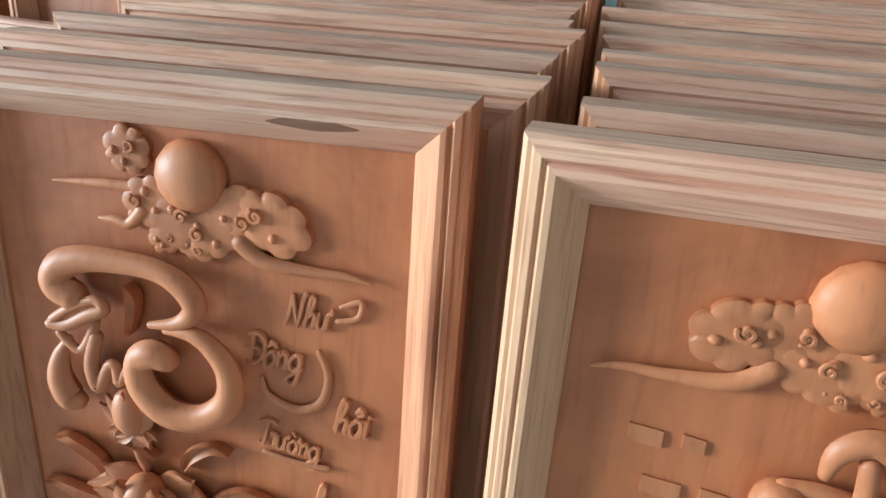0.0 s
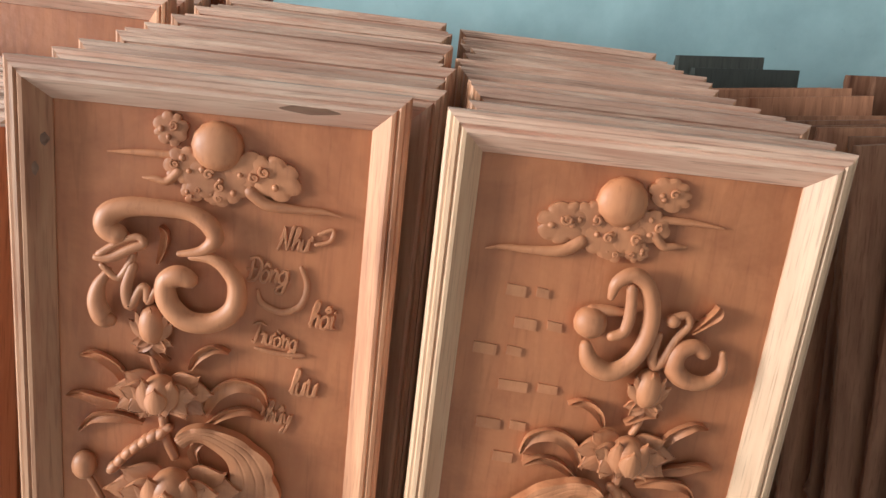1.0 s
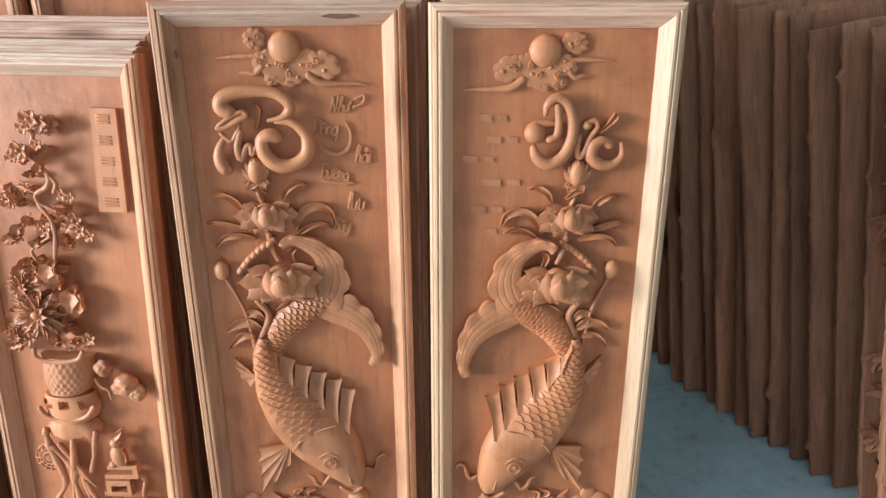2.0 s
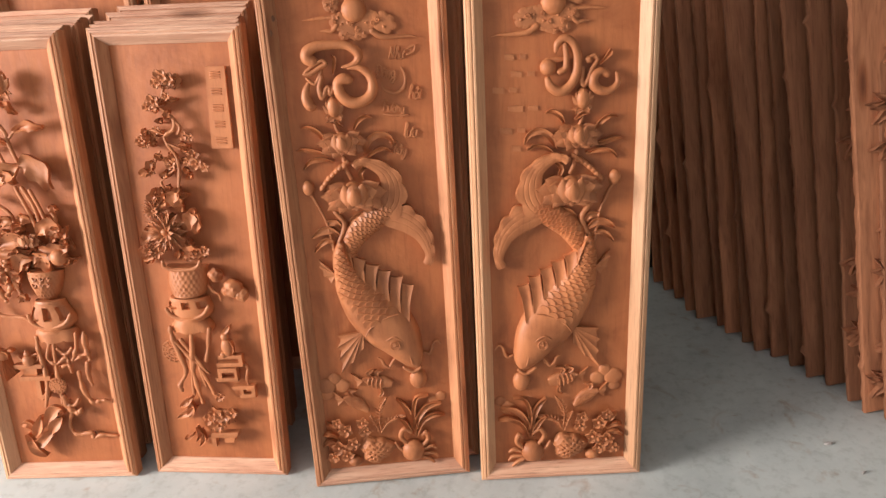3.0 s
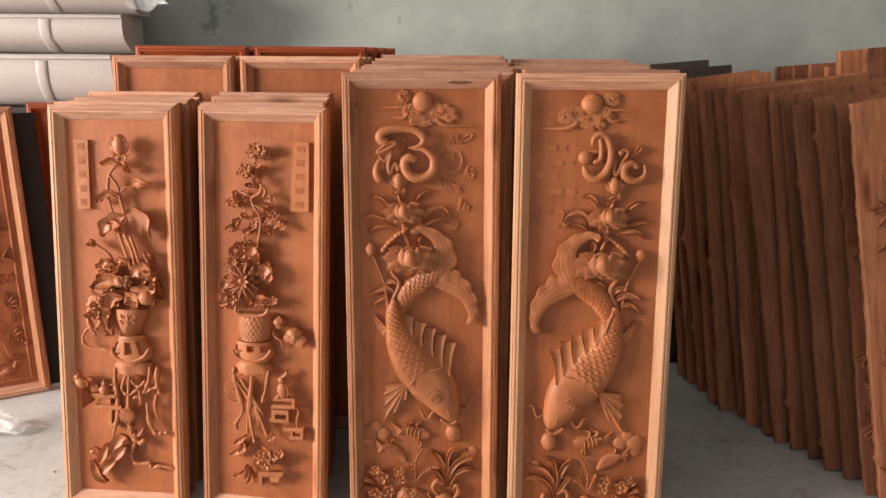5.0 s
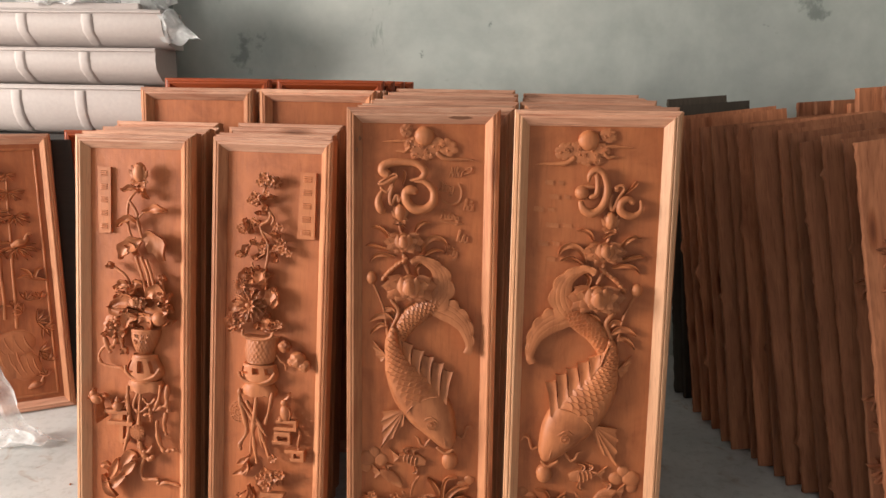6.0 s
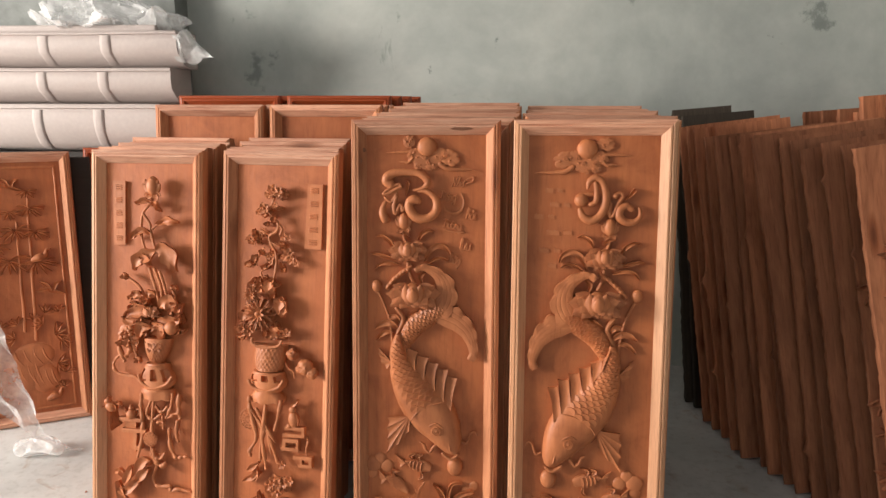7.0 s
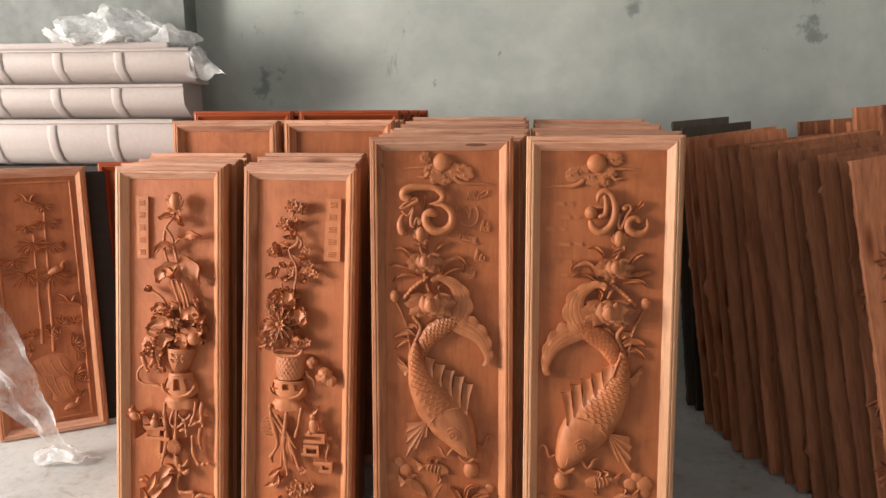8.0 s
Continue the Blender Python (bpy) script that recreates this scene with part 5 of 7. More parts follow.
    c.blade("lotus_leaf", [(0.2497, 0.6465, 0.0033), (0.2441, 0.652, 0.009), (0.2384, 0.6574, 0.0017)], 0.02, 0.01)
    c.blade("lotus_leaf", [(0.1161, 0.6328, 0.0033), (0.1186, 0.6452, 0.0114), (0.121, 0.6575, 0.0017)], 0.016, 0.01)
    c.blade("lotus_leaf", [(0.1486, 0.658, 0.0033), (0.1502, 0.6715, 0.0067), (0.1518, 0.6849, 0.0017)], 0.023, 0.01)
    c.blade("lotus_leaf", [(0.2874, 0.6441, 0.0033), (0.303, 0.6512, 0.0081), (0.3187, 0.6582, 0.0016)], 0.017, 0.01)
    c.blade("lotus_leaf", [(0.2106, 0.6314, 0.0033), (0.1978, 0.6198, 0.0124), (0.185, 0.6081, 0.0017)], 0.021, 0.01)
    c.blade("lotus_leaf", [(0.2269, 0.6324, 0.0033), (0.2307, 0.6428, 0.0122), (0.2344, 0.6532, 0.0017)], 0.016, 0.01)
    c.blade("lotus_leaf", [(0.1739, 0.6328, 0.0033), (0.1815, 0.6416, 0.0086), (0.1891, 0.6504, 0.0017)], 0.023, 0.01)
    c.blade("lotus_leaf", [(0.2742, 0.6477, 0.0033), (0.2881, 0.6531, 0.012), (0.302, 0.6585, 0.0016)], 0.023, 0.01)
    c.blade("lotus_leaf", [(0.1771, 0.6633, 0.0033), (0.1643, 0.6627, 0.0122), (0.1515, 0.662, 0.0017)], 0.017, 0.01)
    c.blade("lotus_leaf", [(0.1132, 0.6464, 0.0033), (0.1097, 0.6348, 0.0075), (0.1063, 0.6232, 0.0017)], 0.027, 0.01)
    c.blade("lotus_leaf", [(0.16, 0.6713, 0.0033), (0.166, 0.6828, 0.0084), (0.1719, 0.6943, 0.0016)], 0.028, 0.01)
    c.blade("lotus_leaf", [(0.1209, 0.6251, 0.0034), (0.1361, 0.6282, 0.0117), (0.1512, 0.6313, 0.0017)], 0.016, 0.01)
    c.blade("lotus_leaf", [(0.145, 0.5995, 0.0034), (0.1521, 0.6094, 0.0119), (0.1592, 0.6193, 0.0017)], 0.026, 0.01)
    c.blade("lotus_leaf", [(0.1141, 0.5934, 0.0034), (0.1198, 0.6097, 0.0129), (0.1256, 0.6259, 0.0017)], 0.026, 0.01)
    c.blade("lotus_leaf", [(0.0971, 0.5984, 0.0034), (0.0949, 0.6067, 0.0098), (0.0926, 0.615, 0.0017)], 0.028, 0.01)
    c.blade("lotus_leaf", [(0.1458, 0.5637, 0.0034), (0.156, 0.5563, 0.0126), (0.1661, 0.5488, 0.0017)], 0.024, 0.01)
    c.blade("lotus_leaf", [(0.1201, 0.6597, 0.0033), (0.1349, 0.667, 0.011), (0.1496, 0.6742, 0.0017)], 0.019, 0.01)
    c.blade("lotus_leaf", [(0.1423, 0.5758, 0.0034), (0.1423, 0.589, 0.0089), (0.1422, 0.6022, 0.0017)], 0.017, 0.01)
    c.blade("lotus_leaf", [(0.1177, 0.6289, 0.0033), (0.1087, 0.6301, 0.0115), (0.0996, 0.6313, 0.0017)], 0.018, 0.01)
    c.lotus("lotus_flower", 0.1975, 0.7119, 0.0328, 0.032, 3)
    c.blob("pomegranate", 0.2708, 0.6623, 0.024, 0.0231, 0.0231, 0.0208, 0)
    c.cloud("foliage_knot", 0.1227, 0.6391, 0.0301, 0.02)
    c.tube("vine", [(0.1254, 0.6556, 0.0067), (0.0996, 0.6311, 0.0067), (0.0874, 0.5979, 0.0067), (0.0987, 0.5643, 0.0068), (0.106, 0.5474, 0.0051)], 0.02, 1.0)
    c.tube("vine", [(0.1291, 0.6473, 0.0067), (0.1391, 0.6058, 0.0067), (0.1492, 0.564, 0.0068), (0.1634, 0.5471, 0.0051)], 0.02, 1.0)
    c.tube("vine", [(0.0967, 0.5727, 0.0051), (0.0722, 0.5476, 0.0043), (0.0696, 0.5222, 0.0043), (0.0923, 0.505, 0.0043), (0.1424, 0.4997, 0.0051), (0.1575, 0.4877, 0.0051)], 0.02, 1.0)
    c.tube("vine", [(0.1103, 0.6144, 0.0067), (0.1263, 0.5893, 0.0067), (0.1122, 0.5642, 0.0068)], 0.02, 1.0)
    c.vase("pot", [(0.2192, 0.6267, 0.0466), (0.2176, 0.6052, 0.0451), (0.2155, 0.5803, 0.0369), (0.2134, 0.5552, 0.027), (0.2138, 0.5468, 0.0203)], 0.036)
    c.vase("stand_bowl", [(0.2171, 0.5467, 0.0371), (0.2146, 0.5299, 0.044), (0.2159, 0.5045, 0.0578), (0.2159, 0.4823, 0.0581), (0.2153, 0.4669, 0.0445), (0.2138, 0.4566, 0.0412)], 0.036)
    c.tube("bowl_rim", [(0.1643, 0.5098, 0.0051), (0.1741, 0.4859, 0.0051), (0.2093, 0.4721, 0.0051), (0.2547, 0.4822, 0.0051), (0.2771, 0.5093, 0.0051)], 0.034, 1.0)
    c.vase("table_top", [(0.2185, 0.4652, 0.0514), (0.2167, 0.4532, 0.0584), (0.2173, 0.4342, 0.0517)], 0.034)
    c.tube("table_leg", [(0.1678, 0.4447, 0.0086), (0.1659, 0.41, 0.0087), (0.1716, 0.3575, 0.0088), (0.1704, 0.3044, 0.0088), (0.1539, 0.2415, 0.0054)], 0.024, 1.0)
    c.tube("table_leg", [(0.2107, 0.436, 0.0086), (0.2051, 0.3751, 0.0087), (0.2032, 0.3045, 0.0088), (0.2022, 0.2507, 0.0071)], 0.024, 1.0)
    c.tube("table_leg", [(0.2742, 0.453, 0.0086), (0.2681, 0.4099, 0.0086), (0.2529, 0.3751, 0.0069)], 0.024, 1.0)
    c.tube("table_leg", [(0.2961, 0.453, 0.0085), (0.2952, 0.4099, 0.0103), (0.3006, 0.3751, 0.0069)], 0.024, 1.0)
    c.tube("table_leg", [(0.2926, 0.3664, 0.0087), (0.2878, 0.3312, 0.0087), (0.2939, 0.3012, 0.0053)], 0.024, 1.0)
    c.tube("table_leg", [(0.2633, 0.34, 0.007), (0.2657, 0.2957, 0.0088), (0.2854, 0.2511, 0.0089), (0.3117, 0.2548, 0.0071), (0.3319, 0.2513, 0.0053)], 0.024, 1.0)
    c.tube("table_leg", [(0.1992, 0.4274, 0.0069), (0.1858, 0.3839, 0.007), (0.2072, 0.3663, 0.007), (0.2354, 0.3839, 0.0069), (0.2414, 0.3664, 0.0052)], 0.024, 1.0)
    c.tube("table_leg", [(0.2171, 0.41, 0.0069), (0.2367, 0.3926, 0.0069), (0.2562, 0.4099, 0.0069)], 0.024, 1.0)
    c.tube("table_leg", [(0.2231, 0.3576, 0.007), (0.2407, 0.3611, 0.007), (0.2428, 0.34, 0.0052)], 0.024, 1.0)
    c.tube("table_leg", [(0.2598, 0.3751, 0.0069), (0.2822, 0.3891, 0.0069), (0.2996, 0.3925, 0.0052)], 0.024, 1.0)
    c.round_weave("round_seal", 0.2015, 0.3045, 0.0212, 0.03)
    c.blob("round_seal", 0.2015, 0.3045, 0.024, 0.0194, 0.0194, 0.0078, 0)
    c.blob("teapot", 0.1335, 0.3786, 0.024, 0.0175, 0.0175, 0.0158, 0)
    c.blob("teapot", 0.1331, 0.3979, 0.026, 0.0087, 0.0087, 0.0078, 0)
    c.blob("teapot", 0.1328, 0.4066, 0.028, 0.0043, 0.0043, 0.0039, 0)
    c.tube("teapot", [(0.118, 0.3786, 0.0044), (0.1106, 0.3856, 0.0035), (0.1071, 0.3961, 0.0028)], 0.024, 1.0)
    c.tube("teapot", [(0.146, 0.3926, 0.0028), (0.1603, 0.3961, 0.0031), (0.1599, 0.3821, 0.0031), (0.1462, 0.3716, 0.0028)], 0.024, 1.0)
    c.tube("pot_flower", [(0.1986, 0.612, 0.0025), (0.2043, 0.6036, 0.0033), (0.2087, 0.6102, 0.002)], 0.04, 1.0)
    c.tube("pot_flower", [(0.1961, 0.5954, 0.0025), (0.2018, 0.587, 0.0034), (0.2061, 0.5937, 0.002)], 0.04, 1.0)
    c.tube("pot_flower", [(0.2186, 0.6118, 0.0025), (0.2223, 0.6035, 0.0033), (0.2267, 0.6101, 0.002)], 0.04, 1.0)
    c.tube("pot_flower", [(0.2161, 0.5952, 0.0025), (0.2198, 0.5869, 0.0034), (0.2242, 0.5935, 0.002)], 0.04, 1.0)
    c.tube("pot_flower", [(0.2385, 0.6117, 0.0025), (0.2403, 0.6034, 0.0033), (0.2446, 0.61, 0.002)], 0.04, 1.0)
    c.tube("pot_flower", [(0.2361, 0.5951, 0.0025), (0.2378, 0.5868, 0.0033), (0.2422, 0.5934, 0.002)], 0.04, 1.0)
    c.slab_box("shelf", [(0.0905, 0.3681), (0.1697, 0.3681), (0.1678, 0.3558), (0.0885, 0.3557)], 0.03)
    c.slab_box("shelf", [(0.111, 0.3557), (0.1472, 0.3558), (0.1453, 0.3328), (0.109, 0.3327)], 0.02)
    c.slab_box("shelf", [(0.1021, 0.3327), (0.185, 0.3328), (0.1832, 0.3204), (0.1001, 0.3203)], 0.03)
    c.slab_box("shelf", [(0.14, 0.3203), (0.1521, 0.3204), (0.1497, 0.2595), (0.1371, 0.2685)], 0.026)
    c.slab_box("shelf", [(0.1452, 0.2757), (0.1666, 0.2794), (0.1644, 0.265), (0.1467, 0.2631)], 0.026)
    c.blob("rooster", 0.0646, 0.3997, 0.026, 0.021, 0.0168, 0.0168, -25)
    c.blob("rooster", 0.0537, 0.4172, 0.028, 0.0122, 0.0122, 0.011, 0)
    c.blob("rooster", 0.0431, 0.4049, 0.028, 0.007, 0.007, 0.0056, 0)
    c.blade("rooster_plume", [(0.0477, 0.4224, 0.0035), (0.0561, 0.4311, 0.0052), (0.0641, 0.4276, 0.0017)], 0.034, 0.004)
    c.blade("rooster_plume", [(0.0629, 0.4102, 0.0035), (0.079, 0.4032, 0.0105), (0.087, 0.3892, 0.0035)], 0.034, 0.005)
    c.blade("rooster_plume", [(0.0657, 0.3857, 0.0026), (0.068, 0.3575, 0.0062), (0.0656, 0.322, 0.0018)], 0.028, 0.006)
    c.blade("rooster_plume", [(0.0692, 0.3857, 0.0026), (0.0732, 0.3575, 0.0062), (0.0735, 0.3273, 0.0018)], 0.028, 0.006)
    c.blade("rooster_plume", [(0.0726, 0.3856, 0.0026), (0.0784, 0.3575, 0.0062), (0.0813, 0.3327, 0.0018)], 0.028, 0.006)
    c.blade("rooster_plume", [(0.0761, 0.3856, 0.0026), (0.0836, 0.3575, 0.0062), (0.0891, 0.338, 0.0018)], 0.028, 0.006)
    c.blade("rooster_plume", [(0.0795, 0.3856, 0.0026), (0.0888, 0.3575, 0.0062), (0.0969, 0.3433, 0.0018)], 0.028, 0.006)
    c.blade("rooster_plume", [(0.0491, 0.4102, 0.007), (0.0404, 0.3997, 0.0053), (0.0323, 0.3927, 0.0018)], 0.026, 0.008)
    c.blade("rooster_plume", [(0.0767, 0.4102, 0.007), (0.091, 0.4136, 0.0087), (0.1002, 0.4066, 0.0035)], 0.026, 0.008)
    c.blade("foot_leaf", [(0.0849, 0.1588, 0.0055), (0.0946, 0.1311, 0.0128), (0.1068, 0.107, 0.0128), (0.1271, 0.0885, 0.0037)], 0.024, 0.01)
    c.blade("foot_leaf", [(0.084, 0.131, 0.0055), (0.1195, 0.1313, 0.0146), (0.1502, 0.1593, 0.0109)], 0.024, 0.01)
    c.blade("foot_leaf", [(0.0751, 0.1863, 0.0036), (0.0937, 0.192, 0.0109), (0.109, 0.1774, 0.0073)], 0.024, 0.01)
    c.blade("foot_leaf", [(0.1046, 0.1497, 0.0055), (0.1236, 0.1812, 0.0145), (0.1317, 0.2105, 0.0054)], 0.024, 0.01)
    c.blade("foot_leaf", [(0.1502, 0.1593, 0.0054), (0.1719, 0.187, 0.0162), (0.1904, 0.2054, 0.0054)], 0.024, 0.01)
    c.blade("foot_leaf", [(0.1407, 0.1776, 0.0054), (0.1686, 0.2234, 0.0179), (0.1909, 0.2326, 0.0107), (0.1992, 0.2182, 0.0036)], 0.024, 0.01)
    c.tube("vine", [(0.2161, 0.2508, 0.0053), (0.2174, 0.2237, 0.0054), (0.2038, 0.1781, 0.0054), (0.2171, 0.1488, 0.0054), (0.2595, 0.1509, 0.0054), (0.2642, 0.1344, 0.0054), (0.2882, 0.1438, 0.0054), (0.3311, 0.1386, 0.0036)], 0.014, 1.0)
    c.tube("vine", [(0.2066, 0.2687, 0.0071), (0.214, 0.2363, 0.0071), (0.2375, 0.2184, 0.0071), (0.2495, 0.2293, 0.0053)], 0.022, 1.0)
    c.tube("vine", [(0.2166, 0.2418, 0.0071), (0.2339, 0.2419, 0.0071), (0.2469, 0.2599, 0.0053)], 0.022, 1.0)


def carve_chrysanthemum_vase(c):
    c.plaque("plaque", [(0.2793, 1.122), (0.3274, 1.1215), (0.3271, 0.9266), (0.2729, 0.9264)], 0.01, 5)
    c.blossom("blossom", 0.1783, 1.1018, 0.0207, 0.034)
    c.blossom("blossom", 0.196, 1.096, 0.0177, 0.034)
    c.blossom("blossom", 0.1644, 1.0877, 0.0149, 0.034)
    c.blossom("blossom", 0.1502, 1.0448, 0.0195, 0.034)
    c.blossom("blossom", 0.1348, 1.0333, 0.0136, 0.034)
    c.blossom("blossom", 0.1855, 1.0562, 0.0119, 0.034)
    c.lotus("peony", 0.1865, 1.0932, 0.0332, 0.0192, 31)
    c.lotus("peony", 0.1468, 1.0419, 0.0218, 0.0160, 32)
    c.tube("branch", [(0.1787, 1.0777, 0.0045), (0.1732, 1.0562, 0.0052), (0.1615, 1.0347, 0.0045), (0.1811, 1.0158, 0.0045), (0.1947, 0.9983, 0.006), (0.1893, 0.9764, 0.0061), (0.1658, 0.9616, 0.0061), (0.1712, 0.9394, 0.0061), (0.1884, 0.9097, 0.0062), (0.1907, 0.8721, 0.0062), (0.1835, 0.834, 0.0063)], 0.028, 1.0)
    c.tube("branch", [(0.1947, 0.9983, 0.0045), (0.2072, 0.9837, 0.0045), (0.2006, 0.9661, 0.0046)], 0.028, 1.0)
    c.tube("branch", [(0.1689, 0.9616, 0.0046), (0.136, 0.9763, 0.0046), (0.1065, 0.966, 0.0046)], 0.028, 1.0)
    c.tube("branch", [(0.1731, 0.9424, 0.0046), (0.197, 0.9321, 0.0046), (0.2237, 0.9173, 0.0046)], 0.028, 1.0)
    c.tube("branch", [(0.1804, 0.8796, 0.0047), (0.1581, 0.8642, 0.0047), (0.1405, 0.8489, 0.0047), (0.1507, 0.826, 0.0047)], 0.028, 1.0)
    c.tube("branch", [(0.149, 0.9244, 0.0046), (0.1362, 0.9094, 0.0046), (0.1283, 0.8822, 0.0047)], 0.028, 1.0)
    c.blossom("blossom", 0.1015, 0.9511, 0.0154, 0.026)
    c.blossom("blossom", 0.1191, 0.966, 0.0153, 0.026)
    c.blossom("blossom", 0.1345, 0.963, 0.0138, 0.026)
    c.blossom("blossom", 0.1131, 0.9422, 0.0123, 0.026)
    c.blossom("blossom", 0.1455, 0.9763, 0.0122, 0.026)
    c.blossom("blossom", 0.2127, 0.9617, 0.0137, 0.026)
    c.blossom("blossom", 0.2278, 0.9573, 0.0121, 0.026)
    c.blossom("blossom", 0.2311, 0.9129, 0.0184, 0.026)
    c.blossom("blossom", 0.2368, 0.892, 0.0169, 0.026)
    c.blossom("blossom", 0.2548, 0.8831, 0.0138, 0.026)
    c.blossom("blossom", 0.2139, 0.8978, 0.0123, 0.026)
    c.blossom("blossom", 0.1706, 0.8916, 0.0155, 0.026)
    c.blossom("blossom", 0.1164, 0.8761, 0.0141, 0.026)
    c.blossom("blossom", 0.1623, 0.902, 0.0124, 0.026)
    c.leaf5("vine_leaf", [(0.1164, 0.8761, 0.0031), (0.1001, 0.8729, 0.011), (0.0881, 0.8667, 0.0016)], 0.028)
    c.leaf5("vine_leaf", [(0.1306, 0.9019, 0.0031), (0.1198, 0.8912, 0.0109), (0.1143, 0.8715, 0.0031)], 0.028)
    c.leaf5("vine_leaf", [(0.1611, 0.8338, 0.0047), (0.1709, 0.8062, 0.0189), (0.1866, 0.7879, 0.0047)], 0.028)
    c.leaf5("vine_leaf", [(0.1835, 0.834, 0.0047), (0.1649, 0.8092, 0.0158), (0.1528, 0.7874, 0.0048)], 0.028)
    c.leaf5("vine_leaf", [(0.1227, 0.8334, 0.0032), (0.113, 0.8055, 0.0143), (0.1229, 0.7792, 0.0048)], 0.028)
    c.leaf5("vine_leaf", [(0.153, 0.8183, 0.0047), (0.1317, 0.7995, 0.0159), (0.1173, 0.7869, 0.0048)], 0.028)
    c.leaf5("vine_leaf", [(0.1962, 0.7725, 0.0048), (0.2098, 0.7493, 0.0223), (0.2162, 0.7164, 0.0048)], 0.028)
    c.leaf5("vine_leaf", [(0.213, 0.7805, 0.0047), (0.2039, 0.7539, 0.0191), (0.1845, 0.7222, 0.0048)], 0.028)
    c.leaf5("vine_leaf", [(0.1068, 0.7239, 0.0049), (0.0856, 0.7108, 0.0163), (0.0742, 0.6978, 0.0033)], 0.028)
    c.leaf5("vine_leaf", [(0.1758, 0.6855, 0.0049), (0.1986, 0.67, 0.0162), (0.2303, 0.6627, 0.0048)], 0.028)
    c.leaf5("vine_leaf", [(0.0774, 0.6835, 0.0049), (0.0672, 0.6671, 0.0132), (0.0752, 0.6511, 0.0033)], 0.028)
    c.leaf5("vine_leaf", [(0.1012, 0.6759, 0.0049), (0.0795, 0.6593, 0.0148), (0.0647, 0.646, 0.0033)], 0.028)
    c.leaf5("vine_leaf", [(0.177, 1.0026, 0.003), (0.1815, 1.0134, 0.0094), (0.1861, 1.0243, 0.0015)], 0.029)
    c.leaf5("vine_leaf", [(0.1357, 1.0227, 0.003), (0.146, 1.0262, 0.0101), (0.1563, 1.0296, 0.0015)], 0.014)
    c.leaf5("vine_leaf", [(0.1697, 1.0385, 0.003), (0.1603, 1.0411, 0.0061), (0.1509, 1.0436, 0.0015)], 0.016)
    c.leaf5("vine_leaf", [(0.1503, 0.9898, 0.003), (0.1519, 0.9972, 0.0097), (0.1535, 1.0045, 0.0015)], 0.014)
    c.leaf5("vine_leaf", [(0.1815, 1.0471, 0.003), (0.1931, 1.0469, 0.0069), (0.2047, 1.0467, 0.0015)], 0.016)
    c.leaf5("vine_leaf", [(0.2238, 0.9388, 0.003), (0.2197, 0.9275, 0.0086), (0.2155, 0.9161, 0.0015)], 0.024)
    c.leaf5("vine_leaf", [(0.1318, 0.9349, 0.0031), (0.1285, 0.9458, 0.0103), (0.1252, 0.9567, 0.0015)], 0.017)
    c.leaf5("vine_leaf", [(0.1549, 0.9751, 0.003), (0.1588, 0.9696, 0.0075), (0.1627, 0.9641, 0.0015)], 0.023)
    c.leaf5("vine_leaf", [(0.1095, 0.9486, 0.0031), (0.104, 0.9415, 0.01), (0.0985, 0.9343, 0.0015)], 0.021)
    c.leaf5("vine_leaf", [(0.1477, 0.9589, 0.0031), (0.1464, 0.9655, 0.0106), (0.145, 0.9722, 0.0015)], 0.012)
    c.leaf5("vine_leaf", [(0.1967, 0.9401, 0.0031), (0.2079, 0.9389, 0.0078), (0.219, 0.9378, 0.0015)], 0.022)
    c.leaf5("vine_leaf", [(0.1141, 0.9813, 0.0031), (0.118, 0.9708, 0.007), (0.122, 0.9603, 0.0015)], 0.026)
    c.leaf5("vine_leaf", [(0.2173, 0.9351, 0.0031), (0.2115, 0.9281, 0.0085), (0.2058, 0.9209, 0.0015)], 0.026)
    c.leaf5("vine_leaf", [(0.1215, 0.9449, 0.0031), (0.1262, 0.9556, 0.0063), (0.1309, 0.9663, 0.0015)], 0.029)
    c.leaf5("vine_leaf", [(0.1529, 0.904, 0.0031), (0.1444, 0.9114, 0.0078), (0.1358, 0.9188, 0.0015)], 0.029)
    c.leaf5("vine_leaf", [(0.1997, 0.906, 0.0031), (0.1957, 0.899, 0.0065), (0.1916, 0.8919, 0.0015)], 0.015)
    c.leaf5("vine_leaf", [(0.2102, 0.8649, 0.0031), (0.2135, 0.8589, 0.0108), (0.2167, 0.8529, 0.0016)], 0.022)
    c.leaf5("vine_leaf", [(0.1859, 0.9104, 0.0031), (0.1769, 0.9165, 0.0083), (0.1679, 0.9226, 0.0015)], 0.02)
    c.leaf5("vine_leaf", [(0.1453, 0.8692, 0.0031), (0.1548, 0.8674, 0.0102), (0.1643, 0.8655, 0.0016)], 0.014)
    c.leaf5("vine_leaf", [(0.2148, 0.8677, 0.0031), (0.2078, 0.8757, 0.0067), (0.2008, 0.8836, 0.0015)], 0.02)
    c.leaf5("vine_leaf", [(0.1555, 0.8736, 0.0031), (0.1518, 0.8647, 0.0109), (0.1482, 0.8558, 0.0016)], 0.027)
    c.leaf5("vine_leaf", [(0.2428, 0.8978, 0.0031), (0.2317, 0.8969, 0.0084), (0.2206, 0.8961, 0.0015)], 0.017)
    c.leaf5("vine_leaf", [(0.1863, 0.9158, 0.0031), (0.1764, 0.9075, 0.0106), (0.1665, 0.8991, 0.0015)], 0.023)
    c.leaf5("vine_leaf", [(0.152, 0.8384, 0.0031), (0.1589, 0.834, 0.01), (0.1658, 0.8297, 0.0016)], 0.028)
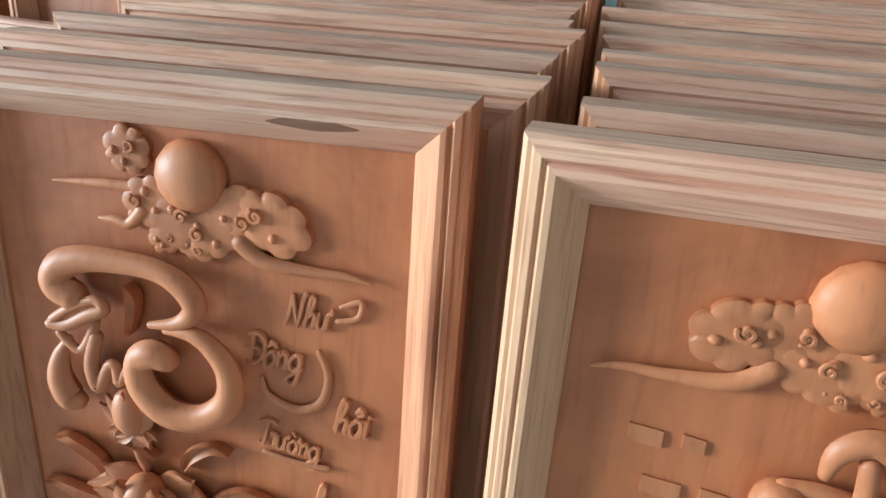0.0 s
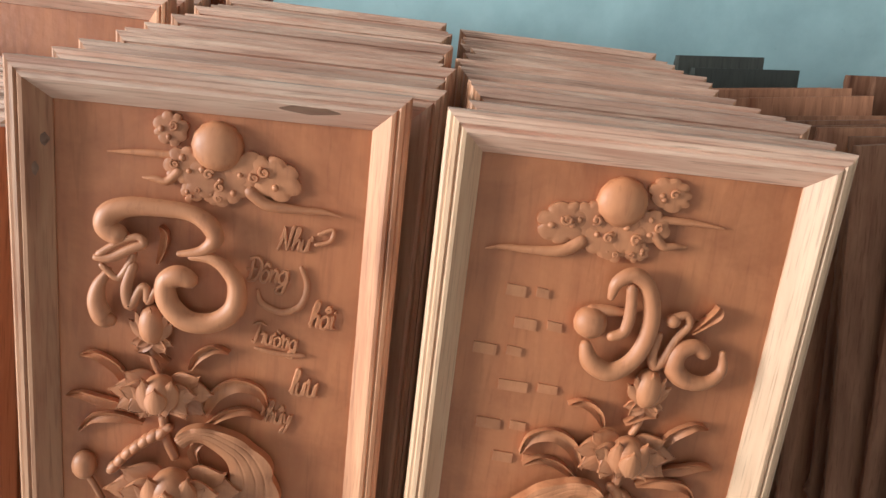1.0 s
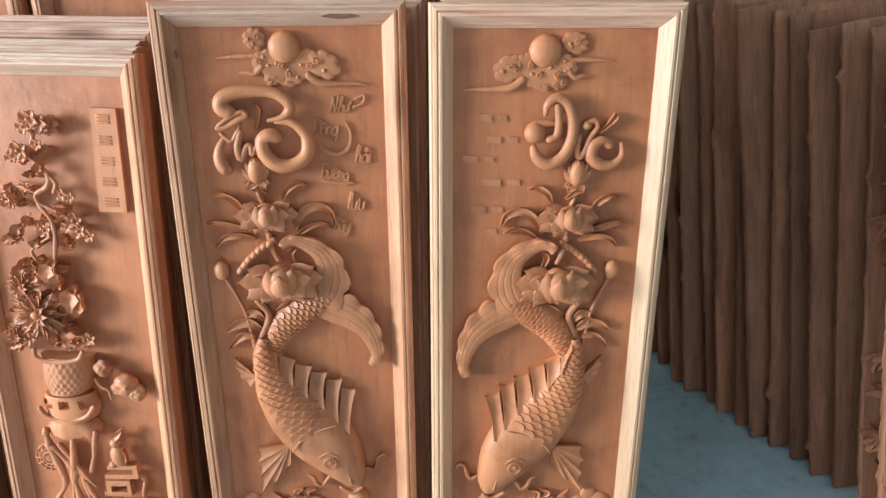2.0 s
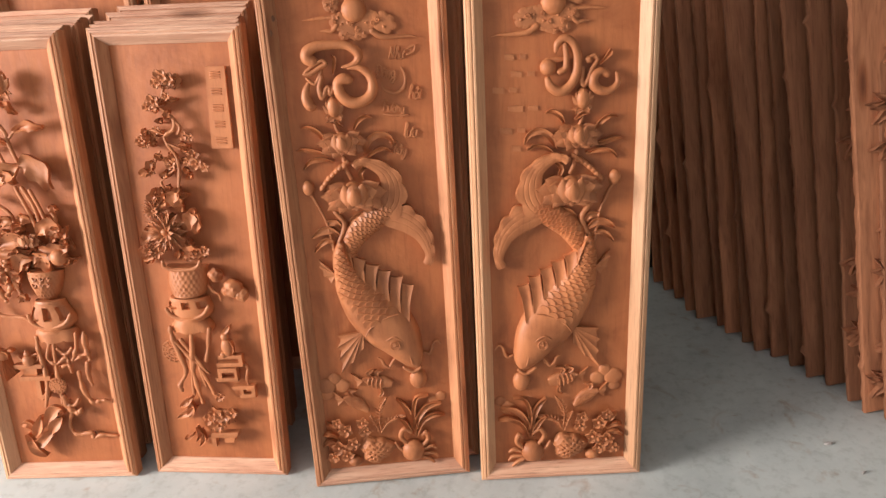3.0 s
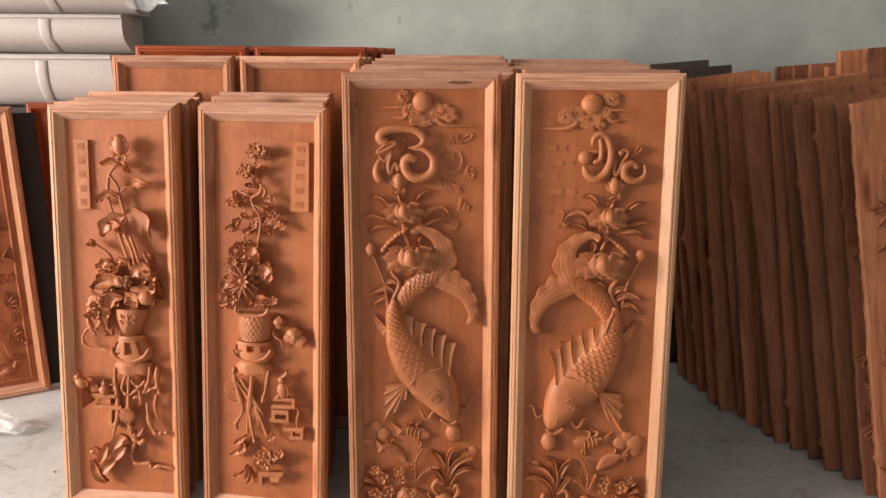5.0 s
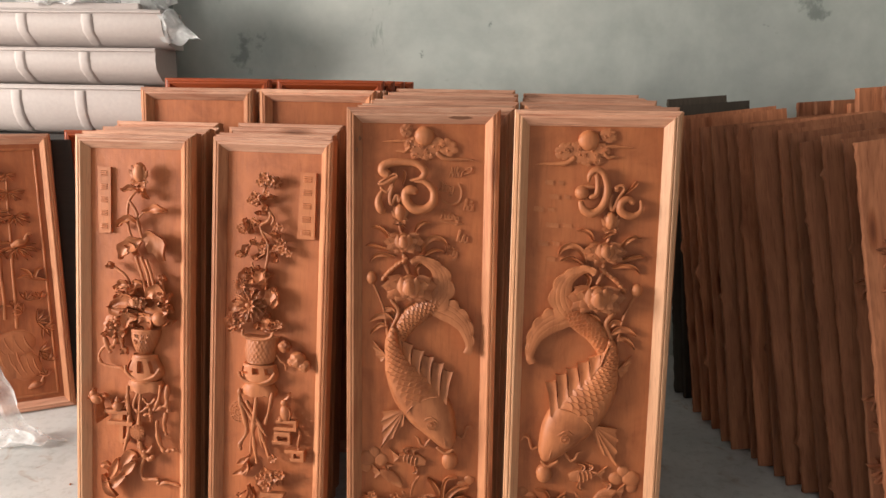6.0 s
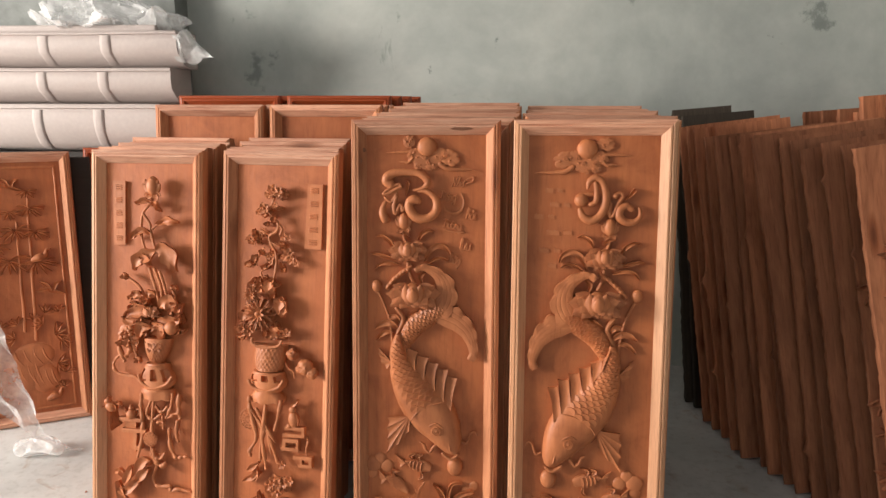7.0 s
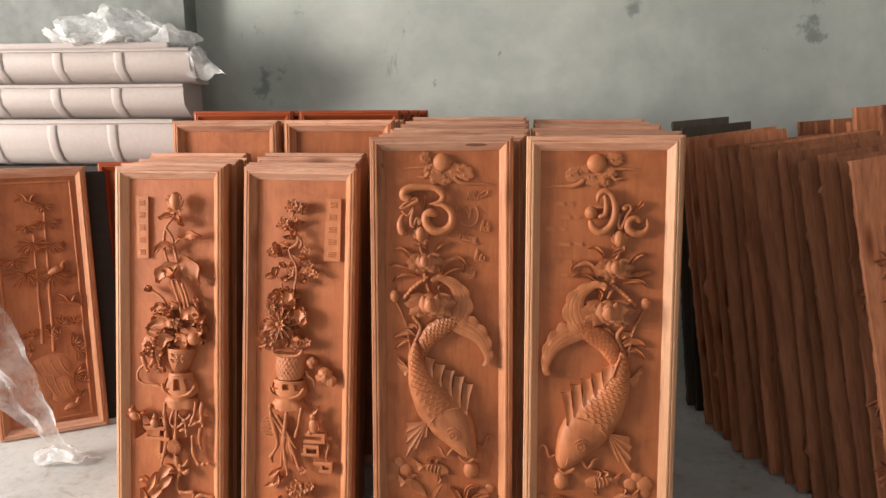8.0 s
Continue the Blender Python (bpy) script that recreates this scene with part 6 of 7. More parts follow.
    c.leaf5("vine_leaf", [(0.1371, 0.8038, 0.0032), (0.14, 0.8144, 0.0095), (0.1429, 0.825, 0.0016)], 0.026)
    c.leaf5("vine_leaf", [(0.138, 0.8101, 0.0032), (0.135, 0.8006, 0.01), (0.132, 0.7912, 0.0016)], 0.024)
    c.leaf5("vine_leaf", [(0.1302, 0.7913, 0.0032), (0.1249, 0.7994, 0.0064), (0.1197, 0.8075, 0.0016)], 0.022)
    c.leaf5("vine_leaf", [(0.1292, 0.8125, 0.0032), (0.1173, 0.8097, 0.0094), (0.1055, 0.8069, 0.0016)], 0.026)
    c.leaf5("vine_leaf", [(0.1372, 0.8147, 0.0032), (0.1376, 0.8261, 0.008), (0.1379, 0.8374, 0.0016)], 0.027)
    c.leaf5("vine_leaf", [(0.1787, 0.8118, 0.0031), (0.1913, 0.8138, 0.0087), (0.2039, 0.8158, 0.0016)], 0.022)
    c.leaf5("vine_leaf", [(0.1209, 0.7997, 0.0032), (0.1305, 0.8035, 0.0096), (0.1401, 0.8073, 0.0016)], 0.025)
    c.leaf5("vine_leaf", [(0.1762, 0.769, 0.0032), (0.1792, 0.7791, 0.0095), (0.1823, 0.789, 0.0016)], 0.02)
    c.leaf5("vine_leaf", [(0.1561, 0.7023, 0.0032), (0.1496, 0.7106, 0.0066), (0.143, 0.7189, 0.0016)], 0.015)
    c.leaf5("vine_leaf", [(0.1353, 0.7157, 0.0032), (0.1363, 0.705, 0.0095), (0.1373, 0.6942, 0.0016)], 0.013)
    c.leaf5("vine_leaf", [(0.1442, 0.7626, 0.0032), (0.1515, 0.7601, 0.0079), (0.1588, 0.7576, 0.0016)], 0.015)
    c.leaf5("vine_leaf", [(0.1128, 0.783, 0.0032), (0.1034, 0.7809, 0.0093), (0.0939, 0.7787, 0.0016)], 0.023)
    c.leaf5("vine_leaf", [(0.1072, 0.6869, 0.0033), (0.1169, 0.6871, 0.0079), (0.1266, 0.6872, 0.0016)], 0.019)
    c.leaf5("vine_leaf", [(0.093, 0.6947, 0.0033), (0.087, 0.6893, 0.0095), (0.081, 0.6839, 0.0016)], 0.014)
    c.leaf5("vine_leaf", [(0.1518, 0.7503, 0.0032), (0.1414, 0.7561, 0.0103), (0.1309, 0.7619, 0.0016)], 0.02)
    c.leaf5("vine_leaf", [(0.1808, 0.7174, 0.0032), (0.1746, 0.7115, 0.0093), (0.1685, 0.7056, 0.0016)], 0.022)
    c.leaf5("vine_leaf", [(0.1945, 0.6815, 0.0032), (0.1879, 0.6871, 0.0108), (0.1813, 0.6927, 0.0016)], 0.012)
    c.leaf5("vine_leaf", [(0.0956, 0.7243, 0.0032), (0.09, 0.7295, 0.0095), (0.0845, 0.7346, 0.0016)], 0.028)
    c.leaf5("vine_leaf", [(0.1301, 0.7398, 0.0032), (0.1304, 0.7312, 0.0111), (0.1308, 0.7225, 0.0016)], 0.019)
    c.leaf5("vine_leaf", [(0.1956, 0.6876, 0.0032), (0.1889, 0.6923, 0.0112), (0.1821, 0.697, 0.0016)], 0.021)
    c.leaf5("vine_leaf", [(0.1363, 0.7523, 0.0032), (0.1464, 0.7534, 0.0078), (0.1566, 0.7546, 0.0016)], 0.021)
    c.leaf5("vine_leaf", [(0.093, 0.6537, 0.0033), (0.0841, 0.6504, 0.0104), (0.0751, 0.6471, 0.0016)], 0.027)
    c.leaf5("vine_leaf", [(0.0764, 0.6577, 0.0033), (0.073, 0.6451, 0.0105), (0.0696, 0.6326, 0.0017)], 0.016)
    c.leaf5("vine_leaf", [(0.1185, 0.6769, 0.0033), (0.1276, 0.6777, 0.0095), (0.1367, 0.6785, 0.0016)], 0.021)
    c.leaf5("vine_leaf", [(0.1748, 0.6565, 0.0033), (0.1753, 0.6644, 0.0102), (0.1758, 0.6722, 0.0016)], 0.017)
    c.leaf5("vine_leaf", [(0.1589, 0.669, 0.0033), (0.1548, 0.6591, 0.0088), (0.1508, 0.6492, 0.0016)], 0.018)
    c.leaf5("vine_leaf", [(0.1904, 0.6575, 0.0033), (0.1988, 0.6557, 0.0087), (0.2071, 0.6539, 0.0016)], 0.028)
    c.leaf5("vine_leaf", [(0.2128, 0.6601, 0.0032), (0.2244, 0.6593, 0.0086), (0.2359, 0.6585, 0.0016)], 0.022)
    c.leaf5("vine_leaf", [(0.1845, 0.6553, 0.0033), (0.1719, 0.6536, 0.0084), (0.1592, 0.6519, 0.0016)], 0.019)
    c.leaf5("vine_leaf", [(0.2089, 0.6768, 0.0032), (0.2043, 0.6654, 0.0068), (0.1997, 0.6539, 0.0016)], 0.027)
    c.leaf5("vine_leaf", [(0.1834, 0.6649, 0.0032), (0.1796, 0.6535, 0.011), (0.1757, 0.642, 0.0016)], 0.015)
    c.chrysanthemum("chrysanthemum", 0.1394, 0.7245, 0.058, 0.034)
    c.chrysanthemum("chrysanthemum", 0.113, 0.7775, 0.0352, 0.03)
    c.chrysanthemum("chrysanthemum", 0.0844, 0.6723, 0.0262, 0.028)
    c.blossom("blossom", 0.231, 0.6707, 0.0161, 0.03)
    c.blossom("blossom", 0.1893, 0.6586, 0.0163, 0.03)
    c.blossom("blossom", 0.1036, 0.6679, 0.0196, 0.03)
    c.vase("pot", [(0.1715, 0.6291, 0.0557), (0.1705, 0.6194, 0.0509), (0.1672, 0.5883, 0.0512), (0.1663, 0.5636, 0.0482), (0.1646, 0.547, 0.04)], 0.038)
    c.tube("pot_rim", [(0.121, 0.6473, 0.0049), (0.1225, 0.6312, 0.0049), (0.1447, 0.6236, 0.0049), (0.1774, 0.6228, 0.0049), (0.2076, 0.63, 0.0049), (0.219, 0.6464, 0.0049)], 0.04, 1.0)
    c.vase("stand_bowl", [(0.1642, 0.5436, 0.0501), (0.1628, 0.5303, 0.0552), (0.1644, 0.5137, 0.0588), (0.164, 0.4935, 0.054), (0.1626, 0.48, 0.0406)], 0.038)
    c.tube("bowl_rim", [(0.1095, 0.5152, 0.0051), (0.124, 0.4955, 0.0051), (0.1633, 0.4867, 0.0051), (0.2044, 0.4982, 0.005), (0.2233, 0.5222, 0.005)], 0.036, 1.0)
    c.vase("table_top", [(0.1626, 0.48, 0.044), (0.1625, 0.463, 0.0577), (0.1628, 0.4495, 0.0545)], 0.034)
    c.tube("table_leg", [(0.1068, 0.461, 0.0085), (0.1097, 0.4269, 0.0086), (0.1245, 0.3756, 0.0087), (0.1335, 0.3323, 0.0087), (0.1119, 0.2906, 0.0088), (0.1169, 0.273, 0.0053)], 0.026, 1.0)
    c.tube("table_leg", [(0.1156, 0.4185, 0.0086), (0.1515, 0.3733, 0.0087), (0.1977, 0.3264, 0.0052)], 0.026, 1.0)
    c.tube("table_leg", [(0.1315, 0.4243, 0.0069), (0.168, 0.3688, 0.0069), (0.19, 0.3349, 0.0052)], 0.026, 1.0)
    c.tube("table_leg", [(0.1628, 0.4495, 0.0068), (0.1587, 0.3944, 0.0086), (0.1533, 0.342, 0.0087), (0.1599, 0.2893, 0.0088), (0.1686, 0.2397, 0.0071)], 0.026, 1.0)
    c.tube("table_leg", [(0.2136, 0.4564, 0.0068), (0.2061, 0.4136, 0.0085), (0.1946, 0.3647, 0.0069)], 0.026, 1.0)
    c.tube("table_leg", [(0.1586, 0.3597, 0.0087), (0.148, 0.3065, 0.0088), (0.1485, 0.262, 0.0053)], 0.026, 1.0)
    c.tube("table_leg", [(0.1671, 0.3601, 0.0069), (0.1878, 0.3119, 0.007), (0.2028, 0.2737, 0.007), (0.208, 0.2561, 0.0053)], 0.026, 1.0)
    c.tube("table_leg", [(0.1738, 0.3429, 0.007), (0.184, 0.2905, 0.0053)], 0.026, 1.0)
    c.cloud("fruit", 0.2473, 0.6035, 0.0212, 0.022)
    c.cloud("fruit", 0.2896, 0.5672, 0.0279, 0.022)
    c.cloud("fruit", 0.311, 0.5514, 0.0213, 0.022)
    c.cloud("fruit", 0.2727, 0.5601, 0.0164, 0.022)
    c.tube("tassel", [(0.2216, 0.5734, 0.0041), (0.2315, 0.5573, 0.0041), (0.2456, 0.5494, 0.0033), (0.2503, 0.5298, 0.0025)], 0.014, 1.0)
    c.round_weave("round_fan", 0.1055, 0.3887, 0.0312, 0.02)
    c.blob("figurine", 0.257, 0.4036, 0.026, 0.017, 0.0264, 0.0136, 8)
    c.blob("figurine", 0.2531, 0.4342, 0.028, 0.011, 0.011, 0.0088, 0)
    c.blob("figurine", 0.2434, 0.3824, 0.028, 0.0086, 0.0086, 0.0069, 0)
    c.blade("figurine", [(0.2671, 0.4228, 0.0034), (0.2719, 0.4025, 0.0068), (0.2701, 0.3818, 0.0017)], 0.032, 0.004)
    c.blade("figurine", [(0.2454, 0.4407, 0.0051), (0.2598, 0.4531, 0.0101), (0.271, 0.467, 0.0017)], 0.028, 0.005)
    c.slab_box("shelf", [(0.2298, 0.3801), (0.2935, 0.3828), (0.2927, 0.3724), (0.2288, 0.3697)], 0.03)
    c.slab_box("shelf", [(0.2226, 0.3573), (0.295, 0.3604), (0.2941, 0.35), (0.2216, 0.3468)], 0.03)
    c.slab_box("shelf", [(0.2835, 0.3824), (0.2935, 0.3828), (0.2941, 0.35), (0.284, 0.3496)], 0.03)
    c.slab_box("shelf", [(0.2262, 0.3417), (0.2735, 0.3439), (0.2758, 0.3318), (0.2251, 0.3295)], 0.03)
    c.slab_box("shelf", [(0.2228, 0.3416), (0.233, 0.342), (0.2331, 0.307), (0.2229, 0.3065)], 0.03)
    c.slab_box("shelf", [(0.2169, 0.315), (0.2744, 0.316), (0.2735, 0.3054), (0.2176, 0.3045)], 0.03)
    c.slab_box("shelf", [(0.2668, 0.3436), (0.2735, 0.3439), (0.2769, 0.3056), (0.2685, 0.3052)], 0.03)
    c.slab_box("shelf", [(0.2587, 0.2906), (0.3196, 0.2936), (0.3188, 0.283), (0.2578, 0.2799)], 0.03)
    c.slab_box("shelf", [(0.3095, 0.2931), (0.3196, 0.2936), (0.3202, 0.2583), (0.31, 0.2577)], 0.03)
    c.slab_box("shelf", [(0.277, 0.2667), (0.3193, 0.2689), (0.3185, 0.2582), (0.2761, 0.256)], 0.03)
    c.slab_box("shelf", [(0.2785, 0.2845), (0.287, 0.2849), (0.2897, 0.2567), (0.2812, 0.2563)], 0.03)
    c.slab_box("shelf", [(0.184, 0.1496), (0.2605, 0.154), (0.2558, 0.1391), (0.1791, 0.1345)], 0.034)
    c.slab_box("shelf", [(0.1791, 0.1345), (0.1931, 0.1354), (0.1938, 0.1058), (0.1815, 0.105)], 0.03)
    c.slab_box("shelf", [(0.2175, 0.1368), (0.2488, 0.1387), (0.2437, 0.1199), (0.2176, 0.1183)], 0.03)
    c.tube("vine", [(0.2947, 0.357, 0.0043), (0.3033, 0.34, 0.0043), (0.2978, 0.3136, 0.0043), (0.2994, 0.2926, 0.0035)], 0.02, 1.0)
    c.blossom("blossom", 0.222, 0.2604, 0.0158, 0.032)
    c.blossom("blossom", 0.2035, 0.2091, 0.0249, 0.032)
    c.blossom("blossom", 0.2236, 0.2029, 0.0249, 0.032)
    c.blossom("blossom", 0.1848, 0.1935, 0.0215, 0.032)
    c.blossom("blossom", 0.2485, 0.2133, 0.0177, 0.032)
    c.blossom("blossom", 0.2072, 0.1747, 0.0215, 0.032)
    c.lotus("peony", 0.2091, 0.1949, 0.0400, 0.0160, 33)
    c.blade("foot_leaf", [(0.1389, 0.2526, 0.0053), (0.12, 0.2372, 0.0143), (0.1012, 0.2235, 0.0036)], 0.02, 0.008)
    c.blade("foot_leaf", [(0.1293, 0.2431, 0.0053), (0.1313, 0.2124, 0.0161), (0.1185, 0.1899, 0.0036)], 0.02, 0.008)
    c.blade("foot_leaf", [(0.1442, 0.2204, 0.0054), (0.1165, 0.2043, 0.0144), (0.0868, 0.1881, 0.0036)], 0.02, 0.008)
    c.blade("foot_leaf", [(0.1382, 0.1616, 0.0036), (0.1482, 0.1401, 0.0109), (0.1336, 0.117, 0.0018)], 0.02, 0.008)
    c.blade("foot_leaf", [(0.1495, 0.1531, 0.0036), (0.1573, 0.1258, 0.0109), (0.1409, 0.1025, 0.0018)], 0.02, 0.008)
    c.blade("foot_leaf", [(0.1271, 0.1389, 0.0036), (0.1118, 0.1268, 0.0073), (0.1016, 0.1299, 0.0018)], 0.02, 0.008)


def carve_bamboo(c):
    """Low relief: two jointed stems with drooping fans, birds, leaves over a mound, all inside a raised fillet."""
    q = random.Random(21)
    for u0, v0, u1, v1 in ((0.062, 0.062, 0.353, 0.062), (0.062, 1.087, 0.353, 1.087), (0.062, 0.062, 0.062, 1.087), (0.353, 0.062, 0.353, 1.087)):
        c.tube("fillet", [(u0, v0, 0.0055), ((u0 + u1) / 2, (v0 + v1) / 2, 0.0055), (u1, v1, 0.0055)], 0.002, 0.8)
    for u0, v0, u1, v1 in ((0.190, 0.40, 0.196, 0.86), (0.228, 0.36, 0.244, 0.96)):
        c.tube("bamboo_stem", [(u0 + (u1 - u0) * k / 5 + 0.002 * (k % 2), v0 + (v1 - v0) * k / 5, 0.0075 - 0.0007 * k) for k in range(6)], 0.002, 0.7)
    for u, v, size, n in ((0.248, 0.915, 0.062, 9), (0.190, 0.825, 0.075, 10), (0.262, 0.815, 0.062, 9), (0.158, 0.700, 0.098, 11), (0.258, 0.690, 0.088, 11), (0.120, 0.760, 0.060, 7), (0.175, 0.900, 0.050, 7), (0.245, 0.985, 0.045, 7)):
        for k in range(n):
            a = radians(14 - 208 * k / (n - 1) + q.uniform(-7, 7))
            l = size * q.uniform(0.8, 1.05) * (0.72 + 0.28 * abs(math.cos(a)))
            x, y = math.cos(a), math.sin(a)
            c.blade("bamboo_leaf", [(u, v, 0.002), (u + 0.45 * l * x, v + 0.45 * l * y + 0.10 * l, 0.0070), (u + l * x, v + l * y * 0.8, 0.001)], 0.003, 0.005)
    for u, v, g in ((0.183, 1.004, 1.0), (0.300, 0.560, 1.15)):
        c.blade("crane", [(u - 0.046 * g, v + 0.004, 0.002), (u - 0.015 * g, v + 0.010, 0.012 * g), (u + 0.022 * g, v - 0.006, 0.010 * g), (u + 0.050 * g, v - 0.014, 0.002)], 0.007, 0.008)
        c.blade("crane", [(u, v, 0.008), (u - 0.012 * g, v + 0.026 * g, 0.011), (u - 0.034 * g, v + 0.038 * g, 0.002)], 0.010, 0.006)
        c.blade("crane", [(u + 0.008, v, 0.008), (u + 0.020 * g, v + 0.028 * g, 0.010), (u + 0.038 * g, v + 0.034 * g, 0.002)], 0.010, 0.006)
    for u, v in ((0.268, 0.712), (0.276, 0.112)):
        c.tube("crane", [(u - 0.022, v - 0.014, 0.011), (u, v - 0.004, 0.017), (u + 0.022, v + 0.002, 0.012), (u + 0.030, v + 0.026, 0.006), (u + 0.044, v + 0.028, 0.004)], 0.006, 1.0)
    for u, v, ru, rv in ((0.205, 0.285, 0.088, 0.060), (0.180, 0.215, 0.075, 0.075), (0.245, 0.190, 0.060, 0.062), (0.120, 0.180, 0.050, 0.060)):
        c.blob("mound", u, v, 0.0, ru, rv, 0.008, 12)
        for k in range(4):
            d = -0.6 + 0.4 * k
            c.tube("mound_ridge", [(u + ru * (d - 0.1), v + rv * 0.55, 0.002), (u + ru * d, v, 0.0045), (u + ru * (d + 0.25), v - rv * 0.55, 0.002)], 0.006, 0.6)
    for u, v, size, lean in ((0.270, 0.470, 0.040, 60), (0.322, 0.470, 0.034, 110), (0.255, 0.420, 0.042, 150), (0.300, 0.375, 0.055, 20), (0.320, 0.350, 0.050, -30), (0.165, 0.430, 0.036, 120), (0.150, 0.370, 0.038, 170), (0.300, 0.250, 0.050, -20), (0.325, 0.205, 0.042, 60), (0.315, 0.140, 0.034, 100), (0.110, 0.300, 0.040, 130), (0.098, 0.420, 0.036, 80), (0.225, 0.445, 0.032, 90)):
        for k in range(5):
            a = radians(lean + 34 * (k - 2) + q.uniform(-8, 8))
            x, y = math.cos(a), math.sin(a)
            c.blade("foliage", [(u, v, 0.002), (u + 0.5 * size * x, v + 0.5 * size * y, 0.0082), (u + size * x, v + size * y, 0.001)], 0.003, 0.005)


SOLID = ("carved_carp", "small_fish", "crab_claw", "shell", "figurine", "rooster", "teapot", "round_seal", "pot_flower", "rooster_plume", "foot_leaf")
c = Carver(panel_a, 0.42, joined=SOLID)
carve_carp(c)
c.close()
c = Carver(panel_b, 0.445, True, (-0.035, -0.003), ("calligraphy_stroke", "carved_word", "word_flourish"), SOLID)
carve_carp(c)
c.close()
c = Carver(panel_b, 0.445, shift=(-0.015, 0.004), joined=SOLID)
carve_virtue(c)
c.close()
for panel, cut, moved in ((panel_d, carve_lotus_vase, (0.010, -0.013)), (panel_c, carve_chrysanthemum_vase, (-0.003, -0.013)), (panel_g, carve_bamboo, (0, 0))):
    c = Carver(panel, 0.378, shift=moved, joined=SOLID)
    cut(c)
    c.close()


def carve_sprigs(c, seed, first):
    """Bamboo on a bare board: jointed stem, and sprays of narrow leaves out to both sides."""
    q = random.Random(seed)
    u0 = first + 0.06
    stem = [(u0 + 0.018 * math.sin(3 * v + seed), v, 0.006) for v in (0.05, 0.25, 0.45, 0.65, 0.85, 1.05)]
    c.tube("stem", stem, 0.026, 1.0)
    for k in range(9):
        v = 0.12 + 0.115 * k + q.uniform(-0.02, 0.02)
        u = u0 + 0.018 * math.sin(3 * v + seed) + q.choice((-1, 1)) * q.uniform(0.008, 0.03)
        for j in range(5):
            a = radians(-90 + (j - 2) * 38 + q.uniform(-12, 12)) if q.random() < 0.55 else radians(90 + (j - 2) * 40 + q.uniform(-12, 12))
            l = q.uniform(0.045, 0.070)
            x, y = math.cos(a), math.sin(a)
            c.blade("leaf", [(u, v, 0.003), (u + 0.5 * l * x, v + 0.5 * l * y, 0.0105), (u + l * x, v + l * y, 0.001)], 0.028, 0.016)


for k, board in enumerate(slabs[-4:]):
    c = Carver(board, 0.42, joined=("leaf", "stem"), material=SLAB)
    carve_sprigs(c, k + 3, 0.055 if k == 3 else 0.030 + 0.012 * k)
    c.close()
# characters on the stained panel, too faint to read
for k in range(4):
    bm = bmesh.new()
    for q in (-0.012, 0.0, 0.012):
        box(bm, 0.10, 0.135, -BED - 0.006, -BED + 0.002, 0.96 - 0.085 * k + q - 0.003, 0.96 - 0.085 * k + q + 0.003, 0.002)
    part("mark", bm, STAIN_V, panel_s)


def knot(panel, w, h, u, v, ru, rv, side):
    """A dark knot lying in the face of a rail."""
    def depth(s):
        for (a, x), (b, y) in zip(MOULD[1:], MOULD[2:]):
            if a <= s <= b and b > a:
                return x + (y - x) * (s - a) / (b - a)
        return MOULD[-2][1]
    bm = bmesh.new()
    mid, rows = None, []
    for ring in (0.05, 0.5, 1.0):
        row = []
        for k in range(20):
            a = 2 * math.pi * k / 20
            x = u + ru * ring * math.cos(a) * (1 + 0.12 * math.sin(3 * a + u * 50))
            z = v + rv * ring * math.sin(a) * (1 - 0.35 * abs(math.cos(a)))
            s = h - z if side == "top" else x
            row.append(bm.verts.new((x, -depth(max(0.0151, min(0.0405, s))) - 0.0007 * (1.1 - ring), z)))
        rows.append(row)
    for a, b in zip(rows, rows[1:]):
        for k in range(20):
            bm.faces.new((a[k], a[(k + 1) % 20], b[(k + 1) % 20], b[k]))
    bm.faces.new(rows[0])
    part("knot", bm, KNOT, panel, "dark brown knot", True)


knot(panel_a, *FISH, 0.311, 1.272, 0.032, 0.0055, "top")
knot(panel_a, *FISH, 0.035, 1.213, 0.0035, 0.0075, "left")
knot(panel_a, *FISH, 0.028, 1.182, 0.0025, 0.008, "left")


# ---- bench with foam crates at the left ----
bench = empty("workbench", pose(-3.0, 1.27, 0), "wooden bench under the foam crates, coloured dark for shade, with added front boards", "bench")
bm = bmesh.new()
box(bm, 0, 2.0, 0.0, 0.36, 1.085, 1.125, 0.004)
part("top", bm, SHADEWOOD, bench)
# front boards added so the space under the bench reads as deep shade
for k in range(8):
    bm = bmesh.new()
    box(bm, 0.10 + 0.228 * k, 0.324 + 0.228 * k, 0.085, 0.105, 0.03, 1.085, 0.002)
    part("board", bm, SHADEWOOD, bench)
for lx in (0.04, 1.90):
    for ly in (0.02, 0.28):
        bm = bmesh.new()
        box(bm, lx, lx + 0.06, ly, ly + 0.06, 0.0, 1.085, 0.003)
        part("leg", bm, SHADEWOOD, bench)


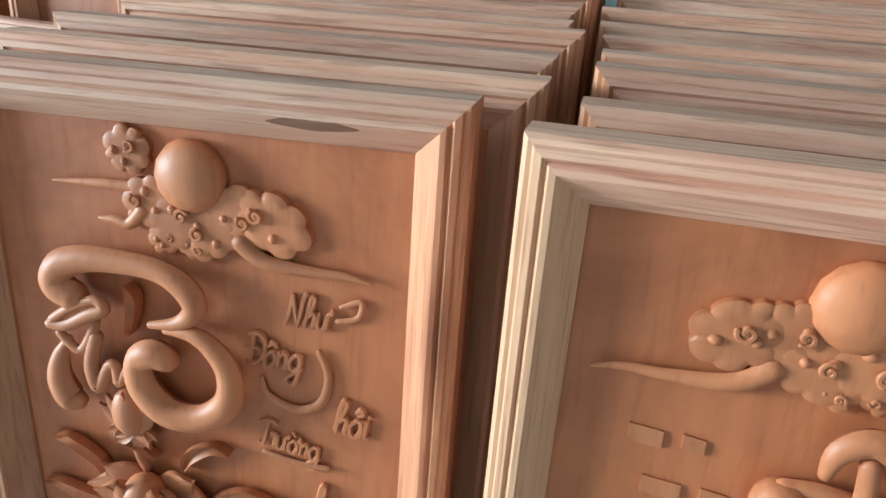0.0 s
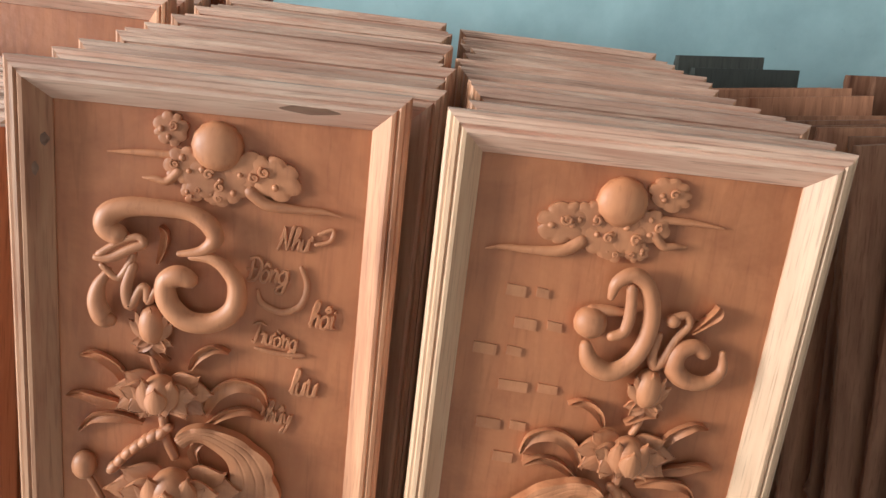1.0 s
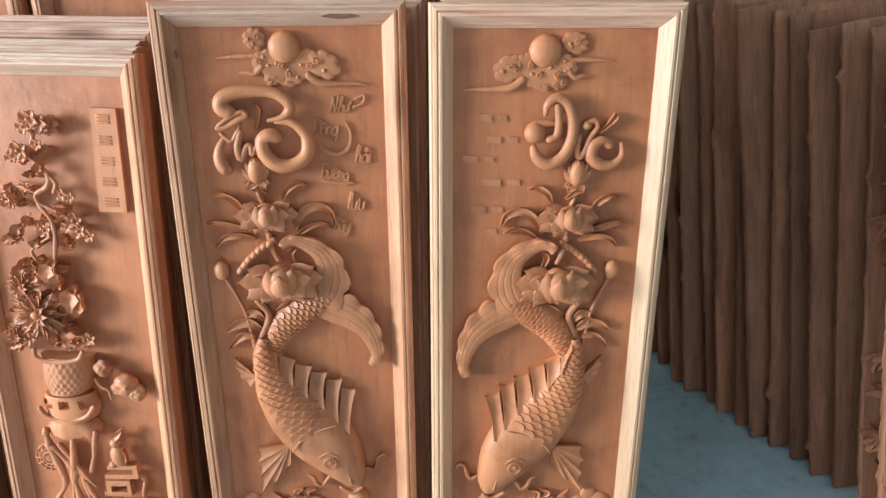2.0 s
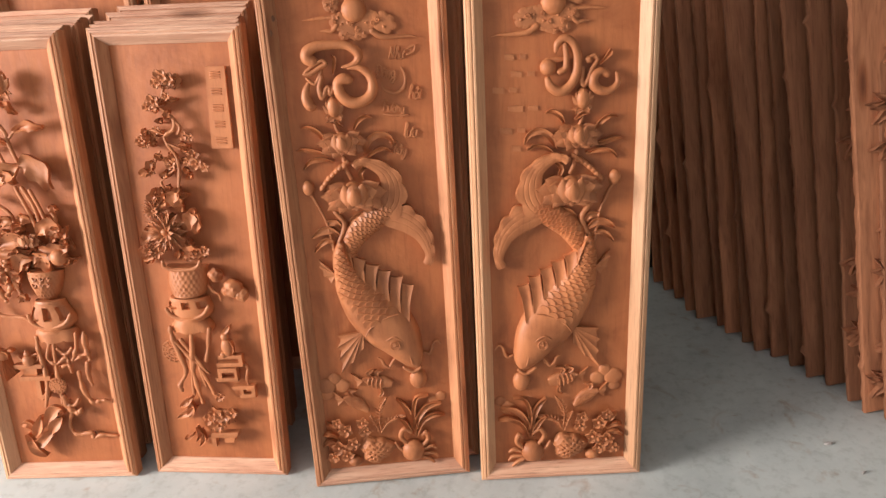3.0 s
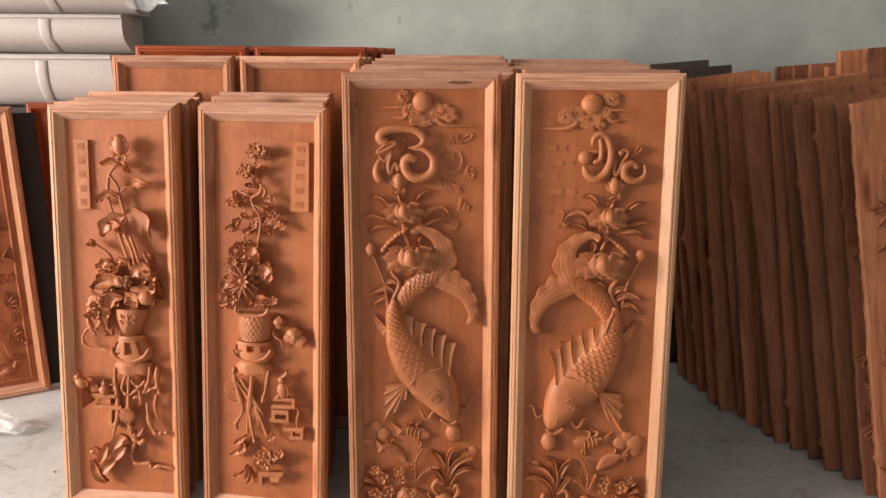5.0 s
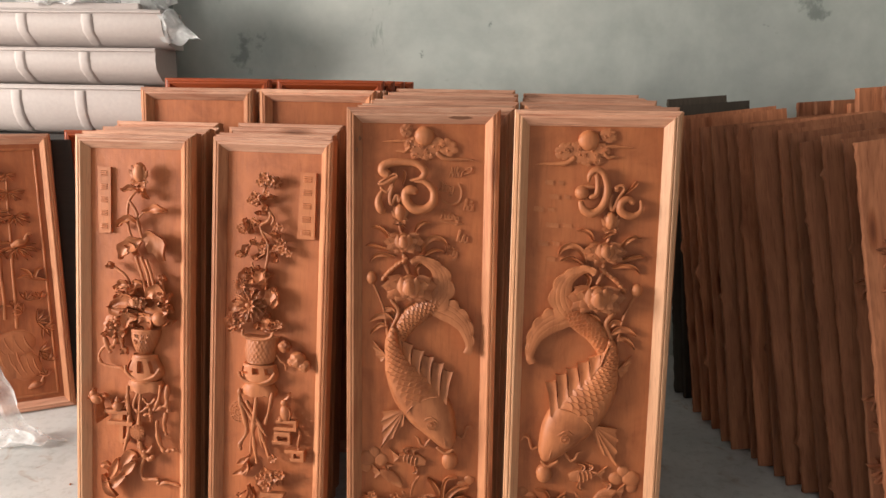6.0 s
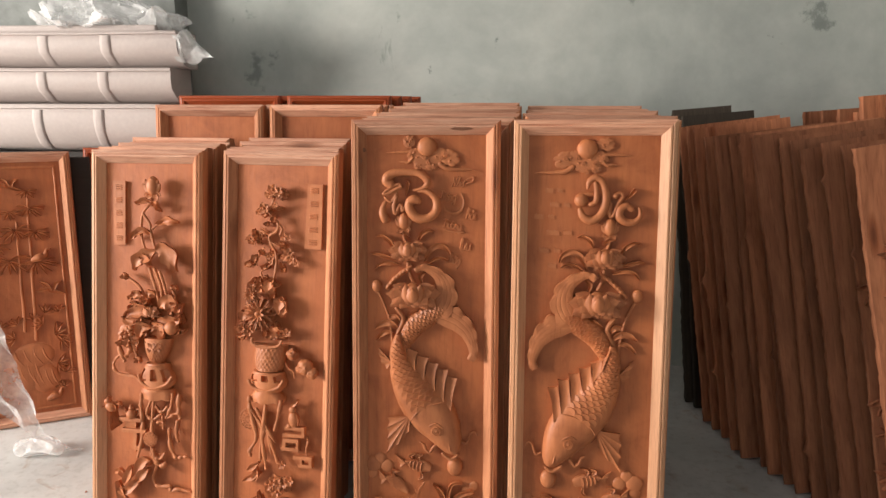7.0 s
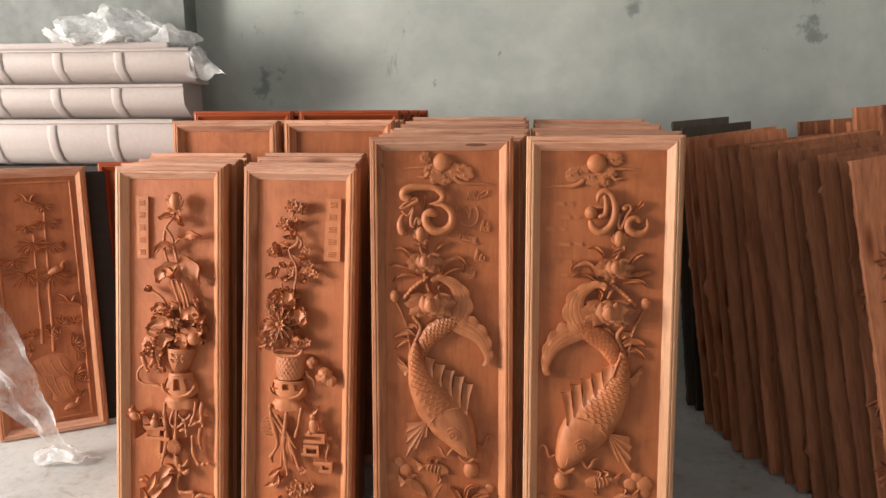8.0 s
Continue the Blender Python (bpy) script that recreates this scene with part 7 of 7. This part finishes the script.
def foam_crate(x1, y0, z0, h, seed, band0, label):
    """A long foam crate: a rim, a belly that rounds in below, and raised bands across it."""
    e = empty("foam_crate", pose(x1, y0, z0), label, "foam crate", "foam crates")
    prof = [(0.120, 0.0), (0.060, 0.014), (0.026, 0.042), (0.002, h * 0.42), (-0.005, h * 0.70), (0.0, h * 0.88), (0.003, h * 0.90), (-0.007, h * 0.915), (-0.007, h - 0.008), (0.0, h), (0.20, h), (0.20, 0.0)]
    bm = bmesh.new()
    n = 40
    rows = []
    for i in range(n + 1):
        x = -1.95 * (1 - i / n)
        rows.append([bm.verts.new((x, y + 0.003 * noise.noise((x * 4, z * 9, seed)), z + 0.003 * noise.noise((x * 3, y * 9, seed + 5)))) for y, z in prof])
    for a, b in zip(rows, rows[1:]):
        for k in range(len(prof)):
            bm.faces.new((a[k], a[(k + 1) % len(prof)], b[(k + 1) % len(prof)], b[k]))
    bm.faces.new(rows[0])
    bm.faces.new(rows[-1])
    me = mesh_of(bm, "shell", FOAM, True)
    me.set_sharp_from_angle(angle=radians(40))
    part("shell", me, None, e)
    for k in range(5):
        x = band0 - x1 - 0.288 * k
        bm = bmesh.new()
        band = [(y - 0.007, z) for y, z in prof[0:6]]
        cols = []
        for dx, dy in ((-0.027, 0.009), (-0.020, 0.002), (-0.012, 0.0), (0.012, 0.0), (0.020, 0.002), (0.027, 0.009)):
            cols.append([bm.verts.new((x + dx, y + dy, z)) for y, z in band])
        for a, b in zip(cols, cols[1:]):
            for j in range(len(band) - 1):
                bm.faces.new((a[j], b[j], b[j + 1], a[j + 1]))
        part("band", bm, FOAM, e, smooth=True)
    return e


foam_crate(-1.10, 1.215, 1.126, 0.215, 1, -1.387, "long white foam crate with raised bands, lowest of a stack")
foam_crate(-1.045, 1.225, 1.342, 0.155, 2, -1.357, "long white foam crate with raised bands and a chipped end")
foam_crate(-1.005, 1.220, 1.498, 0.155, 3, -1.328, "long white foam crate with raised bands under crumpled film")
bm = bmesh.new()
box(bm, -0.0, 1.6, 0, 0.28, 0, 0.03, 0.006)
lid = new("foam_board", mesh_of(bm, "foam_board", FOAM))
lid.matrix_world = pose(-2.72, 1.25, 1.655, 0, 0, 0.6)
tagged(lid, "flat white foam board lying on the crates", "foam board")


def crumpled(name, bm, m, label):
    me = mesh_of(bm, name, FILM, False)
    o = new(name, me)
    o.matrix_world = m
    return tagged(o, label, "plastic film")


def creased(p, seed, amp):
    v = Vector((p[0] * 9, p[1] * 9, p[2] * 9 + seed))
    a = Vector((noise.noise(v), noise.noise(v + Vector((7, 1, 3))), noise.noise(v + Vector((2, 9, 5)))))
    f = abs(noise.noise(v * 2.3))
    return Vector(p) + a * amp + Vector((f, f, -f)) * amp * 0.7


bm = bmesh.new()
bmesh.ops.create_icosphere(bm, subdivisions=5, radius=1.0)
for v in bm.verts:
    p = Vector((v.co.x * 0.36, v.co.y * 0.14, v.co.z * 0.10 * (1 if v.co.z > 0 else 0.25)))
    p.z *= 0.75 + 0.5 * max(0, 1 - abs(p.x + 0.02) / 0.3)
    v.co = creased(p, 3, 0.085)
crumpled("crumpled_film", bm, pose(-1.40, 1.36, 1.712), "crumpled heap of clear plastic film on the crates")
bm = bmesh.new()
bmesh.ops.create_icosphere(bm, subdivisions=4, radius=1.0)
for v in bm.verts:
    v.co = creased((v.co.x * 0.11, v.co.y * 0.03, v.co.z * 0.045 * (1.1 - max(0, v.co.x)) - 0.05 * max(0, v.co.x)), 8, 0.05)
crumpled("film_scrap", bm, pose(-0.985, 1.27, 1.60), "torn end of clear film hanging off a crate")


def film_strip(pts, seed, label):
    """A twisted strip of clear film hung along a path of half widths."""
    path = Carver.smooth_path(pts, 10)
    bm = bmesh.new()
    rows = []
    for i, (x, y, z, r) in enumerate(path):
        tw = 0.25 * i + seed
        row = []
        for j in range(9):
            t = j / 4 - 1
            fold = 0.35 * r * math.sin(t * 5 + tw * 0.6)
            p = (x + r * t * 0.8, y + fold + r * t * 0.4 * math.sin(tw * 0.3), z + r * t * 0.35)
            row.append(bm.verts.new(creased(p, seed, 0.016)))
        rows.append(row)
    for a, b in zip(rows, rows[1:]):
        for k in range(8):
            bm.faces.new((a[k], a[k + 1], b[k + 1], b[k]))
    for v in bm.verts:
        v.co.z = max(v.co.z, 0.003)
    return crumpled("hanging_film", bm, pose(0, 0, 0), label)


film_strip([(-1.86, 0.56, 1.05, 0.05), (-1.74, 0.56, 0.72, 0.10), (-1.60, 0.57, 0.42, 0.10), (-1.45, 0.57, 0.18, 0.075), (-1.34, 0.56, 0.04, 0.03), (-1.28, 0.57, 0.012, 0.04), (-1.22, 0.58, 0.008, 0.02)], 1.0, "twisted clear plastic film hanging down to the floor")
bm = bmesh.new()
bmesh.ops.create_icosphere(bm, subdivisions=4, radius=1.0)
for v in bm.verts:
    v.co = creased((v.co.x * 0.11, v.co.y * 0.06, v.co.z * 0.032 + 0.035), 5, 0.03)
    v.co.z = max(0.002, v.co.z)
crumpled("plastic_wrap", bm, pose(-1.36, 0.545, 0.0), "crumpled end of clear film lying on the floor")

# ---- weathered, shade-darkened and far slabs ----
slab(1.275, 1.26, 1, 5.0, 5.0, 0.25, 1.325, 0.03, 40, "weathered board behind the slabs, coloured dark for the shade there", "weathered boards", SHADED_BOARD)
slab(1.300, 1.20, 1, 5.0, 5.0, 0.30, 1.300, 0.03, 41, "weathered board behind the slabs, coloured dark for the shade there", "weathered boards", SHADED_BOARD)
for i in range(6):
    slab(1.90 + 0.062 * i, 1.50 - 0.03 * i, 2, 4.0, 4.0, 0.30, 1.315 + 0.006 * (i % 3), 0.03, 50 + i, "reddish sawn slab standing by the wall", "wall slabs")
for i in range(5):
    slab(1.93 + 0.075 * i, 0.99 - 0.055 * i, 2, 5.0, 4.5, 0.36, 1.38 + 0.01 * (i % 2), 0.032, 60 + i, "taller reddish sawn slab at the end of the row", "tall slabs")

for k in range(3):
    slab(1.300 + 0.016 * k, 1.06 - 0.075 * k, -3, 6.5, 7.2 + 0.3 * k, 0.36, 1.262 + 0.008 * (k % 2), 0.022, 70 + k, "rough reddish board at the shaded end of the row", "slabs")

# ---- chips on the floor ----
for x, y, s, k in ((1.44, 0.02, 0.012, 0), (1.47, -0.10, 0.010, 1), (1.06, -0.18, 0.006, 2), (0.92, 0.19, 0.006, 3), (-0.05, -0.06, 0.006, 4), (-0.72, 0.02, 0.008, 5), (0.62, -0.16, 0.005, 6), (-1.02, 0.30, 0.007, 7)):
    bm = bmesh.new()
    q = random.Random(k)
    ring = [bm.verts.new((s * math.cos(a) * q.uniform(0.6, 1.3), s * 0.6 * math.sin(a) * q.uniform(0.6, 1.2), 0.0)) for a in (j * 1.047 for j in range(6))]
    up = [bm.verts.new(v.co * 0.7 + Vector((0, 0, s * q.uniform(0.3, 0.6)))) for v in ring]
    for j in range(6):
        bm.faces.new((ring[j], ring[(j + 1) % 6], up[(j + 1) % 6], up[j]))
    bm.faces.new(up)
    bm.faces.new(ring)
    o = new("wood_chip", mesh_of(bm, "wood_chip", FOAM if k < 2 else SLAB))
    o.matrix_world = pose(x, y, 0.0005, 0, 0, 40 * k)
    tagged(o, "pale chip lying on the cement floor" if k < 2 else "small dark wood chip on the floor", "wood chip", "chips")
